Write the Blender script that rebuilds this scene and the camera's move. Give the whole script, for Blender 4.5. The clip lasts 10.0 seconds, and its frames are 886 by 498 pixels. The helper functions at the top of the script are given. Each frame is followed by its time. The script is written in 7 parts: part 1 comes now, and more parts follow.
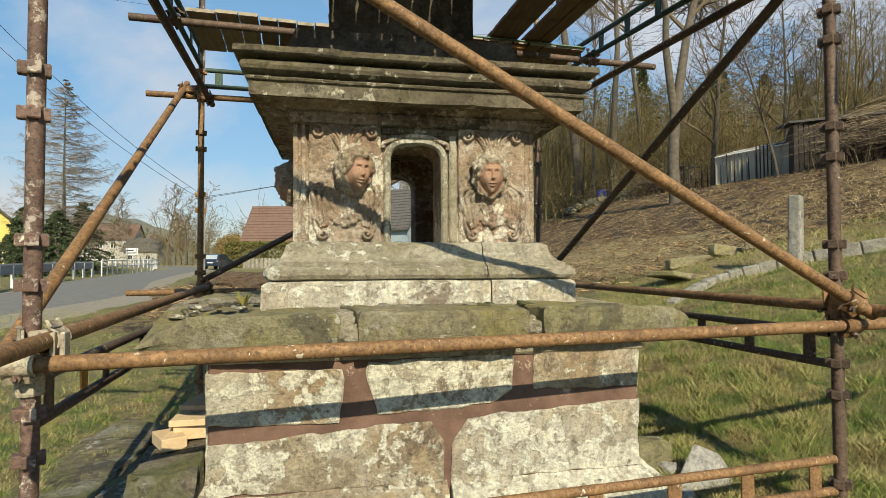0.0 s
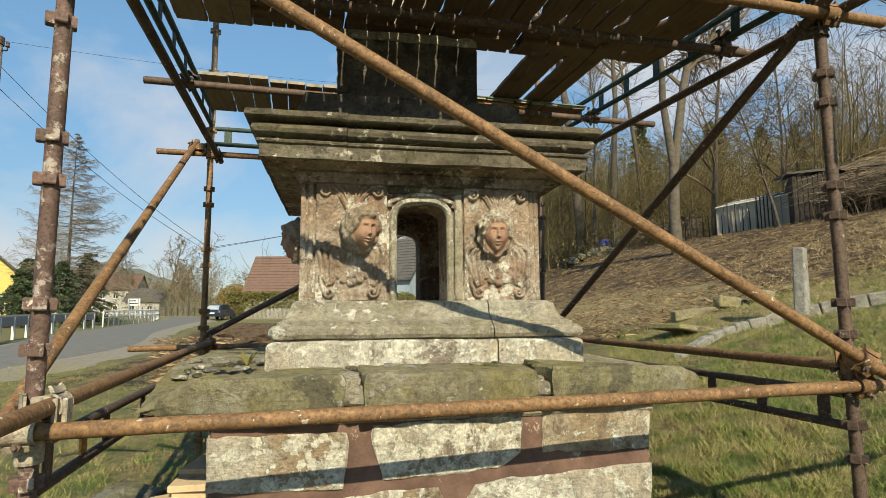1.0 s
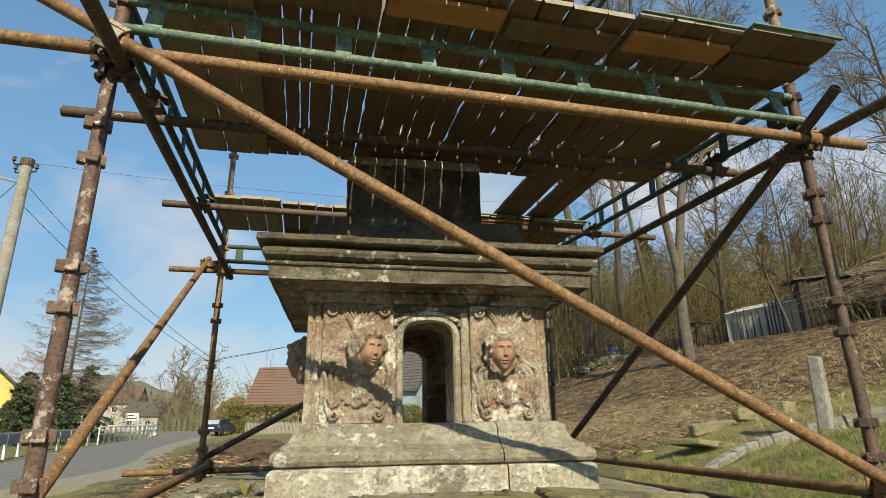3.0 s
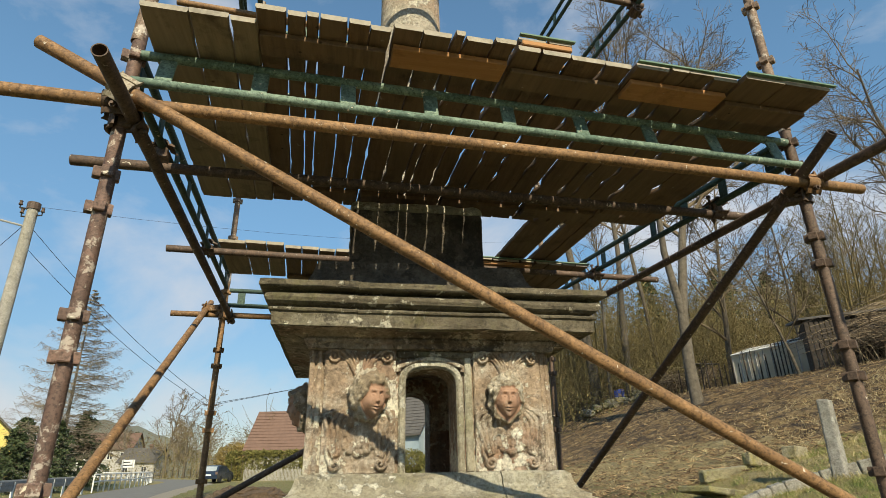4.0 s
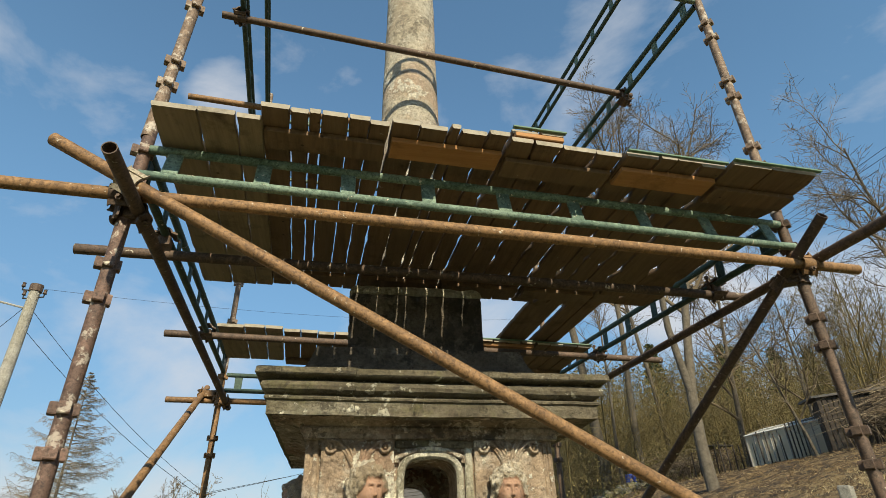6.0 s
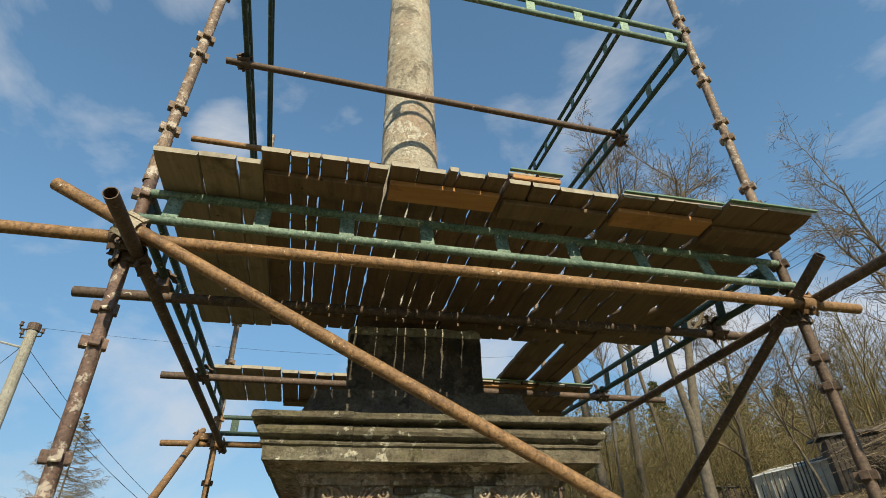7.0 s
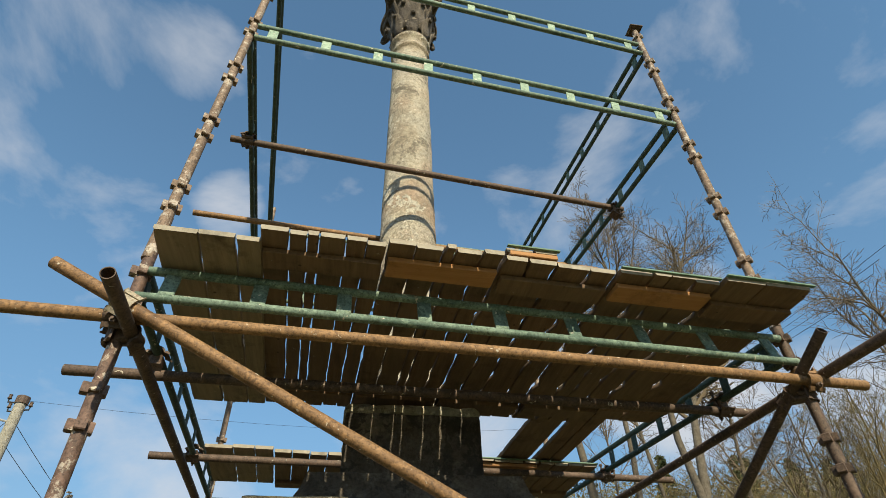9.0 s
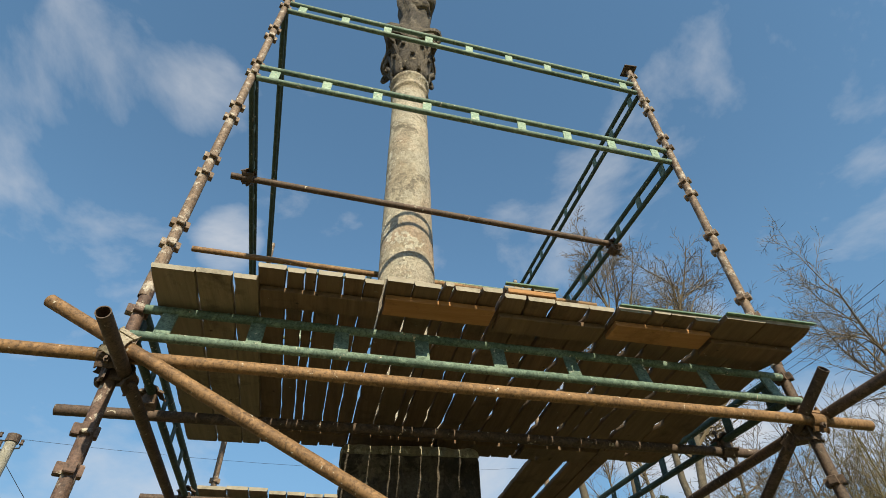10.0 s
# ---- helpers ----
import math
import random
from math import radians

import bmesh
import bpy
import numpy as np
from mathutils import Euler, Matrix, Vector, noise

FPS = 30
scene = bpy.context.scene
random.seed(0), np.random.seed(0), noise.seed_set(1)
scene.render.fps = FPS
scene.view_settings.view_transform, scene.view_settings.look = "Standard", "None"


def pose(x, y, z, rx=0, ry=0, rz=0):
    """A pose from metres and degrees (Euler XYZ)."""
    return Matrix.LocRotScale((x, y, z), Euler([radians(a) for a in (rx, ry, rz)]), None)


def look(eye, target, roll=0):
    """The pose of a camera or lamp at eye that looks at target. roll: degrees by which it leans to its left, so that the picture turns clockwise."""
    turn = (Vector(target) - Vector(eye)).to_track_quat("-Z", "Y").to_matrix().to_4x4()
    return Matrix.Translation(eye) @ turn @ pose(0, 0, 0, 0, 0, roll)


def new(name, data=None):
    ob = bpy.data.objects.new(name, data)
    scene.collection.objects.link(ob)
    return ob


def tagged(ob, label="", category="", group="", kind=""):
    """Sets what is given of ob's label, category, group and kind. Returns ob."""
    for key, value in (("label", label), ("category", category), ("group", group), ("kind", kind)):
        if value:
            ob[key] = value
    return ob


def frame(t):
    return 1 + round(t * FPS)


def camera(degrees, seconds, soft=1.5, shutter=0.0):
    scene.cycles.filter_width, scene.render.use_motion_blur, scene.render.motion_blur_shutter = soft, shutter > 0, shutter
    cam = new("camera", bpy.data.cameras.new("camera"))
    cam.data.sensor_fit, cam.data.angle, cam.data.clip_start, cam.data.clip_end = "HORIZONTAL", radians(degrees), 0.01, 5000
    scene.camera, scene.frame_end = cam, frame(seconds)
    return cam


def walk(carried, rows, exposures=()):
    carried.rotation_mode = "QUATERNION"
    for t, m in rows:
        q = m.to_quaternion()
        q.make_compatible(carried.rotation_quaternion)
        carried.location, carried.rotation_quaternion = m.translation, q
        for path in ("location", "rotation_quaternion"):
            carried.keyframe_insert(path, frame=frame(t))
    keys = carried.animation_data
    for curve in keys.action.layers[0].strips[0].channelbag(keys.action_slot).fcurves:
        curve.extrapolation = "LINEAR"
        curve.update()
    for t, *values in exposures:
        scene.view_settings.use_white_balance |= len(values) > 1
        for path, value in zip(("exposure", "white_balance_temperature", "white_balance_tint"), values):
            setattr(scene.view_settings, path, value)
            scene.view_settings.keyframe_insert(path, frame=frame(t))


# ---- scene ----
cam = camera(76.4, 10.0, soft=0.5)
PATH = [
    (0, (0.068, 0.001, 1.481), (0.445, 1.965, 1.537), -0.3),
    (0.5, (0.059, 0.001, 1.5), (0.432, 1.962, 1.631), -0.4),
    (1, (0.052, 0.0, 1.521), (0.419, 1.953, 1.752), -0.4),
    (1.5, (0.051, -0.009, 1.537), (0.409, 1.927, 1.886), -0.6),
    (2, (0.05, -0.019, 1.548), (0.399, 1.897, 2.0), -0.7),
    (2.5, (0.051, -0.024, 1.557), (0.392, 1.873, 2.089), -0.8),
    (4, (0.046, -0.039, 1.583), (0.367, 1.791, 2.323), -1.1),
    (4.5, (0.048, -0.038, 1.59), (0.363, 1.764, 2.397), -1.3),
    (5, (0.052, -0.046, 1.599), (0.362, 1.728, 2.468), -1.4),
    (5.5, (0.055, -0.055, 1.604), (0.36, 1.689, 2.533), -1.5),
    (7, (0.064, -0.077, 1.625), (0.356, 1.57, 2.723), -1.9),
    (7.5, (0.066, -0.083, 1.634), (0.352, 1.527, 2.785), -2.0),
    (8, (0.066, -0.084, 1.641), (0.349, 1.492, 2.84), -2.1),
    (8.5, (0.068, -0.092, 1.651), (0.349, 1.45, 2.894), -2.2),
    (9, (0.068, -0.094, 1.655), (0.346, 1.408, 2.946), -2.3),
    (9.5, (0.066, -0.096, 1.662), (0.344, 1.367, 2.997), -2.4),
    (10, (0.072, -0.104, 1.666), (0.343, 1.317, 3.048), -2.5),
]
walk(cam, [(t, look(eye, target, roll)) for t, eye, target, roll in PATH])

# ---- world, sun, exposure ----
scene.view_settings.exposure = 0.50
SUN_AZ, SUN_EL = -6.3, 35.0            # the light travels ahead and a little to -x
world = bpy.data.worlds.new("sky")
scene.world = world
world.use_nodes = True
wt = world.node_tree
wt.nodes.clear()
w_out = wt.nodes.new("ShaderNodeOutputWorld")
w_bg = wt.nodes.new("ShaderNodeBackground")
w_sky = wt.nodes.new("ShaderNodeTexSky")
w_sky.sky_type, w_sky.sun_disc = "NISHITA", False
w_sky.sun_elevation, w_sky.sun_rotation = radians(SUN_EL), radians(180 + SUN_AZ)
w_sky.altitude, w_sky.air_density, w_sky.dust_density, w_sky.ozone_density = 400, 1.0, 0.15, 3.0
w_co = wt.nodes.new("ShaderNodeTexCoord")
w_map = wt.nodes.new("ShaderNodeMapping")
w_map.inputs["Scale"].default_value = (1.0, 1.0, 1.9)
w_map.inputs["Rotation"].default_value = (0.25, 0.5, 0.8)
w_no = wt.nodes.new("ShaderNodeTexNoise")
for key, value in (("Scale", 2.3), ("Detail", 9.0), ("Roughness", 0.56), ("Distortion", 0.3)):
    w_no.inputs[key].default_value = value
w_ra = wt.nodes.new("ShaderNodeValToRGB")
w_ra.color_ramp.elements[0].position, w_ra.color_ramp.elements[1].position = 0.39, 0.61
w_ra.color_ramp.elements[1].color = (0.85, 0.85, 0.85, 1)
w_mix = wt.nodes.new("ShaderNodeMix")
w_mix.data_type = "RGBA"
w_mix.inputs["B"].default_value = (4.9, 5.0, 5.2, 1)
wt.links.new(w_co.outputs["Generated"], w_map.inputs["Vector"])
wt.links.new(w_map.outputs["Vector"], w_no.inputs["Vector"])
w_more = wt.nodes.new("ShaderNodeMath")        # more cloud towards the horizon
w_more.operation = "MULTIPLY_ADD"
w_more.inputs[1].default_value = -0.165
wt.links.new(w_no.outputs["Fac"], w_more.inputs[2])
# drifting clouds: where they stand, how wide (degrees), how dense
CLOUDS = [((-0.426, 0.482, 0.765), 7, 0.085), ((-0.276, 0.526, 0.805), 6, 0.12), ((-0.225, 0.710, 0.667), 4, 0.20), ((-0.051, 0.674, 0.737), 7, 0.09), ((-0.432, 0.630, 0.645), 9, 0.02),
          ((0.720, 0.480, 0.500), 32, 0.105), ((0.616, 0.265, 0.742), 10, 0.02), ((-0.297, 0.897, 0.326), 10, 0.05), ((0.470, 0.781, 0.413), 9, 0.08), ((0.510, 0.760, 0.380), 8, 0.10)]
w_sum = w_more.outputs["Value"]
for way, wide, dense in CLOUDS:
    w_dot = wt.nodes.new("ShaderNodeVectorMath")
    w_dot.operation = "DOT_PRODUCT"
    w_dot.inputs[1].default_value = Vector(way).normalized()
    wt.links.new(w_co.outputs["Generated"], w_dot.inputs[0])
    w_near = wt.nodes.new("ShaderNodeMapRange")
    w_near.interpolation_type = "SMOOTHSTEP"
    for key, value in (("From Min", math.cos(radians(wide))), ("From Max", 1.0), ("To Min", 0.0), ("To Max", dense)):
        w_near.inputs[key].default_value = value
    wt.links.new(w_dot.outputs["Value"], w_near.inputs["Value"])
    w_add = wt.nodes.new("ShaderNodeMath")
    w_add.operation = "ADD"
    wt.links.new(w_sum, w_add.inputs[0])
    wt.links.new(w_near.outputs["Result"], w_add.inputs[1])
    w_sum = w_add.outputs["Value"]
wt.links.new(w_sum, w_ra.inputs["Fac"])
wt.links.new(w_ra.outputs["Color"], w_mix.inputs["Factor"])
# thin haze low over the horizon, deeper blue overhead
w_sep = wt.nodes.new("ShaderNodeSeparateXYZ")
w_low = wt.nodes.new("ShaderNodeMapRange")
w_low.interpolation_type = "SMOOTHSTEP"
for key, value in (("From Min", -0.05), ("From Max", 0.62), ("To Min", 0.0), ("To Max", 1.0)):
    w_low.inputs[key].default_value = value
w_tint = wt.nodes.new("ShaderNodeMix")
w_tint.data_type = "RGBA"
w_tint.inputs["A"].default_value, w_tint.inputs["B"].default_value = (0.56, 0.55, 0.53, 1), (1.30, 1.53, 1.36, 1)
w_mul = wt.nodes.new("ShaderNodeMix")
w_mul.data_type, w_mul.blend_type = "RGBA", "MULTIPLY"
w_mul.inputs["Factor"].default_value = 1.0
wt.links.new(w_co.outputs["Generated"], w_sep.inputs[0])
wt.links.new(w_sep.outputs["Z"], w_low.inputs["Value"])
wt.links.new(w_low.outputs["Result"], w_tint.inputs["Factor"])
wt.links.new(w_low.outputs["Result"], w_more.inputs[0])
wt.links.new(w_sky.outputs["Color"], w_mul.inputs["A"])
wt.links.new(w_tint.outputs["Result"], w_mul.inputs["B"])
wt.links.new(w_mul.outputs["Result"], w_mix.inputs["A"])
wt.links.new(w_mix.outputs["Result"], w_bg.inputs["Color"])
w_bg.inputs["Strength"].default_value = 0.10
wt.links.new(w_bg.outputs["Background"], w_out.inputs["Surface"])

sun_data = bpy.data.lights.new("sun", "SUN")
sun_data.energy, sun_data.angle, sun_data.color = 4.8, radians(0.53), (1.0, 0.89, 0.645)
sun = new("sun", sun_data)
_a, _e = radians(SUN_AZ), radians(SUN_EL)
SUN_WAY = Vector((math.sin(_a) * math.cos(_e), math.cos(_a) * math.cos(_e), -math.sin(_e)))
sun.matrix_world = look(-SUN_WAY * 60, (0, 0, 0))

# ---- materials ----
class Nodes:
    """A small builder for one procedural material."""

    def __init__(self, name, rough=0.85, metal=0.0):
        self.mat = bpy.data.materials.new(name)
        self.mat.use_nodes = True
        self.t = self.mat.node_tree
        self.b = self.t.nodes["Principled BSDF"]
        self.b.inputs["Roughness"].default_value = rough
        self.b.inputs["Metallic"].default_value = metal
        self.pos = self.t.nodes.new("ShaderNodeNewGeometry").outputs["Position"]

    def link(self, a, b):
        self.t.links.new(a, b)

    def noise(self, scale, detail=6.0, rough=0.6, vec=None, warp=0.0):
        n = self.t.nodes.new("ShaderNodeTexNoise")
        n.inputs["Scale"].default_value, n.inputs["Detail"].default_value = scale, detail
        n.inputs["Roughness"].default_value, n.inputs["Distortion"].default_value = rough, warp
        self.link(vec or self.pos, n.inputs["Vector"])
        return n.outputs["Fac"]

    def cells(self, scale, vec=None, feature="F1"):
        n = self.t.nodes.new("ShaderNodeTexVoronoi")
        n.feature = feature
        n.inputs["Scale"].default_value = scale
        self.link(vec or self.pos, n.inputs["Vector"])
        return n.outputs["Distance"]

    def stretch(self, scale, rot=(0, 0, 0)):
        n = self.t.nodes.new("ShaderNodeMapping")
        n.inputs["Scale"].default_value, n.inputs["Rotation"].default_value = scale, rot
        self.link(self.pos, n.inputs["Vector"])
        return n.outputs["Vector"]

    def step(self, fac, lo, hi, top=1.0):
        n = self.t.nodes.new("ShaderNodeMapRange")
        n.inputs["From Min"].default_value, n.inputs["From Max"].default_value = lo, hi
        n.inputs["To Max"].default_value = top
        self.link(fac, n.inputs["Value"])
        return n.outputs["Result"]

    def ramp(self, fac, *stops):
        n = self.t.nodes.new("ShaderNodeValToRGB")
        el = n.color_ramp.elements
        while len(el) < len(stops):
            el.new(0.5)
        for e, (p, c) in zip(el, stops):
            e.position, e.color = p, (*c, 1)
        self.link(fac, n.inputs["Fac"])
        return n.outputs["Color"]

    def mix(self, fac, a, b, how="MIX"):
        n = self.t.nodes.new("ShaderNodeMix")
        n.data_type, n.blend_type = "RGBA", how
        for key, v in (("Factor", fac), ("A", a), ("B", b)):
            if isinstance(v, tuple):
                n.inputs[key].default_value = (*v, 1)
            elif isinstance(v, float):
                n.inputs[key].default_value = v
            else:
                self.link(v, n.inputs[key])
        return n.outputs["Result"]

    def math(self, how, a, b):
        n = self.t.nodes.new("ShaderNodeMath")
        n.operation = how
        for i, v in enumerate((a, b)):
            if isinstance(v, (int, float)):
                n.inputs[i].default_value = v
            else:
                self.link(v, n.inputs[i])
        return n.outputs["Value"]

    def random(self):
        return self.t.nodes.new("ShaderNodeObjectInfo").outputs["Random"]

    def island(self):
        return self.t.nodes.new("ShaderNodeNewGeometry").outputs["Random Per Island"]

    def upward(self):
        n = self.t.nodes.new("ShaderNodeSeparateXYZ")
        self.link(self.t.nodes.new("ShaderNodeNewGeometry").outputs["Normal"], n.inputs[0])
        return n.outputs["Z"]

    def done(self, color, height=None, strength=0.5, dist=0.01, rough=None):
        if isinstance(color, tuple):
            self.b.inputs["Base Color"].default_value = (*color, 1)
        else:
            self.link(color, self.b.inputs["Base Color"])
        if height is not None:
            n = self.t.nodes.new("ShaderNodeBump")
            n.inputs["Strength"].default_value, n.inputs["Distance"].default_value = strength, dist
            self.link(height, n.inputs["Height"])
            self.link(n.outputs["Normal"], self.b.inputs["Normal"])
        if rough is not None:
            self.link(rough, self.b.inputs["Roughness"])
        return self.mat


def stone_material(name, tones, pale, pale_at, dark, dark_at, moss=None, moss_at=0.6, grain=55.0, pale_scale=5.0, dark_scale=3.0, lie=1.0):
    """Weathered sandstone: body tones, flaking pale plaster or lichen, dark crust, moss, pits."""
    m = Nodes(name, 0.92)
    body = m.ramp(m.noise(2.3, 9, 0.62), (0.40, tones[0]), (0.60, tones[1]))
    body = m.mix(m.step(m.noise(1.4, 9, 0.62), 0.46, 0.60, 0.85), body, tones[2])
    fine = m.noise(grain, 8, 0.75)
    if moss:
        body = m.mix(m.step(m.noise(3.3, 12, 0.70, warp=0.4), moss_at - 0.03, moss_at + 0.07, 0.8), body, moss)
    # pale remains: a broad soft wash, and thick crisp flakes broken up within their own stretches
    lay = m.stretch((lie, lie, 1.0))
    wash = m.step(m.noise(pale_scale * 0.5, 10, 0.66, vec=lay), pale_at - 0.05, pale_at + 0.05, 0.62)
    body = m.mix(wash, body, tuple(0.80 * v for v in pale))
    where = m.step(m.noise(pale_scale * 0.42, 6, 0.58, vec=lay, warp=0.2), pale_at - 0.03, pale_at + 0.06, 0.16)
    flake = m.math("ADD", m.noise(pale_scale * 3.4, 11, 0.66, warp=0.2), m.math("SUBTRACT", where, 0.07))
    edge = m.step(flake, pale_at, pale_at + 0.02, 0.95)
    body = m.mix(edge, body, m.ramp(m.noise(34.0, 8, 0.72), (0.36, tuple(0.86 * v for v in pale)), (0.58, tuple(min(0.9, 1.08 * v) for v in pale))))
    crust = m.noise(dark_scale, 14, 0.76, vec=m.stretch((lie, lie, 0.8)), warp=0.3)
    body = m.mix(m.step(crust, dark_at, dark_at + 0.045, 0.85), body, dark)
    chips = m.math("ADD", m.noise(16.0, 10, 0.70, warp=0.2), m.step(crust, dark_at - 0.10, dark_at + 0.05, 0.12))
    body = m.mix(m.step(chips, 0.615, 0.635, 0.75), body, m.mix(0.5, dark, tones[0]))
    stain = m.step(m.noise(6.0, 12, 0.75, vec=m.stretch((1.0, 1.0, 0.35))), 0.53, 0.68, 0.6)
    body = m.mix(stain, body, m.mix(0.5, tones[0], dark))
    body = m.mix(1.0, body, m.ramp(m.noise(18.0, 12, 0.80), (0.36, (0.60, 0.58, 0.55)), (0.50, (1.0, 1.0, 1.0)), (0.64, (1.22, 1.21, 1.18))), "MULTIPLY")
    body = m.mix(m.step(fine, 0.54, 0.40, 0.42), body, tuple(0.35 * v for v in tones[0]))
    speck = m.noise(grain * 2.4, 3, 0.6)
    body = m.mix(m.step(speck, 0.60, 0.68, 0.42), body, dark)
    pits = m.step(m.noise(24.0, 9, 0.75), 0.385, 0.31, 0.8)
    body = m.mix(pits, body, dark)
    h = m.math("ADD", m.math("MULTIPLY", edge, 0.35), m.math("ADD", m.noise(13.0, 13, 0.80), m.math("MULTIPLY", fine, 0.6)))
    h = m.math("SUBTRACT", h, m.math("MULTIPLY", pits, 0.6))
    return m.done(body, h, 1.0, 0.03)


LEDGE_STONE = stone_material("mossy sandstone", ((0.25, 0.22, 0.13), (0.40, 0.35, 0.22), (0.30, 0.28, 0.14)), (0.56, 0.53, 0.41), 0.61,
                             (0.10, 0.088, 0.06), 0.575, (0.30, 0.26, 0.085), 0.53)
PLINTH_STONE = stone_material("lichened sandstone", ((0.36, 0.325, 0.235), (0.52, 0.475, 0.355), (0.44, 0.38, 0.27)), (0.80, 0.77, 0.64), 0.545,
                              (0.10, 0.088, 0.066), 0.60, (0.28, 0.265, 0.14), 0.60, lie=0.6)
PANEL_STONE = stone_material("flaking pinkish sandstone", ((0.31, 0.225, 0.150), (0.50, 0.375, 0.260), (0.44, 0.255, 0.170)), (0.88, 0.80, 0.66), 0.525,
                             (0.10, 0.08, 0.058), 0.585, pale_scale=7.0)
CARVED_STONE = stone_material("carved weathered sandstone", ((0.34, 0.27, 0.18), (0.52, 0.43, 0.30), (0.44, 0.31, 0.21)), (0.74, 0.66, 0.52), 0.53,
                              (0.10, 0.08, 0.058), 0.61, pale_scale=9.0)
CORNICE_STONE = stone_material("dark crusted sandstone", ((0.13, 0.108, 0.072), (0.27, 0.23, 0.157), (0.19, 0.165, 0.10)), (0.66, 0.62, 0.49), 0.595,
                               (0.04, 0.034, 0.026), 0.53, (0.18, 0.168, 0.07), 0.58, lie=0.3)
# besides crust, the near-black patches hold the soffit's shade as colour
BED_STONE = stone_material("black crusted reddish sandstone, soffit shade in its tone", ((0.20, 0.15, 0.11), (0.40, 0.30, 0.215), (0.36, 0.21, 0.15)), (0.66, 0.57, 0.45), 0.52,
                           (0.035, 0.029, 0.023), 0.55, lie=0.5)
DIE_STONE = stone_material("blackened sandstone", ((0.09, 0.075, 0.06), (0.18, 0.15, 0.115), (0.12, 0.098, 0.078)), (0.40, 0.34, 0.27), 0.60,
                           (0.035, 0.03, 0.026), 0.54)
BASE_STONE = stone_material("whitewashed sandstone block", ((0.40, 0.33, 0.22), (0.64, 0.56, 0.40), (0.47, 0.34, 0.20)), (0.86, 0.81, 0.66), 0.505,
                            (0.16, 0.105, 0.07), 0.565)
BASE_STONE_WHITE = stone_material("limewashed sandstone block", ((0.52, 0.45, 0.33), (0.72, 0.65, 0.50), (0.58, 0.49, 0.34)), (0.86, 0.82, 0.68), 0.48,
                                  (0.17, 0.125, 0.09), 0.585)
COLUMN_STONE = stone_material("pale weathered column stone", ((0.40, 0.34, 0.25), (0.57, 0.50, 0.38), (0.50, 0.36, 0.255)), (0.72, 0.67, 0.55), 0.55,
                              (0.12, 0.105, 0.08), 0.56)
STEP_STONE = stone_material("mossy step stone", ((0.15, 0.125, 0.09), (0.28, 0.24, 0.175), (0.17, 0.15, 0.065)), (0.46, 0.45, 0.40), 0.57,
                            (0.04, 0.036, 0.028), 0.54, (0.115, 0.125, 0.03), 0.48)
CONCRETE = stone_material("weathered concrete", ((0.30, 0.285, 0.24), (0.42, 0.40, 0.35), (0.33, 0.31, 0.25)), (0.54, 0.52, 0.46), 0.62,
                          (0.14, 0.13, 0.11), 0.58)
MARBLE = stone_material("broken white stone", ((0.46, 0.46, 0.43), (0.60, 0.60, 0.57), (0.5, 0.48, 0.44)), (0.70, 0.70, 0.67), 0.56, (0.25, 0.24, 0.21), 0.60)


def mortar_material():
    m = Nodes("brown mortar", 0.93)
    c = m.ramp(m.noise(9.0, 8, 0.65), (0.34, (0.085, 0.048, 0.034)), (0.66, (0.165, 0.098, 0.070)))
    c = m.mix(m.step(m.noise(8.0, 12, 0.78), 0.60, 0.63, 0.7), c, (0.46, 0.38, 0.29))
    return m.done(c, m.noise(70.0, 8, 0.7), 0.5, 0.008)


def terracotta_material():
    m = Nodes("stained terracotta coloured stone", 0.8)
    c = m.ramp(m.noise(11.0, 6, 0.6), (0.34, (0.20, 0.112, 0.072)), (0.64, (0.31, 0.185, 0.12)))
    c = m.mix(m.step(m.noise(13.0, 8, 0.7), 0.53, 0.64, 0.6), c, (0.30, 0.235, 0.175))
    c = m.mix(m.step(m.noise(19.0, 10, 0.75), 0.57, 0.66, 0.75), c, (0.085, 0.062, 0.05))
    return m.done(c, m.noise(60.0, 8, 0.7), 0.5, 0.006)


def rust_material(name, a, b, paint=None, paint_at=0.6, dust=True):
    m = Nodes(name, 0.72, 0.15)
    big = m.noise(5.0, 8, 0.65)
    c = m.ramp(m.math("ADD", m.math("MULTIPLY", m.random(), 0.10), big), (0.35, a), (0.75, b))
    c = m.mix(m.step(m.noise(85.0, 6, 0.75), 0.46, 0.62, 0.75), c, tuple(0.35 * v for v in a))
    c = m.mix(m.step(m.noise(33.0, 8, 0.75), 0.52, 0.62, 0.6), c, tuple(min(1.0, 1.3 * v) for v in b))
    if paint:
        c = m.mix(m.step(m.noise(17.0, 12, 0.75), paint_at, paint_at + 0.05, 0.62), c, paint)
    if dust:
        c = m.mix(m.step(m.noise(34.0, 5, 0.6, warp=0.5), 0.655, 0.68, 0.8), c, (0.60, 0.54, 0.43))
    return m.done(c, m.noise(120.0, 6, 0.7), 0.35, 0.003)


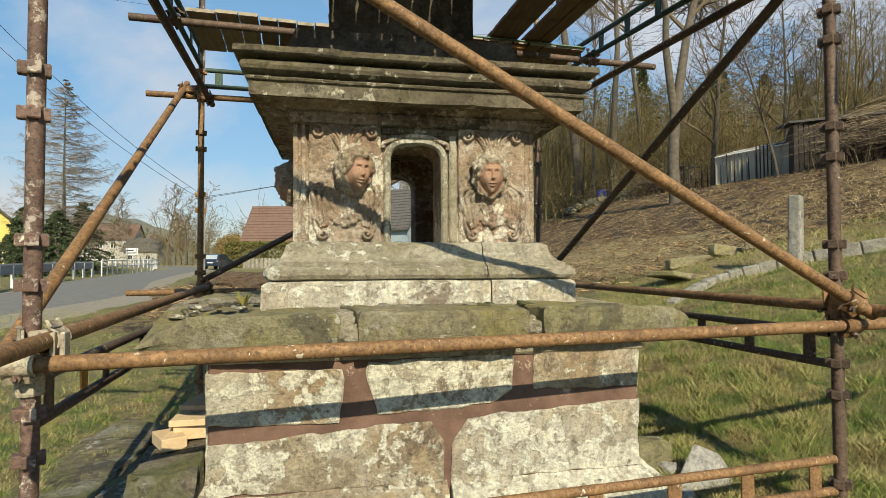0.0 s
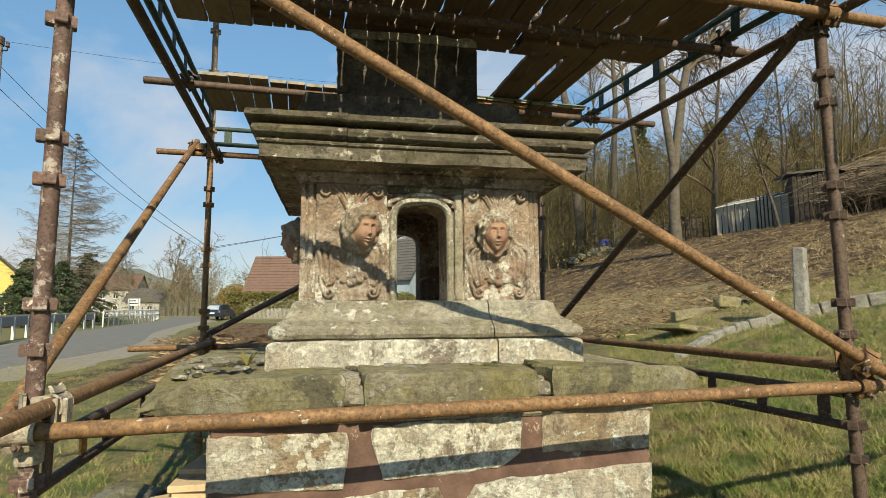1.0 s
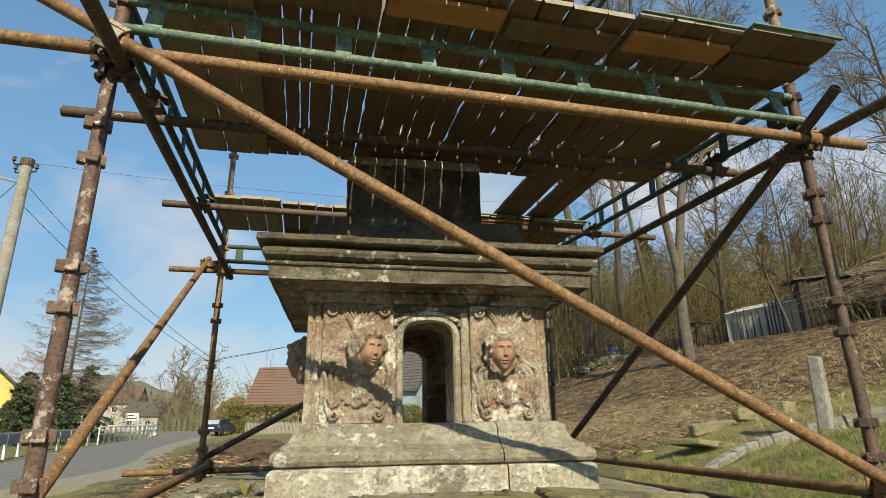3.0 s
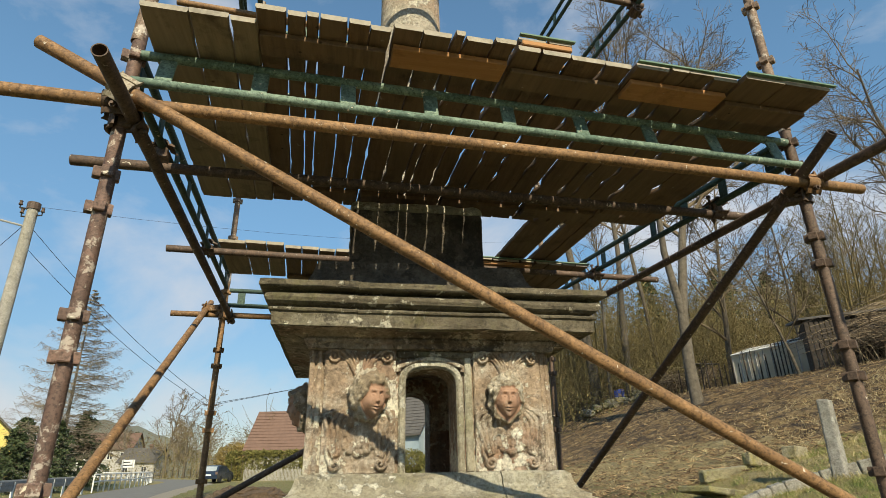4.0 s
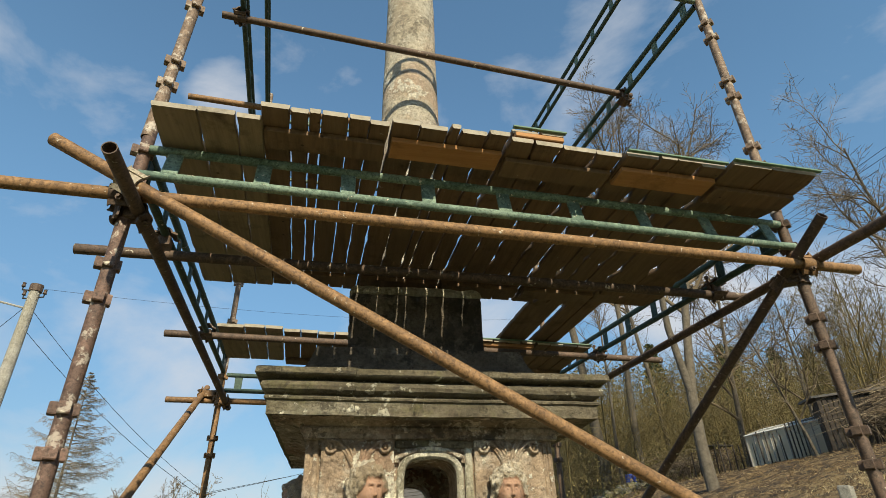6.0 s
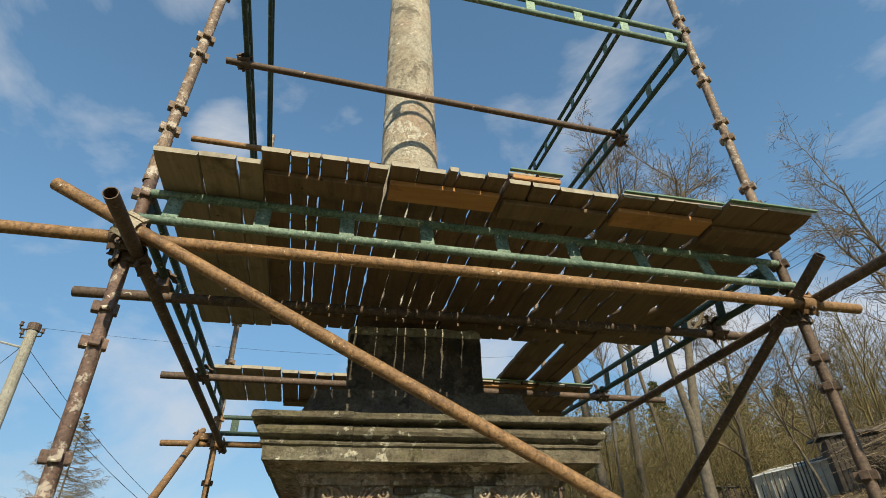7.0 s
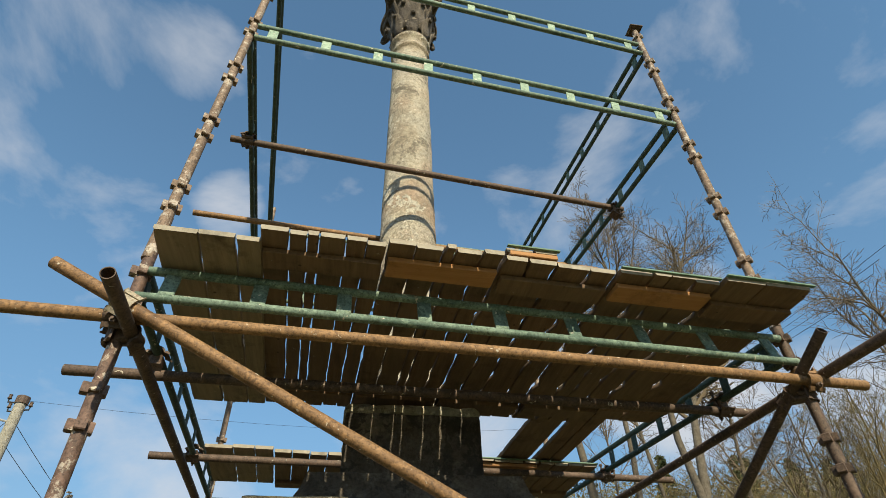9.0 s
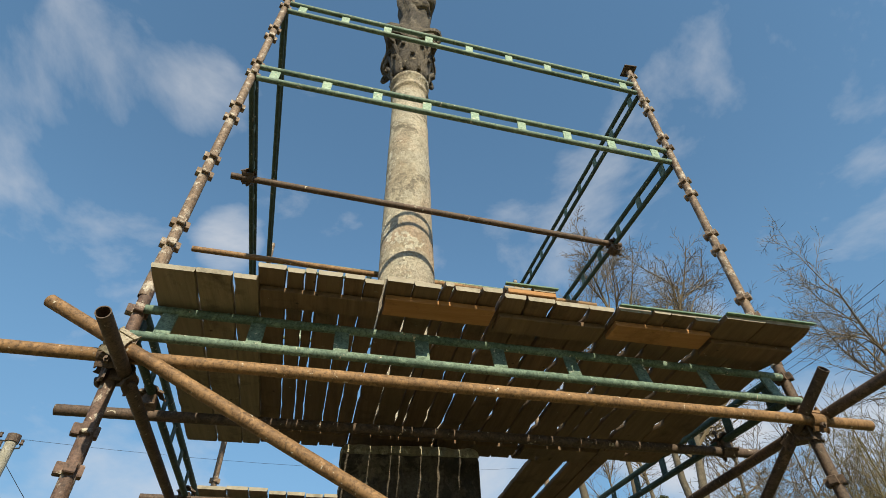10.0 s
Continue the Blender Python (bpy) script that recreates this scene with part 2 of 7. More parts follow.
RUST = rust_material("rusty steel tube", (0.135, 0.073, 0.032), (0.285, 0.162, 0.070))
RUST_BROWN = rust_material("dark brown rusted steel", (0.06, 0.040, 0.028), (0.135, 0.087, 0.06))
STANDARD_PAINT = rust_material("worn steel standard", (0.12, 0.080, 0.053), (0.24, 0.168, 0.118), (0.50, 0.45, 0.38), 0.53)
STANDARD_RED = rust_material("reddish brown steel standard", (0.085, 0.052, 0.040), (0.165, 0.100, 0.075), (0.48, 0.43, 0.36), 0.55)
GREEN_PAINT = rust_material("chipped green paint", (0.065, 0.115, 0.085), (0.20, 0.27, 0.205), (0.16, 0.10, 0.065), 0.60)
PALE_GREEN = rust_material("faded pale green paint", (0.19, 0.29, 0.215), (0.31, 0.40, 0.30), (0.2, 0.12, 0.08), 0.62)
DARK_GREEN = rust_material("darker chipped green paint", (0.03, 0.055, 0.045), (0.06, 0.10, 0.075), (0.11, 0.065, 0.045), 0.60)
CREAM_PAINT = rust_material("cream painted steel", (0.28, 0.235, 0.17), (0.42, 0.37, 0.28), (0.17, 0.10, 0.06), 0.56)
GALV = rust_material("dull grey steel", (0.25, 0.25, 0.24), (0.38, 0.38, 0.36), None, 0.6, False)


def wood_material(name, tones, grey, grain_dir=(40, 3, 40)):
    m = Nodes(name, 0.85)
    g = m.noise(1.0, 8, 0.7, vec=m.stretch(grain_dir))
    c = m.ramp(g, (0.3, tones[0]), (0.7, tones[1]))
    c = m.mix(m.step(m.random(), 0.0, 1.0, 0.5), c, grey)
    c = m.mix(m.step(m.noise(6.0, 8, 0.7), 0.55, 0.72, 0.7), c, tuple(0.35 * v for v in tones[0]))
    c = m.mix(m.step(m.cells(9.0), 0.07, 0.04, 0.8), c, tuple(0.25 * v for v in tones[0]))
    c = m.mix(m.step(m.noise(19.0, 6, 0.7), 0.67, 0.71, 0.5), c, (0.5, 0.46, 0.38))
    return m.done(c, g, 0.5, 0.006)


PLANK = wood_material("weathered plank", ((0.085, 0.050, 0.028), (0.195, 0.118, 0.064)), (0.15, 0.108, 0.068))
PLANK_GREY = wood_material("lighter grey brown plank", ((0.14, 0.10, 0.062), (0.30, 0.23, 0.15)), (0.25, 0.20, 0.14))
PLANK_ORANGE = wood_material("fresh orange plank", ((0.29, 0.135, 0.045), (0.43, 0.22, 0.085)), (0.34, 0.18, 0.075), (3, 40, 40))
ORANGE_PAINT = rust_material("faded orange paint", (0.45, 0.20, 0.04), (0.62, 0.31, 0.07), None, 0.6, False)
PLANK_PALE = wood_material("new pale timber", ((0.44, 0.31, 0.17), (0.60, 0.46, 0.28)), (0.54, 0.43, 0.28))
PLANK_GREEN = wood_material("green painted board end", ((0.07, 0.14, 0.095), (0.15, 0.235, 0.165)), (0.17, 0.225, 0.165))
# end grain, made paler to hold the sun that falls on board ends
PLANK_END = wood_material("pale weathered end grain, sunlit tone", ((0.22, 0.19, 0.14), (0.38, 0.335, 0.26)), (0.31, 0.275, 0.215), (25, 25, 25))
OLD_WOOD = wood_material("old grey timber", ((0.024, 0.018, 0.013), (0.05, 0.037, 0.027)), (0.036, 0.029, 0.023), (40, 40, 3))


def ground_material():
    m = Nodes("meadow and leaf litter", 0.95)
    at = m.t.nodes.new("ShaderNodeAttribute")
    at.attribute_name = "cover"
    sep = m.t.nodes.new("ShaderNodeSeparateColor")
    m.link(at.outputs["Color"], sep.inputs[0])
    wob = m.math("MULTIPLY", m.math("SUBTRACT", m.noise(1.3, 8, 0.7), 0.5), 0.9)
    grass = m.ramp(m.noise(4.2, 10, 0.72), (0.41, (0.085, 0.135, 0.022)), (0.49, (0.165, 0.160, 0.045)), (0.54, (0.27, 0.225, 0.09)), (0.61, (0.15, 0.10, 0.045)))
    grass = m.mix(m.step(m.noise(0.45, 7, 0.7), 0.46, 0.60, 0.6), grass, (0.235, 0.195, 0.078))
    grass = m.mix(m.step(m.noise(45.0, 5, 0.7), 0.48, 0.72, 0.45), grass, (0.075, 0.065, 0.028))
    grass = m.mix(m.step(m.noise(70.0, 4, 0.7, vec=m.stretch((1, 0.35, 1))), 0.58, 0.70, 0.5), grass, (0.36, 0.30, 0.15))
    litter = m.ramp(m.noise(2.2, 12, 0.78), (0.42, (0.026, 0.016, 0.008)), (0.49, (0.098, 0.059, 0.024)), (0.57, (0.29, 0.195, 0.082)))
    litter = m.mix(m.step(m.noise(22.0, 8, 0.78), 0.5, 0.64, 0.8), litter, (0.03, 0.02, 0.011))
    litter = m.mix(m.step(m.noise(55.0, 4, 0.7, vec=m.stretch((1, 0.3, 1), (0, 0, 0.5))), 0.62, 0.68, 0.7), litter, (0.34, 0.26, 0.15))
    litter = m.mix(m.step(m.noise(0.9, 10, 0.75), 0.54, 0.60, 0.6), litter, (0.048, 0.03, 0.015))
    straw = m.ramp(m.noise(16.0, 8, 0.75, vec=m.stretch((1, 0.35, 1), (0, 0, 0.3))), (0.3, (0.18, 0.135, 0.055)), (0.7, (0.48, 0.385, 0.185)))
    soft = lambda ch: m.step(m.math("ADD", sep.outputs[ch], wob), 0.35, 0.65)
    c = m.mix(soft("Red"), grass, litter)
    c = m.mix(soft("Green"), c, straw)
    gravel = m.ramp(m.noise(40.0, 6, 0.7), (0.3, (0.19, 0.165, 0.13)), (0.7, (0.34, 0.31, 0.26)))
    c = m.mix(soft("Blue"), c, gravel)
    h = m.math("ADD", m.noise(28.0, 10, 0.75), m.math("MULTIPLY", m.noise(6.0, 6, 0.7), 1.5))
    return m.done(c, h, 1.0, 0.09)


def plain_material(name, a, b, scale=8.0, rough=0.8, metal=0.0, bump=0.3, dist=0.01):
    m = Nodes(name, rough, metal)
    c = m.ramp(m.noise(scale, 8, 0.65), (0.3, a), (0.7, b))
    return m.done(c, m.noise(scale * 6, 6, 0.7), bump, dist)


def island_material(name, stops, rough=0.85, scale=0.0):
    """Many small loose pieces in one mesh, each of its own tone."""
    m = Nodes(name, rough)
    c = m.ramp(m.island(), *stops)
    return m.done(c)


GROUND = ground_material()
MORTAR = mortar_material()
TERRACOTTA = terracotta_material()
ASPHALT = plain_material("grey asphalt", (0.115, 0.111, 0.10), (0.165, 0.16, 0.145), 3.0, 0.9)
GRAVEL = plain_material("pale gravel verge", (0.17, 0.145, 0.105), (0.28, 0.245, 0.185), 9.0)
SOIL = plain_material("loose brown soil", (0.05, 0.034, 0.02), (0.16, 0.105, 0.06), 7.0, 0.95, 0, 1.0, 0.06)
BARK = plain_material("grey brown bark", (0.06, 0.05, 0.037), (0.145, 0.122, 0.09), 7.0, 0.95, 0, 0.8, 0.03)
TWIG = plain_material("bare twigs", (0.10, 0.077, 0.048), (0.19, 0.145, 0.09), 1.2, 0.95)
TWIG_FAR = plain_material("bare twigs of the woods", (0.088, 0.068, 0.026), (0.205, 0.160, 0.064), 0.6, 0.95)
# larch and valley twigs: lightened, the haze of the air is in the colour
HAZY_TWIG = plain_material("grey brown twigs with haze in the tone", (0.15, 0.122, 0.085), (0.25, 0.205, 0.145), 1.0, 0.95)
BUDS = island_material("olive buds and last leaves of the woods", ((0.0, (0.068, 0.060, 0.017)), (0.6, (0.14, 0.115, 0.036)), (1.0, (0.24, 0.19, 0.072))))
CANE = island_material("pale dry canes", ((0.0, (0.045, 0.032, 0.02)), (0.6, (0.11, 0.08, 0.048)), (1.0, (0.25, 0.195, 0.125))))
def blade_material():
    m = Nodes("grass blades", 0.85)
    own = m.ramp(m.island(), (0.0, (0.07, 0.11, 0.018)), (0.5, (0.155, 0.17, 0.04)), (0.8, (0.24, 0.215, 0.075)), (1.0, (0.36, 0.31, 0.145)))
    patch = m.ramp(m.noise(4.2, 10, 0.72), (0.40, (0.13, 0.215, 0.03)), (0.48, (0.26, 0.26, 0.075)), (0.54, (0.44, 0.375, 0.16)), (0.63, (0.27, 0.185, 0.085)))
    return m.done(m.mix(0.62, own, patch))


GRASS_BLADE = blade_material()
STRAW = island_material("dry stalks", ((0.0, (0.25, 0.185, 0.085)), (0.5, (0.43, 0.345, 0.175)), (1.0, (0.60, 0.51, 0.30))))
LITTER = island_material("fallen sticks and leaves", ((0.0, (0.04, 0.024, 0.012)), (0.65, (0.15, 0.092, 0.04)), (1.0, (0.40, 0.29, 0.15))))
NEEDLES = island_material("spruce needles", ((0.0, (0.022, 0.036, 0.014)), (0.6, (0.05, 0.075, 0.026)), (1.0, (0.095, 0.12, 0.045))))
PINE = island_material("far pine foliage", ((0.0, (0.03, 0.045, 0.015)), (0.6, (0.06, 0.08, 0.026)), (1.0, (0.10, 0.115, 0.04))))
HEDGE_LEAF = island_material("clipped thuja foliage", ((0.0, (0.08, 0.08, 0.016)), (0.6, (0.14, 0.13, 0.03)), (1.0, (0.20, 0.175, 0.045))))
BUSH_LEAF = island_material("yellowish willow twigs", ((0.0, (0.16, 0.11, 0.03)), (0.6, (0.26, 0.19, 0.06)), (1.0, (0.34, 0.26, 0.10))))
SKIN_WHITE = plain_material("off-white render", (0.31, 0.30, 0.27), (0.40, 0.385, 0.345), 2.0)
GLASSHOUSE = plain_material("whitewashed dusty greenhouse glass", (0.60, 0.55, 0.44), (0.76, 0.70, 0.58), 1.2, 0.35)
SKIN_YELLOW = plain_material("yellow house render", (0.58, 0.47, 0.12), (0.66, 0.55, 0.17), 1.0)
SKIN_BLUE = plain_material("pale blue house render", (0.26, 0.33, 0.38), (0.34, 0.41, 0.46), 1.0)
ROOF_RED = plain_material("brown red roof tiles", (0.125, 0.074, 0.053), (0.17, 0.103, 0.074), 2.0)
ROOF_DARK = plain_material("dark grey roofing", (0.07, 0.065, 0.06), (0.12, 0.11, 0.10), 2.0)
ROOF_SHEET = plain_material("pale blue grey glazing", (0.50, 0.56, 0.60), (0.64, 0.69, 0.72), 1.5, 0.3, 0.0)
WHITE_PAINT = plain_material("white paint", (0.62, 0.62, 0.60), (0.74, 0.74, 0.72), 4.0)
GLASS_DARK = plain_material("dark window glass", (0.02, 0.025, 0.03), (0.035, 0.04, 0.045), 1.0, 0.08, 0.0, 0.0)
CAR_PAINT = plain_material("dark blue car paint", (0.02, 0.035, 0.06), (0.03, 0.045, 0.075), 1.0, 0.25, 0.3, 0.0)
RUBBER = plain_material("black rubber", (0.015, 0.015, 0.015), (0.03, 0.03, 0.03), 9.0, 0.8)
BLUE_PLASTIC = plain_material("blue plastic", (0.02, 0.05, 0.30), (0.03, 0.07, 0.38), 3.0, 0.4)
HILL = plain_material("far wooded hill", (0.10, 0.11, 0.09), (0.15, 0.15, 0.12), 0.02, 1.0, 0, 0.0)

# ---- building tools ----
def thing(name, label, category, group="", kind="", at=(0, 0, 0)):
    """An empty that holds the parts of one thing."""
    ob = new(name)
    ob.location = at
    ob.empty_display_size = 0.1
    return tagged(ob, label, category, group, kind)


def part(name, bm, material, parent=None, label="", smooth=False):
    """Link a bmesh (built in world places) as one mesh object under a thing or a part."""
    me = bpy.data.meshes.new(name)
    bm.to_mesh(me)
    bm.free()
    return part_mesh(name, me, material, parent, label, smooth)


def part_mesh(name, me, material, parent=None, label="", smooth=False):
    if material and not me.materials:
        me.materials.append(material)
    if smooth:
        me.polygons.foreach_set("use_smooth", [True] * len(me.polygons))
    ob = new(name, me)
    if parent is not None:
        ob.parent = parent
        if parent.data is None:
            ob.matrix_parent_inverse = Matrix.Translation(parent.location).inverted()
    if label:
        ob["label"] = label
    return ob


def from_lists(name, verts, faces, material, parent=None, label="", smooth=False):
    me = bpy.data.meshes.new(name)
    me.from_pydata([tuple(v) for v in verts], [], faces)
    me.update()
    return part_mesh(name, me, material, parent, label, smooth)


def box(bm, lo, hi, bevel=0.0, turn=None, segs=1):
    """A box between two corners, its edges rounded."""
    r = bmesh.ops.create_cube(bm, size=1.0)
    vs = r["verts"]
    c, s = (Vector(lo) + Vector(hi)) / 2, Vector(hi) - Vector(lo)
    bmesh.ops.scale(bm, vec=s, verts=vs)
    if bevel:
        es = list({e for v in vs for e in v.link_edges})
        out = bmesh.ops.bevel(bm, geom=es, offset=bevel, segments=segs, affect="EDGES", profile=0.5)
        vs = list({v for f in out["faces"] for v in f.verts} | {v for v in vs if v.is_valid})
    if turn is not None:
        bmesh.ops.rotate(bm, cent=(0, 0, 0), matrix=turn, verts=vs)
    bmesh.ops.translate(bm, vec=c, verts=vs)
    return vs


def sweep(verts, faces, pts, radii, sides=6, cap=True, flat=1.0, up=None):
    """A round bar along a line of places; adds to lists of places and faces."""
    pts = [Vector(p) for p in pts]
    start = len(verts)
    ref = None
    for i, p in enumerate(pts):
        way = (pts[min(i + 1, len(pts) - 1)] - pts[max(i - 1, 0)]).normalized()
        if ref is None:
            ref = Vector(up) if up else (Vector((0, 0, 1)) if abs(way.z) < 0.9 else Vector((1, 0, 0)))
        a = way.cross(ref).normalized()
        b = a.cross(way).normalized()
        ref = b
        r = radii[i] if hasattr(radii, "__len__") else radii
        for k in range(sides):
            t = 2 * math.pi * k / sides
            verts.append(p + a * (math.cos(t) * r) + b * (math.sin(t) * r * flat))
    for i in range(len(pts) - 1):
        for k in range(sides):
            a0, a1 = start + i * sides + k, start + i * sides + (k + 1) % sides
            faces.append((a0, a1, a1 + sides, a0 + sides))
    if cap:
        faces.append(tuple(start + k for k in reversed(range(sides))))
        e = start + (len(pts) - 1) * sides
        faces.append(tuple(e + k for k in range(sides)))


def pipe(verts, faces, p, q, r=0.0242, wall=0.0035, sides=16):
    """A straight steel tube with open ends."""
    p, q = Vector(p), Vector(q)
    way = (q - p).normalized()
    a = way.cross(Vector((0, 0, 1)) if abs(way.z) < 0.9 else Vector((1, 0, 0))).normalized()
    b = a.cross(way)
    start = len(verts)
    n = 5
    rings = [(p + way * 0.12, r - wall), (p, r - wall), (p, r)]
    rings += [(p.lerp(q, k / n), r) for k in range(1, n)]
    rings += [(q, r), (q, r - wall), (q - way * 0.12, r - wall)]
    for c, rr in rings:
        for k in range(sides):
            t = 2 * math.pi * k / sides
            verts.append(c + a * (math.cos(t) * rr) + b * (math.sin(t) * rr))
    for i in range(len(rings) - 1):
        for k in range(sides):
            a0, a1 = start + i * sides + k, start + i * sides + (k + 1) % sides
            faces.append((a0, a0 + sides, a1 + sides, a1))
    faces.append(tuple(start + k for k in range(sides)))
    e = start + (len(rings) - 1) * sides
    faces.append(tuple(e + k for k in reversed(range(sides))))


def tube_part(name, p, q, material, parent, label="", r=0.0242):
    v, f = [], []
    pipe(v, f, p, q, r)
    ob = from_lists(name, v, f, material, parent, label)
    smooth_by_angle(ob.data)
    return ob


def smooth_by_angle(me, limit=0.7):
    me.polygons.foreach_set("use_smooth", [True] * len(me.polygons))
    me.set_sharp_from_angle(angle=limit)


def roughen(bm, amp, scale, seed=0.0):
    """Push the places of a mesh about by a smooth noise, for worn stone."""
    off = Vector((seed, seed * 0.7, -seed))
    for v in bm.verts:
        v.co += noise.noise_vector(v.co * scale + off) * amp + noise.noise_vector(v.co * scale * 3.7 + off) * amp * 0.4


def square_loft(profile, cx, cy, per_side=14, sx=1.0):
    """A moulding on a square plan: (half width, height) from bottom to top, closed above and below."""
    bm = bmesh.new()
    rings = []
    for half, z in profile:
        ring = []
        for k in range(4):
            for i in range(per_side):
                t = -1 + 2 * i / per_side
                # more points near the corners, so that these can wear
                t = math.copysign(abs(t) ** 0.7, t)
                x, y = ((t, -1), (1, t), (-t, 1), (-1, -t))[k]
                ring.append(bm.verts.new((cx + x * half * sx, cy + y * half, z)))
        rings.append(ring)
    n = 4 * per_side
    for a, b in zip(rings, rings[1:]):
        for i in range(n):
            bm.faces.new((a[i], a[(i + 1) % n], b[(i + 1) % n], b[i]))
    bm.faces.new(list(reversed(rings[0])))
    bm.faces.new(rings[-1])
    return bm


def smooth_line(points, n):
    out = []
    for i in range(len(points) - 1):
        p0, p1, p2, p3 = (Vector(points[max(0, min(len(points) - 1, i + k))]) for k in (-1, 0, 1, 2))
        for k in range(n):
            t = k / n
            out.append(0.5 * (2 * p1 + (p2 - p0) * t + (2 * p0 - 5 * p1 + 4 * p2 - p3) * t * t + (3 * p1 - p0 - 3 * p2 + p3) * t ** 3))
    return out + [Vector(points[-1])]


def slice_between(bm, axis, lo, hi):
    """A copy of a closed mesh, cut between two planes across an axis and closed again."""
    out = bm.copy()
    for value, sign in ((lo, -1), (hi, 1)):
        if value is None:
            continue
        at = [0, 0, 0]
        at[axis] = value
        way = [0, 0, 0]
        way[axis] = sign
        geom = out.verts[:] + out.edges[:] + out.faces[:]
        r = bmesh.ops.bisect_plane(out, geom=geom, plane_co=at, plane_no=way, clear_outer=True)
        edges = [e for e in r["geom_cut"] if isinstance(e, bmesh.types.BMEdge)]
        bmesh.ops.holes_fill(out, edges=edges, sides=0)
    return out


def prism(bm, outline, z0, z1, round_by=0.0, grow=0.0):
    """A flat stone from its outline seen from above, with a rounded upper and lower edge."""
    c = sum((Vector((x, y, 0)) for x, y in outline), Vector()) / len(outline)
    def ring(inset, z):
        out = []
        for x, y in outline:
            d = Vector((x, y, 0)) - c
            out.append(bm.verts.new((c + d * (1 - inset / max(d.length, 0.05))).to_tuple()[:2] + (z,)))
        return out
    h = z1 - z0
    levels = [(round_by * 1.6, z0), (round_by * 0.7, z0 + h * 0.12), (0.0, z0 + h * 0.42), (0.0, z0 + h * 0.72), (round_by * 0.5, z0 + h * 0.93), (round_by * 1.6, z1)]
    rings = [ring(i, z) for i, z in levels]
    n = len(outline)
    for a, b in zip(rings, rings[1:]):
        for i in range(n):
            bm.faces.new((a[i], a[(i + 1) % n], b[(i + 1) % n], b[i]))
    bm.faces.new(list(reversed(rings[0])))
    bm.faces.new(rings[-1])


def fine_outline(points, step=0.05):
    out = []
    for a, b in zip(points, points[1:] + points[:1]):
        n = max(1, round(math.dist(a, b) / step))
        out += [(a[0] + (b[0] - a[0]) * k / n, a[1] + (b[1] - a[1]) * k / n) for k in range(n)]
    return out


def lathe(profile, cx, cy, sides=32):
    """A round form about an upright axis, from (radius, height) upwards."""
    bm = bmesh.new()
    rings = [[bm.verts.new((cx + r * math.cos(2 * math.pi * k / sides), cy + r * math.sin(2 * math.pi * k / sides), z)) for k in range(sides)] for r, z in profile]
    for a, b in zip(rings, rings[1:]):
        for k in range(sides):
            bm.faces.new((a[k], a[(k + 1) % sides], b[(k + 1) % sides], b[k]))
    bm.faces.new(list(reversed(rings[0])))
    bm.faces.new(rings[-1])
    return bm


def rock(bm, at, size, seed, turn=0.0):
    r = bmesh.ops.create_icosphere(bm, subdivisions=2, radius=1.0)
    off = Vector((seed * 3.1, seed * 1.7, seed))
    for v in r["verts"]:
        p = v.co.copy()
        # flattened facets give a broken stone
        p = Vector([math.copysign(min(abs(c), 0.72), c) for c in p])
        p += noise.noise_vector(p * 1.6 + off) * 0.22
        v.co = Matrix.Rotation(turn, 3, "Z") @ Vector((p.x * size[0], p.y * size[1], p.z * size[2])) + Vector(at)


# ---- terrain ----
HERE, HEADING = Vector((0.068, 0.0)), radians(10.9)


def beside(x, y):
    """Metres to the right of and ahead of the starting point."""
    dx, dy = x - HERE.x, y - HERE.y
    return dx * math.cos(HEADING) - dy * math.sin(HEADING), dx * math.sin(HEADING) + dy * math.cos(HEADING)


def place(r, f):
    return HERE.x + r * math.cos(HEADING) + f * math.sin(HEADING), HERE.y - r * math.sin(HEADING) + f * math.cos(HEADING)


def ground_height(x, y):
    """Valley floor, rising gently ahead, and a wooded slope to the right."""
    r, f = beside(x, y)
    base = 0.36 + 0.014 * max(-10.0, min(f, 90.0))
    s = max(0.0, r + 0.15 * f - 0.45 - 0.9 * (1 - ramp01(f, 2.0, 5.0)) + ramp01(r, 2.0, 9.0) * (0.13 * min(f, 30.0) - 0.2 * r))
    q = s if s < 10 else 10 + 5 * math.tanh((s - 10) / 5)
    far = ramp01(f, 26.0, 80.0) * 10.0 * ramp01(s, 3.0, 12.0)
    return base + (0.19 * q + 0.007 * q * q) * (s / (s + 0.6)) * 1.05 + far


def spot(r, f, lift=0.0):
    x, y = place(r, f)
    return Vector((x, y, ground_height(x, y) + lift))


def ramp01(v, lo, hi):
    t = max(0.0, min(1.0, (v - lo) / (hi - lo)))
    return t * t * (3 - 2 * t)

# ---- ground, road ----
# centre line of the road, metres right of and ahead of the start
ROAD = [(-9.5, -30.0), (-9.9, -10.0), (-10.2, 4.0), (-10.9, 12.0), (-12.1, 18.0), (-15.9, 26.5), (-19.0, 35.0), (-22.3, 45.0), (-26.0, 57.0), (-33.0, 70.0), (-46.0, 79.0), (-70.0, 84.0), (-140.0, 86.0)]


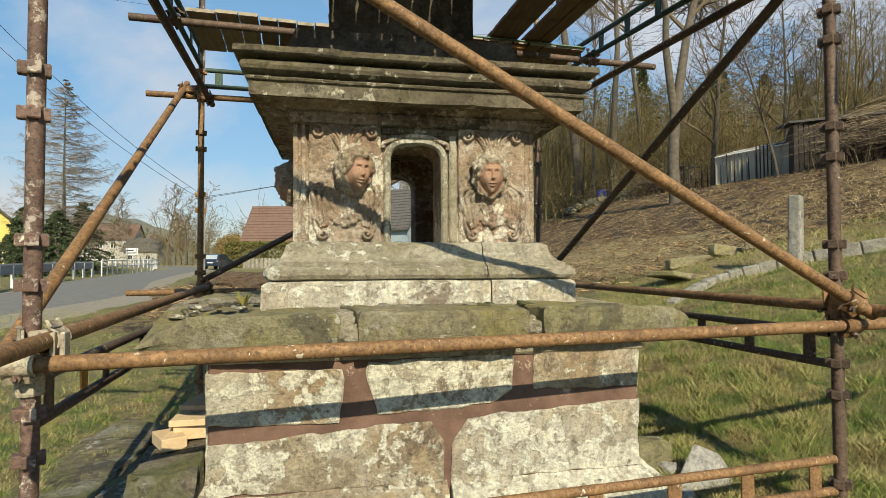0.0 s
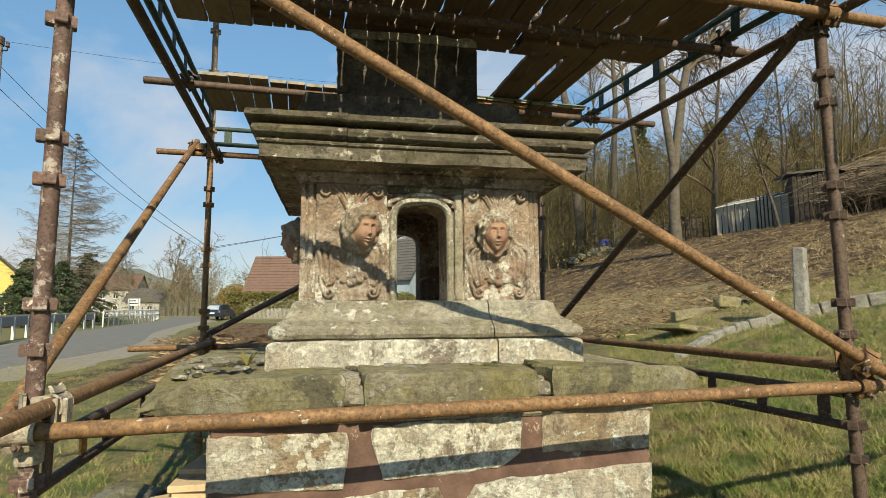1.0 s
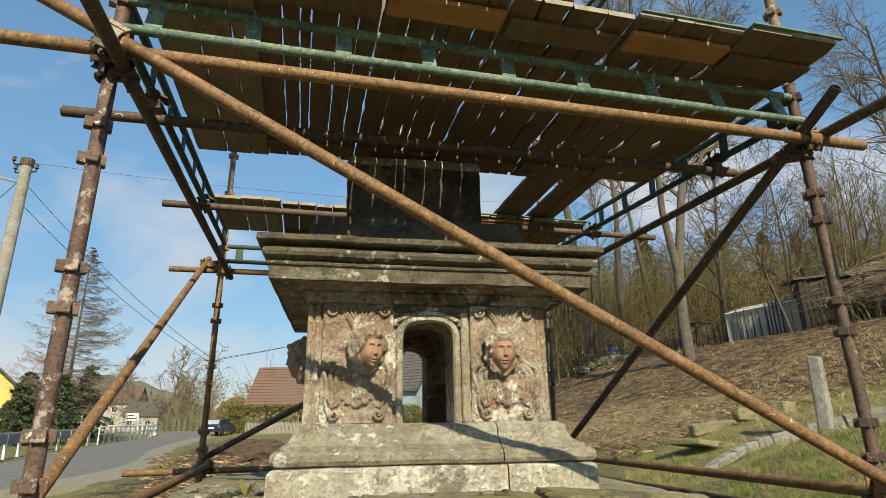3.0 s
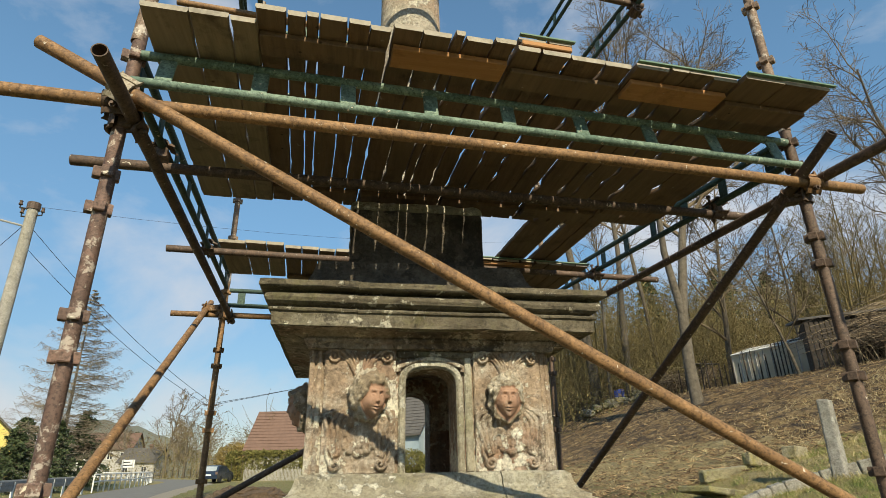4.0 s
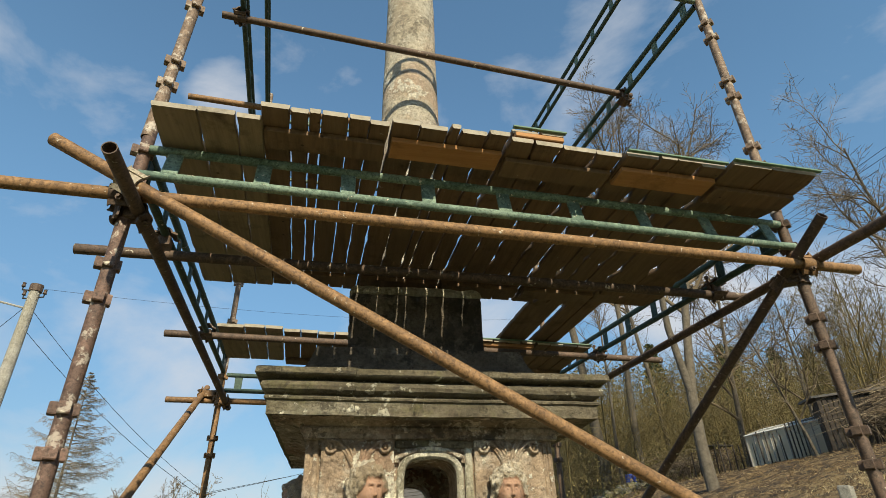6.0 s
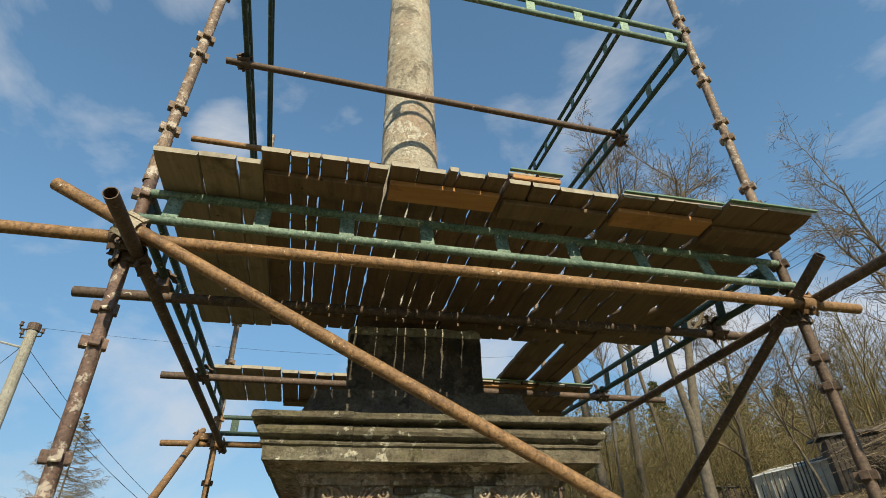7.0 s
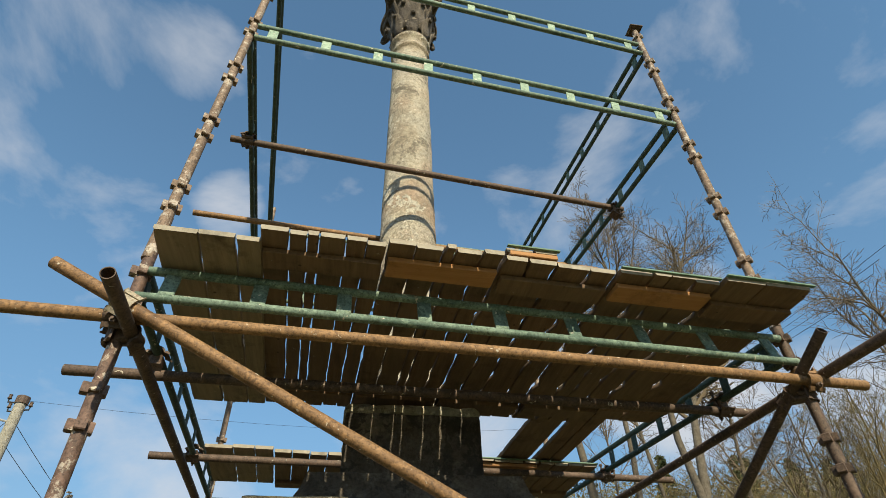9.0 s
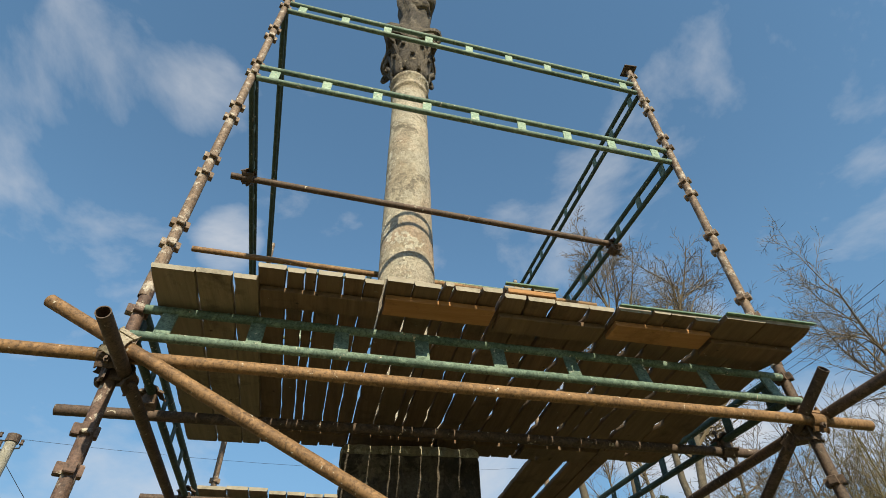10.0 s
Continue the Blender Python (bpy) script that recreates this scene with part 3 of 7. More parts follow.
def build_ground():
    n = 260
    def axis(k):
        return 3000 * math.sinh(8.2 * (2 * k / n - 1)) / math.sinh(8.2)
    verts, cover = [], []
    for j in range(n + 1):
        for i in range(n + 1):
            r, f = axis(i), axis(j) + 3.0
            x, y = place(r, f)
            z = ground_height(x, y)
            s = r + 0.15 * f - 0.45
            d = math.hypot(r, f - 3)
            lumps = noise.noise(Vector((x * 0.9, y * 0.9, 0))) * 0.05 + noise.noise(Vector((x * 3.1, y * 3.1, 2))) * 0.04
            off = r - np.interp(f, [p[1] for p in ROAD[:9]], [p[0] for p in ROAD[:9]])
            if f < 57:
                z -= 0.12 * (1 - ramp01(abs(off), 2.8, 5.0))
            litter = ramp01(s, 4.0, 6.2) * ramp01(f, 6.0, 9.5)
            litter = max(litter, ramp01(f, 7, 10) * ramp01(off, 2.9, 4.4) * (1 - ramp01(r, 1.5, 4)) * (1 - ramp01(f, 26, 40)) * 0.85)
            rough_soil = noise.noise(Vector((x * 1.9, y * 1.9, 7))) * 0.10 + noise.noise(Vector((x * 6.0, y * 6.0, 9))) * 0.05
            z += (lumps + rough_soil * litter) * (1 - ramp01(d, 30, 90))
            straw = ramp01(s, 3.2, 4.6) * (1 - ramp01(s, 5.6, 7.6)) * ramp01(f, 6, 7.5) * (1 - ramp01(f, 13, 18))
            straw = max(straw, 0.45 * ramp01(f, 40, 60) * (1 - ramp01(s, -2, 2)))
            verts.append((x, y, z))
            cover.append((litter, straw, 0.0, 1.0))
    w = n + 1
    faces = [(j * w + i, j * w + i + 1, (j + 1) * w + i + 1, (j + 1) * w + i) for j in range(n) for i in range(n)]
    ob = from_lists("ground", verts, faces, GROUND, None, smooth=True)
    at = ob.data.color_attributes.new("cover", "FLOAT_COLOR", "POINT")
    at.data.foreach_set("color", [c for row in cover for c in row])
    return tagged(ob, "patchy spring meadow with brown leaf litter on the slope", "ground", kind="structure")


build_ground()

def strip(name, line, left, right, lift, material, crown=0.0):
    verts, faces = [], []
    for i, p in enumerate(line):
        way = (line[min(i + 1, len(line) - 1)] - line[max(i - 1, 0)]).normalized()
        side = Vector((way.y, -way.x))
        cz = spot(p.x, p.y).z
        for k in range(7):
            t = k / 6
            q = p + side * (-left + (left + right) * t)
            x, y = place(q.x, q.y)
            z = cz * 0.7 + ground_height(x, y) * 0.3 + lift + crown * (1 - (2 * t - 1) ** 2)
            if k in (0, 6):
                z -= 0.12
            verts.append((x, y, z))
    for i in range(len(line) - 1):
        for k in range(6):
            a = i * 7 + k
            faces.append((a, a + 1, a + 8, a + 7))
    return from_lists(name, verts, faces, material, None, smooth=True)


ROAD_LINE = smooth_line(ROAD, 10)
tagged(strip("road", ROAD_LINE, 2.25, 2.35, 0.05, ASPHALT, 0.04), "grey asphalt country road in a long bend", "road", kind="structure")
tagged(strip("road_verge", ROAD_LINE, 2.7, 3.0, 0.0, GRAVEL), "pale gravel verge along the road", "verge", kind="structure")

# ---- the stone monument ----
MX, MY = 0.46, 3.185           # its axis
AX, CY = 0.41, 3.28            # axis of die and column
monument = thing("monument", "weathered baroque sandstone column monument on a stepped pedestal, with flaking limewash", "monument", at=(MX, MY, 0.3))


def face_stone(name, outline, y, depth, material, seed, parent, round_by=0.007):
    """One squared stone of a front face: outline in x and z, worn and uneven at its edges, standing proud."""
    pts = []
    for x, z in fine_outline(outline, 0.035):
        v = noise.noise_vector(Vector((x * 9, z * 9, seed)))
        w = noise.noise_vector(Vector((x * 31, z * 31, seed)))
        pts.append((x + v.x * 0.012 + w.x * 0.006, z + v.y * 0.012 + w.y * 0.006))
    bm = bmesh.new()
    cx, cz = sum(p[0] for p in pts) / len(pts), sum(p[1] for p in pts) / len(pts)
    def ring(inset, yy):
        out = []
        for x, z in pts:
            d = math.hypot(x - cx, z - cz)
            k = 1 - inset / d
            xx, zz = cx + (x - cx) * k, cz + (z - cz) * k
            out.append(bm.verts.new((xx, yy + noise.noise(Vector((xx * 6, zz * 6, seed))) * 0.004, zz)))
        return out
    rings = [ring(0.0, y + depth), ring(0.0, y + 0.006), ring(round_by, y), ring(0.10, y - 0.002)]
    n = len(pts)
    for a, b in zip(rings, rings[1:]):
        for i in range(n):
            bm.faces.new((a[i], b[i], b[(i + 1) % n], a[(i + 1) % n]))
    bm.faces.new(rings[-1])
    bmesh.ops.recalc_face_normals(bm, faces=bm.faces[:])
    return part(name, bm, material, parent)


def build_base():
    bm = bmesh.new()
    box(bm, (-0.405, 2.268, 0.30), (1.365, 4.10, 1.155), 0.01)
    core = part("base", bm, MORTAR, monument, "brown mortar core behind the base stones")
    y = 2.258
    stones = [
        ([(-0.412, 0.925), (-0.412, 1.075), (0.095, 1.072), (0.098, 0.985), (0.090, 0.862), (-0.18, 0.868), (-0.412, 0.872)], BASE_STONE),
        ([(0.192, 1.060), (0.205, 0.995), (0.235, 0.885), (0.47, 0.892), (0.70, 0.912), (0.790, 0.965), (0.792, 1.115), (0.200, 1.092)], BASE_STONE),
        ([(0.890, 1.118), (0.885, 0.960), (1.05, 0.955), (1.366, 0.955), (1.366, 1.135)], BASE_STONE),
        ([(-0.412, 0.805), (-0.412, 0.612), (0.495, 0.602), (0.500, 0.760), (0.455, 0.850), (0.34, 0.845), (0.22, 0.850), (0.05, 0.825)], BASE_STONE),
        ([(0.535, 0.742), (0.525, 0.602), (1.366, 0.612), (1.366, 0.895), (1.10, 0.885), (0.72, 0.862), (0.60, 0.845)], BASE_STONE_WHITE),
    ]
    for k, (outline, mat) in enumerate(stones):
        face_stone("base_stone", outline, y, 0.05, mat, 3.0 * k + 1, core)
    # plain stones of the other three sides
    for z0, z1, cuts in ((0.69, 0.88, (2.27, 2.95, 3.5, 4.09)), (0.90, 1.12, (2.27, 2.7, 3.3, 4.09))):
        for a, b in zip(cuts, cuts[1:]):
            for x0, x1 in ((-0.414, -0.36), (1.32, 1.374)):
                bm = bmesh.new()
                box(bm, (x0, a + 0.012, z0), (x1, b - 0.012, z1), 0.008)
                part("base_stone", bm, BASE_STONE, core)
    prof = [(0.925, 0.22), (0.985, 0.22), (0.985, 0.545), (0.97, 0.575), (0.93, 0.60), (0.905, 0.635), (0.892, 0.672), (0.86, 0.674)]
    bm = square_loft(prof, MX + 0.02, MY, 22)
    for v in bm.verts:
        v.co.y += 0.008 if v.co.y < MY else 0.0
    roughen(bm, 0.008, 5, 4)
    for a, b in ((None, 0.515), (0.53, None)):
        part("footing_stone", slice_between(bm, 0, a, b), BASE_STONE_WHITE if a else BASE_STONE, core)
    bm.free()
    bm = bmesh.new()
    box(bm, (-0.425, 2.25, 1.108), (1.385, 4.12, 1.152), 0.012)
    roughen(bm, 0.004, 9)
    part("bed_course", bm, PLINTH_STONE, core)


build_base()


def build_ledge():
    slabs = [
        ([(-0.43, 2.145), (0.085, 2.125), (0.10, 2.30), (0.06, 2.62), (-0.30, 3.20), (-0.70, 3.20), (-0.70, 2.55), (-0.65, 2.24)], 1.165, 1.300, 1),
        ([(0.150, 2.118), (0.825, 2.128), (0.835, 2.35), (0.83, 2.62), (0.12, 2.62), (0.14, 2.32)], 1.172, 1.305, 2),
        ([(0.885, 2.135), (1.36, 2.135), (1.48, 2.16), (1.56, 2.20), (1.61, 2.26), (1.64, 2.36), (1.64, 3.20), (1.2, 3.20), (0.88, 2.62), (0.875, 2.4)], 1.185, 1.312, 3),
        ([(-0.72, 3.215), (0.44, 3.215), (0.45, 4.25), (-0.45, 4.25), (-0.72, 3.95)], 1.165, 1.30, 4),
        ([(0.46, 3.215), (1.63, 3.215), (1.63, 3.95), (1.35, 4.25), (0.47, 4.25)], 1.18, 1.31, 5),
    ]
    for outline, z0, z1, seed in slabs:
        bm = bmesh.new()
        prism(bm, fine_outline(outline, 0.03), z0, z1, 0.011)
        bmesh.ops.recalc_face_normals(bm, faces=bm.faces[:])
        bmesh.ops.triangulate(bm, faces=[f for f in bm.faces if len(f.verts) > 4])
        for v in bm.verts:
            over = max(0.0, v.co.x - 1.25) / 0.38
            v.co.z -= over * over * (0.055 if v.co.z > 1.25 else -0.012)
            if v.co.z > 1.2:
                v.co.z -= ramp01(-v.co.x, 0.42, 0.68) * (1 - ramp01(v.co.y, 2.3, 2.95)) * (v.co.z - 1.165) * 0.85
        roughen(bm, 0.008, 9, seed)
        roughen(bm, 0.004, 30, seed)
        ob = part("ledge_slab", bm, LEDGE_STONE, monument, "mossy projecting sandstone slab")
    # broken mortar in the open joints
    for k, (x, z, s) in enumerate(((0.118, 1.22, 0.06), (0.112, 1.26, 0.045), (0.858, 1.225, 0.05), (0.13, 1.19, 0.055), (0.852, 1.20, 0.04), (0.855, 1.255, 0.03), (0.105, 1.275, 0.05), (0.10, 1.272, 0.055))):
        bm = bmesh.new()
        rock(bm, (x, 2.185 + 0.01 * k, z), (s, 0.07, s * 0.8), k)
        part("joint_mortar", bm, PLINTH_STONE, monument, "crumbling pale mortar")


build_ledge()


def build_plinth():
    lower = [(0.700, 1.285), (0.708, 1.30), (0.705, 1.398), (0.696, 1.408), (0.678, 1.414)]
    bm = square_loft(lower, MX + 0.008, MY, 26)
    roughen(bm, 0.007, 7, 2)
    for a, b in ((None, 0.765), (0.772, None)):
        part("plinth_stone", slice_between(bm, 0, a, b), BASE_STONE_WHITE, monument)
    bm.free()
    upper = [(0.672, 1.413), (0.700, 1.420), (0.711, 1.436), (0.708, 1.460), (0.692, 1.474), (0.674, 1.478), (0.673, 1.490), (0.656, 1.496),
             (0.634, 1.512), (0.618, 1.538), (0.608, 1.575), (0.585, 1.588)]
    bm = square_loft(upper, MX + 0.004, MY, 26)
    # the front corner is knocked off and patched
    for v in bm.verts:
        d = Vector((v.co.x - (MX - 0.72), v.co.y - (MY - 0.72), 0)).length
        if d < 0.14:
            v.co += Vector((1, 1, 0)) * (0.14 - d) * 0.25
    roughen(bm, 0.0045, 6, 5)
    for a, b in ((None, 0.748), (0.753, None)):
        part("plinth_moulding", slice_between(bm, 0, a, b), PLINTH_STONE, monument)
    bm.free()


build_plinth()

NICHE = (0.322, 0.567, 1.965, 2.052)   # left, right, springing, crown


def arch(x0, x1, spring, crown, n=14):
    """Points of a flattened arch from left to right."""
    c, a, b = (x0 + x1) / 2, (x1 - x0) / 2, crown - spring
    out = []
    for i in range(n + 1):
        t = math.pi * (1 - i / n)
        ct, st = math.cos(t), math.sin(t)
        out.append((c + a * math.copysign(abs(ct) ** 0.75, ct), spring + b * abs(st) ** 0.75))
    return out


def wall_with_arch(x0, x1, z0, z1, y0, y1, niche):
    """A wall piece with an arched opening cut through it."""
    bm = bmesh.new()
    curve = arch(*niche)
    inner = [(niche[0], z0)] + curve + [(niche[1], z0)]
    outer = [(x0, z0), (x0, niche[2])] + [(x0 + (x1 - x0) * k / 12, z1) for k in range(13)] + [(x1, niche[2]), (x1, z0)]
    fr_i = [bm.verts.new((x, y0, z)) for x, z in inner]
    fr_o = [bm.verts.new((x, y0, z)) for x, z in outer]
    bk_i = [bm.verts.new((x, y1, z)) for x, z in inner]
    bk_o = [bm.verts.new((x, y1, z)) for x, z in outer]
    for k in range(len(inner) - 1):
        bm.faces.new((fr_o[k], fr_i[k], fr_i[k + 1], fr_o[k + 1]))
        bm.faces.new((bk_o[k + 1], bk_i[k + 1], bk_i[k], bk_o[k]))
        bm.faces.new((fr_i[k], bk_i[k], bk_i[k + 1], fr_i[k + 1]))
        bm.faces.new((fr_o[k + 1], bk_o[k + 1], bk_o[k], fr_o[k]))
    bmesh.ops.recalc_face_normals(bm, faces=bm.faces[:])
    return bm


def ball(bm, at, size, seed=0.0, amp=0.0, level=2):
    r = bmesh.ops.create_icosphere(bm, subdivisions=level, radius=1.0)
    for v in r["verts"]:
        p = v.co.copy()
        if amp:
            p *= 1 + amp * noise.noise(p * 2.2 + Vector((seed, seed, 0)))
        v.co = Vector((p.x * size[0], p.y * size[1], p.z * size[2])) + Vector(at)
    return r["verts"]


def relief_head(at, turn, tip, seed):
    """A plain carved child's head with a curly cap, one closed mesh, kept simple."""
    bm = bmesh.new()
    r = bmesh.ops.create_icosphere(bm, subdivisions=6, radius=1.0)
    off = Vector((seed * 1.7, seed * 0.9, seed))
    # (across, up, breadth, height of it, relief), in the face's own scale
    middle = ((0.0, 0.13, 0.07, 0.15, 0.004), (0.0, -0.02, 0.075, 0.10, 0.006), (0.0, -0.14, 0.09, 0.06, 0.012), (0.0, -0.385, 0.17, 0.035, 0.005), (0.0, -0.445, 0.20, 0.018, -0.005),
              (0.0, -0.50, 0.13, 0.04, 0.006), (0.0, -0.59, 0.15, 0.04, -0.004), (0.0, -0.72, 0.18, 0.13, 0.009))
    paired = ((0.09, -0.185, 0.045, 0.045, 0.0045), (0.25, 0.255, 0.17, 0.045, 0.006), (0.28, 0.11, 0.15, 0.085, -0.011), (0.28, 0.085, 0.095, 0.048, 0.0095), (0.42, -0.26, 0.21, 0.2, 0.006))
    bumps = middle + paired + tuple((-a, b, c, d, e) for a, b, c, d, e in paired)
    hair = set()
    bm.verts.index_update()
    for v in r["verts"]:
        d = v.co.normalized()
        p = Vector((d.x * 0.064, d.y * 0.072, d.z * 0.086))
        p.x *= 1 - 0.22 * ramp01(-d.z, 0.1, 1.0)
        if d.y < 0:
            for across, above, wide, tall, high in bumps:
                p += d * high * math.exp(-((d.x - across) / wide) ** 2 - ((d.z - above) / tall) ** 2)
        line = 0.47 - 1.8 * max(0.0, abs(d.x) - 0.46) + 0.05 * noise.noise(d * 4 + off)
        cap = max(ramp01(d.z - line, -0.04, 0.10), ramp01(d.y, -0.50, -0.30))
        if cap > 0.45:
            hair.add(v.index)
        near = noise.voronoi(d * 2.6 + off)[0][0]
        fine = noise.voronoi(d * 6.0 + off)[0][0]
        p += d * cap * (0.009 + 0.017 * math.exp(-(near / 0.45) ** 2) + 0.003 * math.exp(-(fine / 0.4) ** 2))
        v.co = p + d * 0.0008 * noise.noise(d * 9 + off)
    for face in bm.faces:
        if sum(v.index in hair for v in face.verts) > 1:
            face.material_index = 1
    m = Matrix.Translation(at) @ Euler((radians(tip), 0, radians(turn))).to_matrix().to_4x4() @ Matrix.Diagonal((1.06, 1.12, 1.16, 1.0))
    bmesh.ops.transform(bm, matrix=m, verts=bm.verts[:])
    ob = part("carved_head", bm, TERRACOTTA, monument, "terracotta coloured carved head with curly cap", True)
    ob.data.materials.append(CARVED_STONE)
    return ob


def curl_line(cx, cz, r0, r1, turns, start, way=1, n=26):
    """A spiral that winds outwards from its middle."""
    return [(cx + (r0 + (r1 - r0) * i / n) * math.cos(start + way * 2 * math.pi * turns * (i / n - 1)),
             cz + (r0 + (r1 - r0) * i / n) * math.sin(start + way * 2 * math.pi * turns * (i / n - 1))) for i in range(n + 1)]


def relief_panel(cx, seed, wide_wings):
    """A carved panel: scrolls above, a pair of feathered wings, a scalloped bib and curls below."""
    y, half, z0, z1 = 2.612, 0.162, 1.588, 2.128
    nx, nz = 132, 220
    X, Z = np.meshgrid(np.linspace(-half, half, nx + 1), np.linspace(z0, z1, nz + 1))
    A = np.abs(X)
    H = np.zeros_like(X)

    def ridge(line, w0, w1, high):
        line = smooth_line([(a, b) for a, b in line], 14 if len(line) < 9 else 5)
        for i, q in enumerate(line):
            w = w0 + (w1 - w0) * i / (len(line) - 1)
            d2 = ((A - q.x) ** 2 + (Z - q.y) ** 2) / (w * w)
            np.maximum(H, high * (0.45 + 0.55 * w / max(w0, w1)) * np.sqrt(np.clip(1 - d2, 0, 1)), out=H)

    def lump(ax, az, rx, rz, high, base=0.0):
        d2 = ((A - ax) / rx) ** 2 + ((Z - az) / rz) ** 2
        np.maximum(H, np.where(d2 < 1, base + high * np.sqrt(np.clip(1 - d2, 0, 1)), 0), out=H)

    # body under the wings and the bib
    d2 = (A / (0.142 if wide_wings else 0.118)) ** 2 + ((Z - 1.765) / 0.118) ** 2
    H = np.maximum(H, 0.010 * np.clip(1.35 - 1.35 * d2, 0, 1) ** 0.6)
    # scrolls that spring from the middle and roll outwards
    ridge(curl_line(0.124, 2.092, 0.004, 0.029, 1.35, math.pi / 2, -1) + [(0.100, 2.117), (0.076, 2.104), (0.050, 2.074), (0.030, 2.034), (0.018, 1.985)], 0.0085, 0.009, 0.019)
    ridge([(0.098, 2.092), (0.072, 2.083), (0.046, 2.050), (0.026, 2.008)], 0.004, 0.007, 0.013)
    ridge([(0.066, 2.119), (0.043, 2.096), (0.022, 2.052), (0.010, 1.99)], 0.006, 0.007, 0.014)
    ridge([(0.034, 2.120), (0.018, 2.085), (0.006, 2.02)], 0.005, 0.007, 0.012)
    # wings, feather beside feather
    shoulder = 0.150 if wide_wings else 0.142
    for k in range(4):
        t = k / 3
        ridge([(0.082 - 0.018 * t, 1.865 - 0.05 * t), (shoulder - 0.078 * t, 1.825 - 0.035 * t), (shoulder - 0.002 - 0.074 * t, 1.770 - 0.02 * t),
               (0.130 - 0.055 * t, 1.705 - 0.01 * t), (0.108 - 0.026 * t, 1.655 + 0.01 * t)], 0.0155, 0.006, 0.020 - 0.004 * (k % 2))
    ridge(curl_line(0.098, 1.624, 0.004, 0.026, 1.2, 0.35, 1) + [(0.134, 1.655), (0.140, 1.70)], 0.008, 0.009, 0.018)
    # bib of overlapping feathers with a lobed hem
    for row, (z, n, w) in enumerate(((1.812, 5, 0.030), (1.786, 4, 0.031), (1.760, 5, 0.028), (1.734, 4, 0.027), (1.710, 3, 0.027))):
        for j in range(n):
            lump(abs((j - (n - 1) / 2) * w * 0.9), z, w * 0.60, 0.024, 0.009, 0.010 + 0.001 * row)
    for ax, az in ((0.0, 1.672), (0.034, 1.684), (0.058, 1.704)):
        lump(ax, az, 0.024, 0.020, 0.014, 0.006)
    # worn stone: blunted and eaten here and there
    W = np.array([[noise.noise(Vector((x * 16, z * 16, seed))) for x in X[0]] for z in Z[:, 0]])
    V = np.array([[noise.noise(Vector((x * 70, z * 70, seed))) for x in X[0]] for z in Z[:, 0]])
    H = H * np.clip(1.18 + 0.8 * W, 0.3, 1.4) + 0.0035 * W + 0.0016 * V
    w = nx + 1
    verts = [(cx + x, y - h, z) for x, h, z in zip(X.ravel(), H.ravel(), Z.ravel())]
    faces = [(j * w + i, j * w + i + 1, (j + 1) * w + i + 1, (j + 1) * w + i) for j in range(nz) for i in range(nx)]
    rim = [i for i in range(w)] + [j * w + nx for j in range(1, nz + 1)] + [nz * w + i for i in range(nx - 1, -1, -1)] + [j * w for j in range(nz - 1, 0, -1)]
    first = len(verts)
    verts += [(verts[k][0], 2.66, verts[k][2]) for k in rim]
    m = len(rim)
    faces += [(rim[(k + 1) % m], rim[k], first + k, first + (k + 1) % m) for k in range(m)]
    from_lists("carved_panel", verts, faces, PANEL_STONE, monument, "flaking carved stone panel with scrolls and wings", True)


def build_pier():
    x0, x1, z0, z1 = -0.117, 1.026, 1.580, 2.134
    bm = wall_with_arch(x0, x1, z0, z1, 2.640, 2.86, NICHE)
    part("front_wall", bm, PANEL_STONE, monument, "sandstone wall with an arched niche")
    bm = wall_with_arch(x0, x1, z0, z1, 3.52, 3.74, NICHE)
    part("back_wall", bm, PANEL_STONE, monument)
    for a, b in ((x0, 0.09), (0.80, x1)):
        bm = bmesh.new()
        box(bm, (a, 2.862, z0), (b, 3.518, z1), 0.004)
        part("side_wall", bm, PANEL_STONE, monument)
    # edge strips of the four corners
    for x in (-0.106, -0.072, 0.992, 1.016):
        bm = bmesh.new()
        box(bm, (x - 0.012, 2.625, z0 + 0.004), (x + 0.012, 2.65, z1 - 0.004), 0.006)
        roughen(bm, 0.003, 20, x)
        part("edge_strip", bm, PANEL_STONE, monument)
    relief_panel(0.114, 1.0, False)
    relief_panel(0.812, 7.0, True)
    relief_head((0.155, 2.565, 1.912), 27, 9, 3)
    relief_head((0.787, 2.572, 1.902), -2, 4, 8)
    relief_head((-0.150, 3.00, 1.905), -75, 4, 5)
    # niche surround and its hood
    v, f = [], []
    outer = arch(NICHE[0] - 0.014, NICHE[1] + 0.014, NICHE[2], NICHE[3] + 0.014)
    sweep(v, f, [(NICHE[0] - 0.014, 2.632, 1.585)] + [(x, 2.632, z) for x, z in outer] + [(NICHE[1] + 0.014, 2.632, 1.585)], 0.017, 6, True, 1.0, (0, 1, 0))
    from_lists("niche_surround", v, f, PLINTH_STONE, monument)
    v, f = [], []
    hood = [(0.292 + 0.305 * k / 12, 2.052 + 0.040 * math.sin(math.pi * k / 12)) for k in range(13)]
    sweep(v, f, [(0.292, 2.628, 2.03)] + [(x, 2.626, z) for x, z in hood] + [(0.597, 2.628, 2.03)], 0.012, 6, True, 1.0, (0, 1, 0))
    from_lists("niche_hood", v, f, PANEL_STONE, monument)
    bm = bmesh.new()
    box(bm, (0.604, 2.622, 1.586), (0.640, 2.65, 2.12), 0.006)
    part("niche_pilaster", bm, PLINTH_STONE, monument)
    bm = bmesh.new()
    box(bm, (0.282, 2.620, 2.094), (0.645, 2.66, 2.128), 0.005)
    part("niche_lintel", bm, CORNICE_STONE, monument)


build_pier()


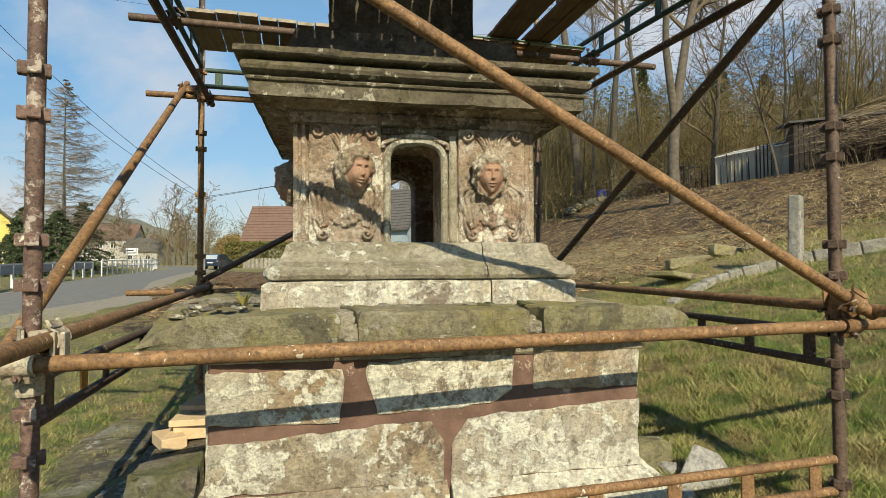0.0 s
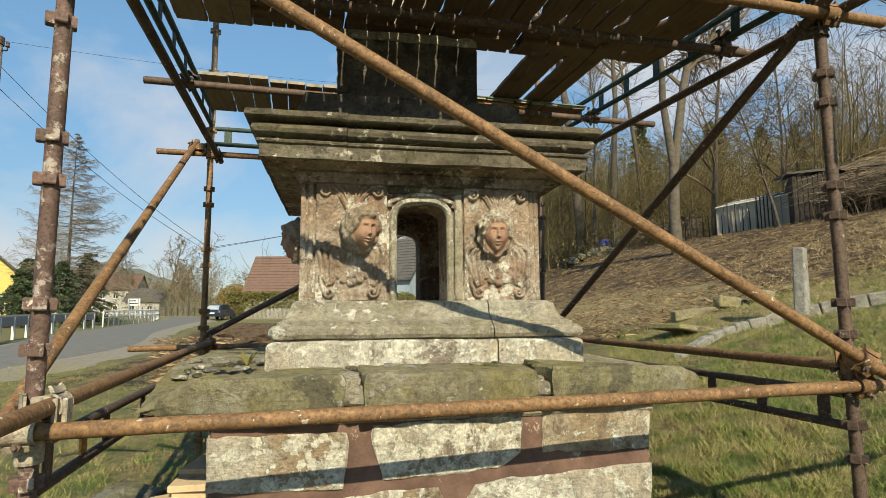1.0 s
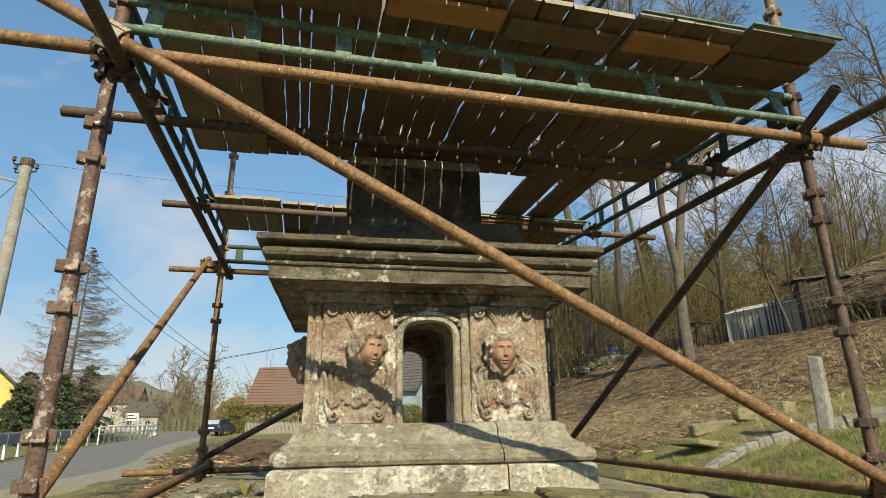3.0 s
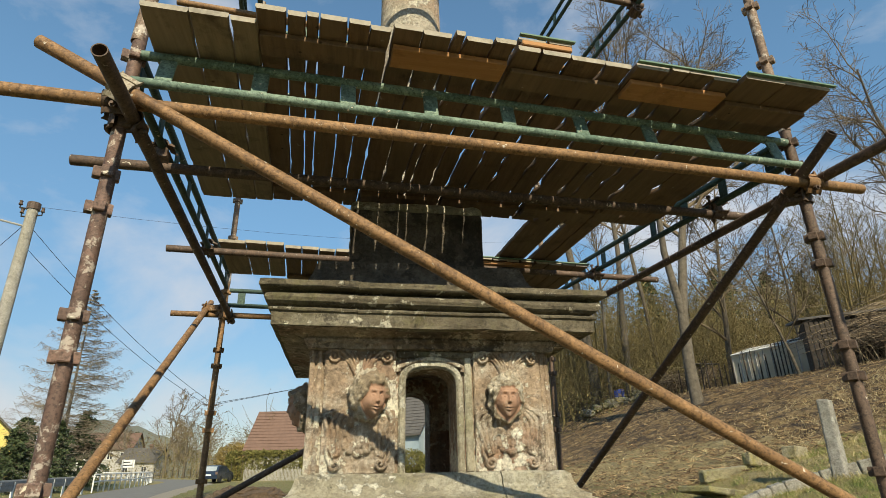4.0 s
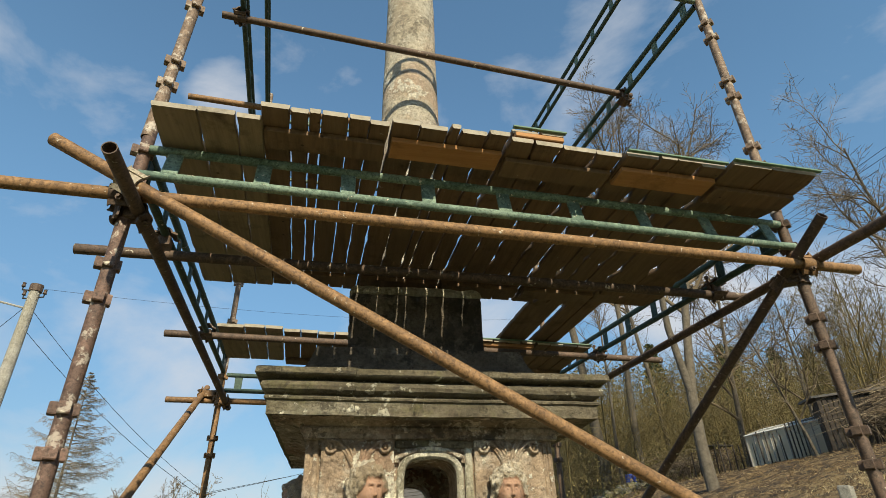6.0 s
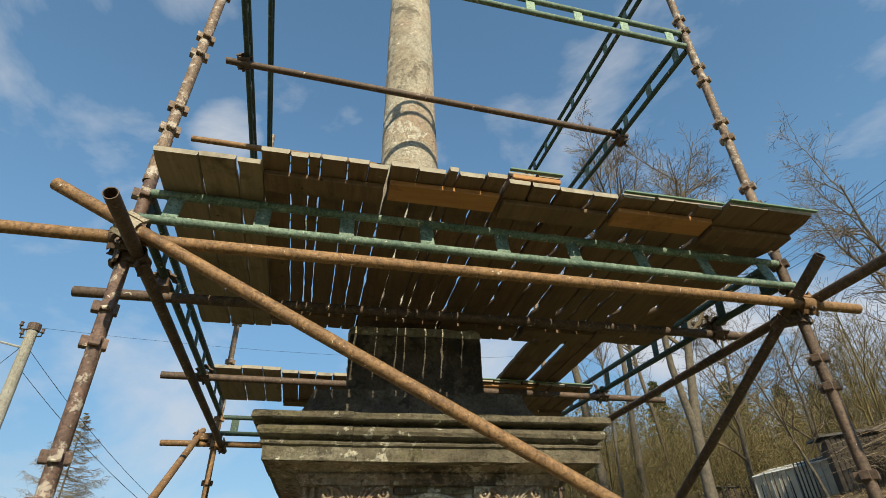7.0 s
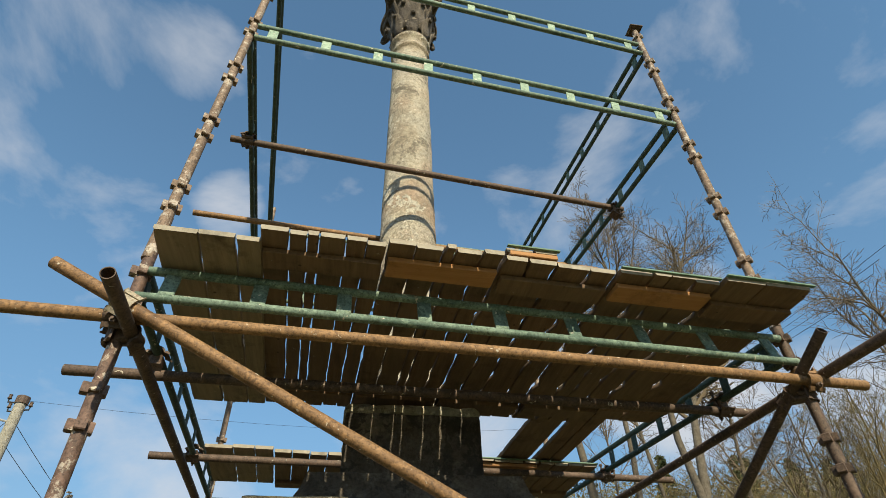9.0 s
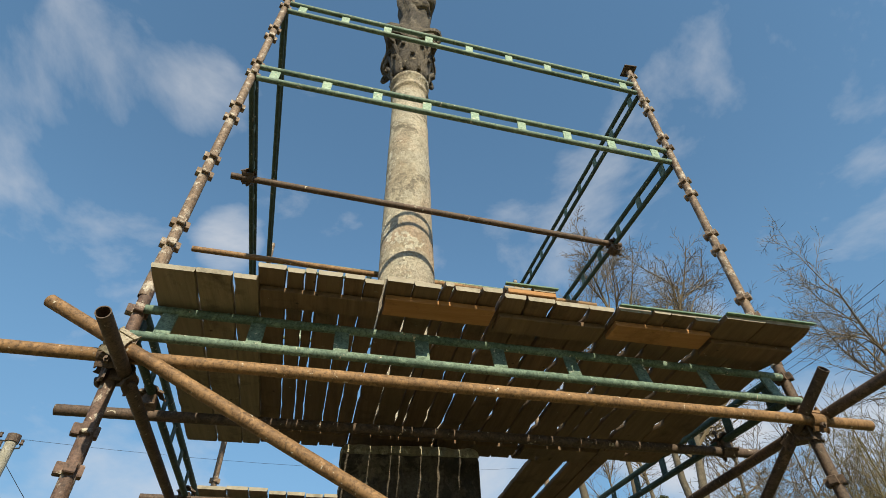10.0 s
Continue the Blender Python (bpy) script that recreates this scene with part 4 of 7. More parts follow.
def build_cornice():
    # separate course, so that its stone colour can carry the soffit's shade
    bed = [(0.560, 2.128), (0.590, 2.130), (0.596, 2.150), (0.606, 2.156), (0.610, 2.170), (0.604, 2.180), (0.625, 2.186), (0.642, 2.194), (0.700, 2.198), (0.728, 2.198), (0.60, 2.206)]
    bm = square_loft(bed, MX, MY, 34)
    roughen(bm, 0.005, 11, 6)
    part("bed_moulding", bm, BED_STONE, monument, "black crusted moulding under the cornice, with soffit shade in its colour")
    prof = [(0.58, 2.202), (0.742, 2.200), (0.744, 2.198),
            (0.746, 2.256), (0.757, 2.260), (0.760, 2.268), (0.752, 2.275), (0.728, 2.277), (0.728, 2.285), (0.752, 2.289), (0.770, 2.299), (0.778, 2.315), (0.772, 2.332), (0.754, 2.342),
            (0.732, 2.345), (0.734, 2.352), (0.796, 2.356), (0.804, 2.362), (0.802, 2.388), (0.790, 2.393), (0.60, 2.405)]
    bm = square_loft(prof, MX, MY, 34)
    roughen(bm, 0.0035, 9, 1)
    for k, (a, b) in enumerate(((None, 0.085), (0.087, None))):
        s = slice_between(bm, 0, a, b)
        bmesh.ops.translate(s, vec=(0, 0.003 * (k % 2), -0.003 * k), verts=s.verts[:])
        part("cornice_stone", s, CORNICE_STONE, monument, "dark crusted moulded cornice stone")
    bm.free()


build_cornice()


def build_column():
    # low dark plinth, upright die with a chipped pale upper edge
    bm = square_loft([(0.595, 2.395), (0.60, 2.43), (0.57, 2.455), (0.545, 2.50), (0.52, 2.585), (0.44, 2.612), (0.36, 2.618)], AX, MY, 20)
    roughen(bm, 0.007, 6, 3)
    part("die_plinth", bm, DIE_STONE, monument, "blackened low plinth under the die")
    bm = square_loft([(0.372, 2.61), (0.370, 2.63), (0.366, 2.75), (0.368, 2.93), (0.362, 2.955)], AX - 0.003, MY, 24)
    roughen(bm, 0.005, 6, 3)
    part("die", bm, DIE_STONE, monument, "blackened square die under the column")
    bm = square_loft([(0.355, 2.952), (0.374, 2.957), (0.372, 2.985), (0.35, 3.01)], AX - 0.003, MY, 40)
    roughen(bm, 0.010, 13, 5)
    part("die_cap", bm, PLINTH_STONE, monument, "pale chipped upper edge of the die")
    bm = lathe([(0.30, 2.985), (0.31, 3.01), (0.30, 3.05), (0.275, 3.065), (0.265, 3.09), (0.285, 3.11), (0.285, 3.14), (0.25, 3.16), (0.238, 3.20)]
               + [(0.243 - 0.0137 * (z - 3.2) + 0.002 * noise.noise(Vector((z * 3, 0, 0))), z) for z in np.arange(3.25, 7.17, 0.08)]
               + [(0.190, 7.18), (0.190, 7.24), (0.212, 7.25), (0.212, 7.28), (0.188, 7.30), (0.185, 7.42), (0.211, 7.44), (0.224, 7.467), (0.211, 7.50), (0.195, 7.51)], AX, CY, 40)
    roughen(bm, 0.004, 5, 8)
    part("column_shaft", bm, COLUMN_STONE, monument, "pale pinkish round stone shaft", True)
    # capital: bell, two tiers of leaves, corner volutes, hollow-sided abacus
    bm = lathe([(0.185, 7.50), (0.190, 7.72), (0.216, 7.98), (0.278, 8.185), (0.288, 8.205)], AX, CY, 24)
    cap = part("capital", bm, DIE_STONE, monument, "dark weathered leafy capital", True)
    for tier, (z0, h, r, n) in enumerate(((7.50, 0.31, 0.195, 8), (7.585, 0.465, 0.205, 8))):
        for k in range(n):
            a = 2 * math.pi * (k + 0.5 * tier) / n
            v, f = [], []
            c, s = math.cos(a), math.sin(a)
            sweep(v, f, [(AX + c * (r + o), CY + s * (r + o), z0 + h * t) for o, t in ((0.0, 0), (0.012, 0.4), (0.03, 0.75), (0.085, 1.0), (0.10, 0.92), (0.085, 0.84))],
                  [0.055, 0.075, 0.07, 0.045, 0.035, 0.02], 7, True, 0.32, (c, s, 0))
            from_lists("leaf", v, f, DIE_STONE, cap, smooth=True)
    for k in range(4):
        a = math.pi / 4 + k * math.pi / 2
        c, s = math.cos(a), math.sin(a)
        v, f = [], []
        pts = [(0.205, 7.79), (0.247, 7.957), (0.32, 8.08)] + [(0.386 + 0.064 * math.cos(t), 8.107 + 0.064 * math.sin(t)) for t in np.arange(2.6, -3.6, -0.45)] + [(0.386, 8.107)]
        sweep(v, f, [(AX + c * r, CY + s * r, z) for r, z in pts], 0.024, 6, True)
        from_lists("volute", v, f, DIE_STONE, cap, smooth=True)
    bm = bmesh.new()
    def abacus_ring(k, z):
        out = []
        for i in range(48):
            a = 2 * math.pi * i / 48
            r = 0.293 + 0.149 * abs(math.sin(2 * a)) ** 3.0
            out.append(bm.verts.new((AX + r * k * math.cos(a), CY + r * k * math.sin(a), z)))
        return out
    rings = [abacus_ring(k, z) for k, z in ((0.9, 8.185), (0.95, 8.205), (0.96, 8.255), (1.03, 8.265), (1.05, 8.318), (1.0, 8.338))]
    for a, b in zip(rings, rings[1:]):
        for i in range(48):
            bm.faces.new((a[i], a[(i + 1) % 48], b[(i + 1) % 48], b[i]))
    bm.faces.new(list(reversed(rings[0])))
    bm.faces.new(rings[-1])
    roughen(bm, 0.008, 7, 2)
    part("abacus", bm, DIE_STONE, cap)


build_column()

# slate flakes and crumbs that lie on the ledge
def build_crumbs():
    rnd = random.Random(12)
    for k in range(46):
        if k < 34:
            x, y = rnd.uniform(-0.62, -0.28), rnd.uniform(2.42, 3.1)
        else:
            x, y = rnd.uniform(-0.2, 1.4), rnd.uniform(2.30, 2.44)
        s = rnd.uniform(0.012, 0.05)
        bm = bmesh.new()
        rock(bm, (0, 0, 0), (s, s * rnd.uniform(0.5, 0.9), s * 0.22 + 0.004), k)
        bmesh.ops.rotate(bm, cent=(0, 0, 0), matrix=Euler((rnd.uniform(-0.2, 0.2), rnd.uniform(-0.2, 0.2), rnd.uniform(0, 6))).to_matrix(), verts=bm.verts[:])
        bmesh.ops.translate(bm, vec=(x, y, 1.303 + s * 0.1 - 0.118 * ramp01(-x, 0.42, 0.68) * (1 - ramp01(y, 2.3, 2.95))), verts=bm.verts[:])
        tagged(part("stone_flake", bm, rnd.choice((STEP_STONE, PLINTH_STONE, CONCRETE))), "thin broken stone flake lying on the ledge", "stone", "stone flakes")
    # a small dry weed in the joint
    weed = thing("weed", "small yellow flowering weed growing from the ledge joint", "plant", at=(-0.33, 2.62, 1.31))
    for k in range(9):
        a = rnd.uniform(0, 6.28)
        v, f = [], []
        tip = (-0.33 + 0.05 * math.cos(a), 2.62 + 0.05 * math.sin(a), 1.31 + rnd.uniform(0.02, 0.06))
        sweep(v, f, [(-0.33, 2.62, 1.30), ((-0.33 + tip[0]) / 2, (2.62 + tip[1]) / 2, 1.335), tip], [0.003, 0.006, 0.002], 4, True, 0.4)
        from_lists("leaf", v, f, HEDGE_LEAF, weed)


build_crumbs()

# plain draped statue on the capital: one mesh with no features
bm = lathe([(0.25, 8.14), (0.26, 8.24), (0.22, 8.26), (0.23, 8.40), (0.21, 8.70), (0.19, 9.0), (0.23, 9.3), (0.25, 9.55), (0.20, 9.75), (0.10, 9.85), (0.11, 9.95), (0.125, 10.07), (0.09, 10.18), (0.02, 10.21)], AX + 0.02, CY, 28)
for v in bm.verts:
    a = math.atan2(v.co.y - CY, v.co.x - AX)
    fold = 0.028 * math.sin(7 * a + v.co.z * 3) if 8.27 < v.co.z < 9.7 else 0.0
    d = Vector((math.cos(a), math.sin(a), 0))
    v.co += d * fold + Vector((0.04 * math.sin((v.co.z - 8.2) * 1.7), 0, 0)) + noise.noise_vector(v.co * 4) * 0.05
bmesh.ops.translate(bm, vec=(0, 0, 0.19), verts=bm.verts[:])
ball(bm, (AX + 0.20, CY - 0.12, 9.54), (0.13, 0.16, 0.16), 2, 0.5, 2)
ball(bm, (AX + 0.10, CY - 0.14, 9.31), (0.16, 0.12, 0.10), 5, 0.5, 2)
statue = part("statue", bm, DIE_STONE, None, smooth=True)
tagged(statue, "weathered draped stone statue standing on the column's capital", "statue")

# ---- the scaffold ----
S_O, S_A = Vector((-0.797, 1.832, 0.0)), math.atan2(0.197, 2.943)
S_U, S_V = Vector((math.cos(S_A), math.sin(S_A), 0)), Vector((-math.sin(S_A), math.cos(S_A), 0))


def sc(u, v, z):
    """A place in the scaffold's own frame: along its front, back from it, up."""
    return S_O + S_U * u + S_V * v + Vector((0, 0, z))


scaffold = thing("scaffold", "rusty steel tube scaffold clamped round the monument", "scaffold", at=sc(0, 0, 0.35))
BAY, DEEP = 2.95, 3.0


def lug_ring(p, twist):
    """A welded cross of four pocket lugs on a standard."""
    bm = bmesh.new()
    w, r, h = 0.017, 0.0415, 0.0185
    cross = [(r, -w), (r, w), (w, w), (w, r), (-w, r), (-w, w), (-r, w), (-r, -w), (-w, -w), (-w, -r), (w, -r), (w, -w)]
    c, s = math.cos(twist), math.sin(twist)
    rings = []
    for k, z in ((0.93, -h), (1.0, -h + 0.004), (1.0, h - 0.004), (0.93, h)):
        rings.append([bm.verts.new((p[0] + k * (x * c - y * s), p[1] + k * (x * s + y * c), p[2] + z)) for x, y in cross])
    for a, b in zip(rings, rings[1:]):
        for i in range(12):
            bm.faces.new((a[i], a[(i + 1) % 12], b[(i + 1) % 12], b[i]))
    bm.faces.new(list(reversed(rings[0])))
    bm.faces.new(rings[-1])
    return bm


def standard(u, v, z0, z1, material, twist, lean=(0.0, 0.0), label=""):
    def at(z):
        t = max(0.0, z - 3.0)
        return sc(u + lean[0] * t, v + lean[1] * t, z)
    joint = 3.25
    if z1 > joint:
        post = tube_part("standard", at(z0), at(joint), material, scaffold, label)
        tube_part("standard_top", at(joint), at(z1), STANDARD_PAINT, post)
        v2, f2 = [], []
        pipe(v2, f2, at(joint - 0.12), at(joint + 0.12), 0.0272)
        from_lists("sleeve", v2, f2, STANDARD_PAINT, post, smooth=False)
    else:
        post = tube_part("standard", at(z0), at(z1), material, scaffold, label)
    k = 0
    z = z0 - (z0 - 0.428) % 0.5
    while z < z1:
        for zz in (z, z + 0.131):
            if z0 + 0.03 < zz < z1 - 0.02:
                part("lug", lug_ring(at(zz), twist + S_A), material if zz < joint else STANDARD_PAINT, post)
                k += 1
        z += 0.5
    return at


FL = standard(0, 0, 0.42, 6.9, STANDARD_RED, 0.35, (0.040, 0.0), "reddish brown steel standard with pale paint remains")
FR = standard(BAY, 0, 0.35, 6.05, RUST_BROWN, 0.55, (0.006, 0.0), "dark brown steel standard with pocket lugs")
BL = standard(0, DEEP, 0.45, 6.3, RUST, 0.2, (0.0, 0.0))
BR = standard(BAY, DEEP, 1.0, 6.2, RUST_BROWN, 0.3, (0.0, 0.0))
bm = bmesh.new()
vs = box(bm, (-0.055, -0.055, -0.006), (0.055, 0.055, 0.006), 0.003)
bmesh.ops.translate(bm, vec=FR(6.055), verts=bm.verts[:])
part("cap_plate", bm, RUST_BROWN, scaffold)


def ladder_beam(p, q, n, material, plate_material, gap=0.131, label="", over=None):
    """Two parallel tubes joined by short upright plates."""
    p, q = Vector(p), Vector(q)
    beam = tube_part("ladder_beam", p, q, material, scaffold, label, 0.0185)
    rise = Vector((0, 0, gap)) if over is None else over
    tube_part("upper_tube", p + rise, q + rise, material, beam, "", 0.0185)
    way = (q - p).normalized()
    side = rise.cross(way).normalized()
    turn = Matrix((way, side, way.cross(side))).transposed()
    for k in range(n):
        c = p.lerp(q, (0.035 + 0.93 * k / (n - 1))) + rise / 2
        bm = bmesh.new()
        vs = box(bm, (-0.030, -0.0045, -gap / 2 + 0.012), (0.030, 0.0045, gap / 2 - 0.012), 0.002)
        bmesh.ops.rotate(bm, cent=(0, 0, 0), matrix=turn, verts=bm.verts[:])
        bmesh.ops.translate(bm, vec=c, verts=bm.verts[:])
        part("plate", bm, plate_material, beam)
    return beam


G = 0.03
ladder_beam(sc(G, -0.055, 2.915), sc(BAY - G, -0.055, 2.905), 9, GREEN_PAINT, GREEN_PAINT, 0.150, "chipped green ladder beam under the deck", S_V * 0.040 + Vector((0, 0, 0.150)))
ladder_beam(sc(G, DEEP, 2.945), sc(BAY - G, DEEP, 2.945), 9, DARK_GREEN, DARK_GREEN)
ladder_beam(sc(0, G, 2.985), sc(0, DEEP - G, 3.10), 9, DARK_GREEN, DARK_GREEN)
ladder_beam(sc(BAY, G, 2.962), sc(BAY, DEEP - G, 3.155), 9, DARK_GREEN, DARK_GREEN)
# guard rails, two levels
for zl, zr, bl, br in ((4.90, 4.775, 5.03, 5.03), (5.885, 5.690, 5.94, 5.90)):
    a, b = FL(zl), FR(zr)
    w = (b - a).normalized() * G
    ladder_beam(a + w, b - w, 9, GREEN_PAINT, PALE_GREEN, label="green guard rail with faded pale plates")
    for s, e in ((a, BL(bl)), (b, BR(br))):
        w = (e - s).normalized() * G
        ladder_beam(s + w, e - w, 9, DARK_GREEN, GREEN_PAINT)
    a, b = BL(bl), BR(br)
    w = (b - a).normalized() * G
    ladder_beam(a + w, b - w, 9, GREEN_PAINT, GREEN_PAINT)
# lower level
ladder_beam(sc(0, G, 1.020), sc(0, DEEP - G, 1.020), 6, RUST_BROWN, RUST_BROWN, 0.131)
ladder_beam(sc(BAY, G, 1.050), sc(BAY, DEEP - G, 1.055), 9, RUST_BROWN, RUST_BROWN, 0.131)
ladder_beam(sc(G, 0, 0.505), sc(BAY - G, 0, 0.530), 9, RUST, RUST, 0.131, "rusty ladder beam close to the ground")


def sleeve(verts, faces, c, way, r=0.033, length=0.055):
    way = Vector(way).normalized()
    sweep(verts, faces, [c - way * length / 2, c - way * length / 2 * 0.8, c + way * length / 2 * 0.8, c + way * length / 2], [r * 0.93, r, r, r * 0.93], 10, True)


def saddle(verts, faces, c, way, towards, r=0.0265, thick=0.006, width=0.078):
    """A steel plate bent round a tube, its two ears standing out, the outer edges flared."""
    way = Vector(way).normalized()
    out = (Vector(towards) - way * way.dot(Vector(towards))).normalized()
    side = way.cross(out)
    arc = [radians(a) for a in range(100, 261, 20)]
    inner = [(math.cos(a) * r, math.sin(a) * r) for a in arc]
    outer = [(math.cos(a) * (r + thick), math.sin(a) * (r + thick)) for a in arc]
    ear = 0.024
    inner = [(0.004, r + ear)] + [(-0.004, r + 0.002)] + inner + [(-0.004, -r - 0.002)] + [(0.004, -r - ear)]
    outer = [(-0.003, r + ear + 0.001)] + [(-0.013, r + thick + 0.002)] + outer + [(-0.013, -r - thick - 0.002)] + [(-0.003, -r - ear - 0.001)]
    n, start = len(inner), len(verts)
    for at, grow in ((-0.5, 1.14), (-0.42, 1.0), (0.42, 1.0), (0.5, 1.14)):
        for ring in (inner, outer):
            verts += [c + way * width * at + out * (p * grow) + side * (q * grow) for p, q in ring]
    for k in range(3):
        b0, b1 = start + 2 * n * k, start + 2 * n * (k + 1)
        for i in range(n - 1):
            faces.append((b0 + i, b0 + i + 1, b1 + i + 1, b1 + i))
            faces.append((b0 + n + i, b1 + n + i, b1 + n + i + 1, b0 + n + i + 1))
        for i in (0, n - 1):
            faces.append((b0 + i, b1 + i, b1 + n + i, b0 + n + i))
    for b in (start, start + 6 * n):
        faces += [(b + i, b + n + i, b + n + i + 1, b + i + 1) for i in range(n - 1)]


def coupler(a, way_a, b, way_b, material, label=""):
    """A clamp that holds two crossing tubes: two sleeves, a saddle between, bolts."""
    a, b = Vector(a), Vector(b)
    mid, across = (a + b) / 2, (b - a)
    if across.length < 0.01:
        across = Vector((0, 0, 0.05))
    turn = across.to_track_quat("X", "Z").to_matrix()
    bm = bmesh.new()
    box(bm, (-across.length / 2, -0.028, -0.028), (across.length / 2, 0.028, 0.028), 0.006)
    bmesh.ops.rotate(bm, cent=(0, 0, 0), matrix=turn, verts=bm.verts[:])
    bmesh.ops.translate(bm, vec=mid, verts=bm.verts[:])
    ob = part("coupler", bm, material, scaffold, label)
    for c, w in ((a, way_a), (b, way_b)):
        v, f = [], []
        saddle(v, f, c, w, across if c is a else -across)
        smooth_by_angle(from_lists("clamp", v, f, material, ob).data)
    for c, w in ((a, Vector(way_a)), (b, Vector(way_b))):
        side = w.cross(across).normalized()
        v, f = [], []
        s = c + side * 0.034 - across.normalized() * 0.008
        sweep(v, f, [s - across.normalized() * 0.035, s + across.normalized() * 0.05], 0.0065, 6)
        sweep(v, f, [s - across.normalized() * 0.045, s - across.normalized() * 0.032], 0.0125, 6)
        sweep(v, f, [s + across.normalized() * 0.028, s + across.normalized() * 0.040], 0.0125, 6)
        from_lists("bolt", v, f, RUST_BROWN, ob)
    return ob


T = 0.055
# upper ledgers and their overhanging ends
tube_part("ledger_tube", sc(-0.95, -T, 2.822), sc(3.245, -T, 2.812), RUST, scaffold, "rusty front ledger tube")
tube_part("ledger_tube", sc(T, -0.40, 2.765), sc(T, 3.20, 2.852), RUST_BROWN, scaffold, "dark side ledger tube with an open end")
tube_part("ledger_tube", sc(BAY + T, -0.95, 2.815), sc(BAY + T, 3.25, 2.92), RUST_BROWN, scaffold)
tube_part("ledger_tube", sc(-0.42, DEEP + T, 2.87), sc(3.2, DEEP + T, 2.88), RUST, scaffold)
# the transom under the front deck: dark steel colour stands in for deck shade
tube_part("transom_tube", sc(-0.36, 0.56, 2.900), sc(3.15, 0.56, 2.938), RUST_BROWN, scaffold)
tube_part("transom_tube", sc(-0.27, 1.98, 3.045), sc(3.50, 1.98, 3.045), RUST_BROWN, scaffold)
# braces
tube_part("brace_tube", sc(-0.26, -0.105, 2.995), sc(3.02, -0.105, 1.268), RUST, scaffold, "long rusty diagonal brace across the front")
tube_part("brace_tube", sc(BAY - T, -0.27, 2.945), sc(BAY - T, 3.02, 1.23), RUST_BROWN, scaffold, "dark diagonal side brace")
tube_part("brace_tube", sc(-0.150, 3.248, 3.030), sc(-0.085, -0.033, 1.179), RUST, scaffold, "rusty diagonal side brace")
tube_part("brace_tube", sc(0.0, DEEP + 2 * T, 1.36), sc(2.9, DEEP + 2 * T, 2.95), RUST_BROWN, scaffold)
# lower ledgers
tube_part("ledger_tube", sc(-0.12, -T, 1.205), sc(3.9, -T, 1.228), RUST, scaffold, "rusty lower ledger tube with pale mortar splashes")
tube_part("ledger_tube", sc(T, -0.55, 1.263), sc(T, 3.16, 1.318), RUST, scaffold)
tube_part("ledger_tube", sc(BAY + T, -0.6, 1.285), sc(BAY + T, 3.25, 1.315), RUST, scaffold)
tube_part("ledger_tube", sc(-0.55, DEEP + T, 1.27), sc(3.0, DEEP + T, 1.28), RUST, scaffold)
# tubes across the guard rails
tube_part("rail_tube", sc(-0.07, 0.80, 4.865), sc(3.02, 0.93, 4.865), RUST_BROWN, scaffold)
tube_part("rail_tube", sc(-0.406, 1.637, 4.870), sc(3.16, 1.73, 4.870), RUST, scaffold)

zed, along, back = (0, 0, 1), S_U, S_V
v, f = [], []
sleeve(v, f, sc(0, 0, 1.150), zed, 0.037, 0.078)
from_lists("clamp_collar", v, f, CREAM_PAINT, scaffold, "cream painted clamp collar")
for du in (0.075, 0.100):
    bm = bmesh.new()
    box(bm, (-0.007, -0.022, -0.040), (0.007, 0.022, 0.040), 0.003)
    bmesh.ops.rotate(bm, cent=(0, 0, 0), matrix=Matrix.Rotation(S_A, 3, "Z"), verts=bm.verts[:])
    bmesh.ops.translate(bm, vec=sc(du, -0.035, 1.255), verts=bm.verts[:])
    part("clamp_plate", bm, CREAM_PAINT, scaffold)
bm = bmesh.new()
box(bm, (-0.004, -0.03, -0.05), (0.004, 0.03, 0.05), 0.001)
bmesh.ops.rotate(bm, cent=(0, 0, 0), matrix=Matrix.Rotation(S_A, 3, "Z"), verts=bm.verts[:])
bmesh.ops.translate(bm, vec=sc(-0.004, 0.444, 1.086), verts=bm.verts[:])
part("tag_plate", bm, ORANGE_PAINT, scaffold, "small orange tag plate")
coupler(sc(0, 0, 2.82), zed, sc(0, -T, 2.822), along, RUST_BROWN)
coupler(sc(0, 0, 2.77), zed, sc(T, 0, 2.774), back, RUST_BROWN)
coupler(sc(0.0, 0, 2.87), zed, sc(0.03, -0.105, 2.842), sc(3.02, 0, 1.268) - sc(-0.26, 0, 2.995), CREAM_PAINT)
coupler(FR(2.812), zed, sc(BAY, -T, 2.812), along, RUST)
coupler(FR(2.845), zed, sc(BAY + T, 0, 2.838), back, RUST)
coupler(FR(2.77), zed, sc(BAY - T, 0.06, 2.775), sc(0, 3.02, 1.23) - sc(0, -0.27, 2.945), RUST_BROWN)
coupler(sc(0, 0, 1.205), zed, sc(0, -T, 1.206), along, CREAM_PAINT, "cream painted clamp")
coupler(sc(0, 0, 1.27), zed, sc(T, 0, 1.271), back, CREAM_PAINT, "cream painted clamp")
coupler(FR(1.225), zed, sc(BAY, -T, 1.223), along, RUST)
coupler(FR(1.285), zed, sc(BAY + T, 0, 1.290), back, RUST)
coupler(FR(1.33), zed, sc(2.91, -0.105, 1.326), sc(3.02, 0, 1.268) - sc(-0.26, 0, 2.995), RUST, "flat rusty clamp on the brace")
coupler(sc(0, DEEP, 2.86), zed, sc(T, DEEP, 2.847), back, RUST)
coupler(sc(0, DEEP, 2.90), zed, sc(0, DEEP + T, 2.871), along, RUST)
coupler(sc(0, DEEP, 1.31), zed, sc(T, DEEP, 1.316), back, RUST)
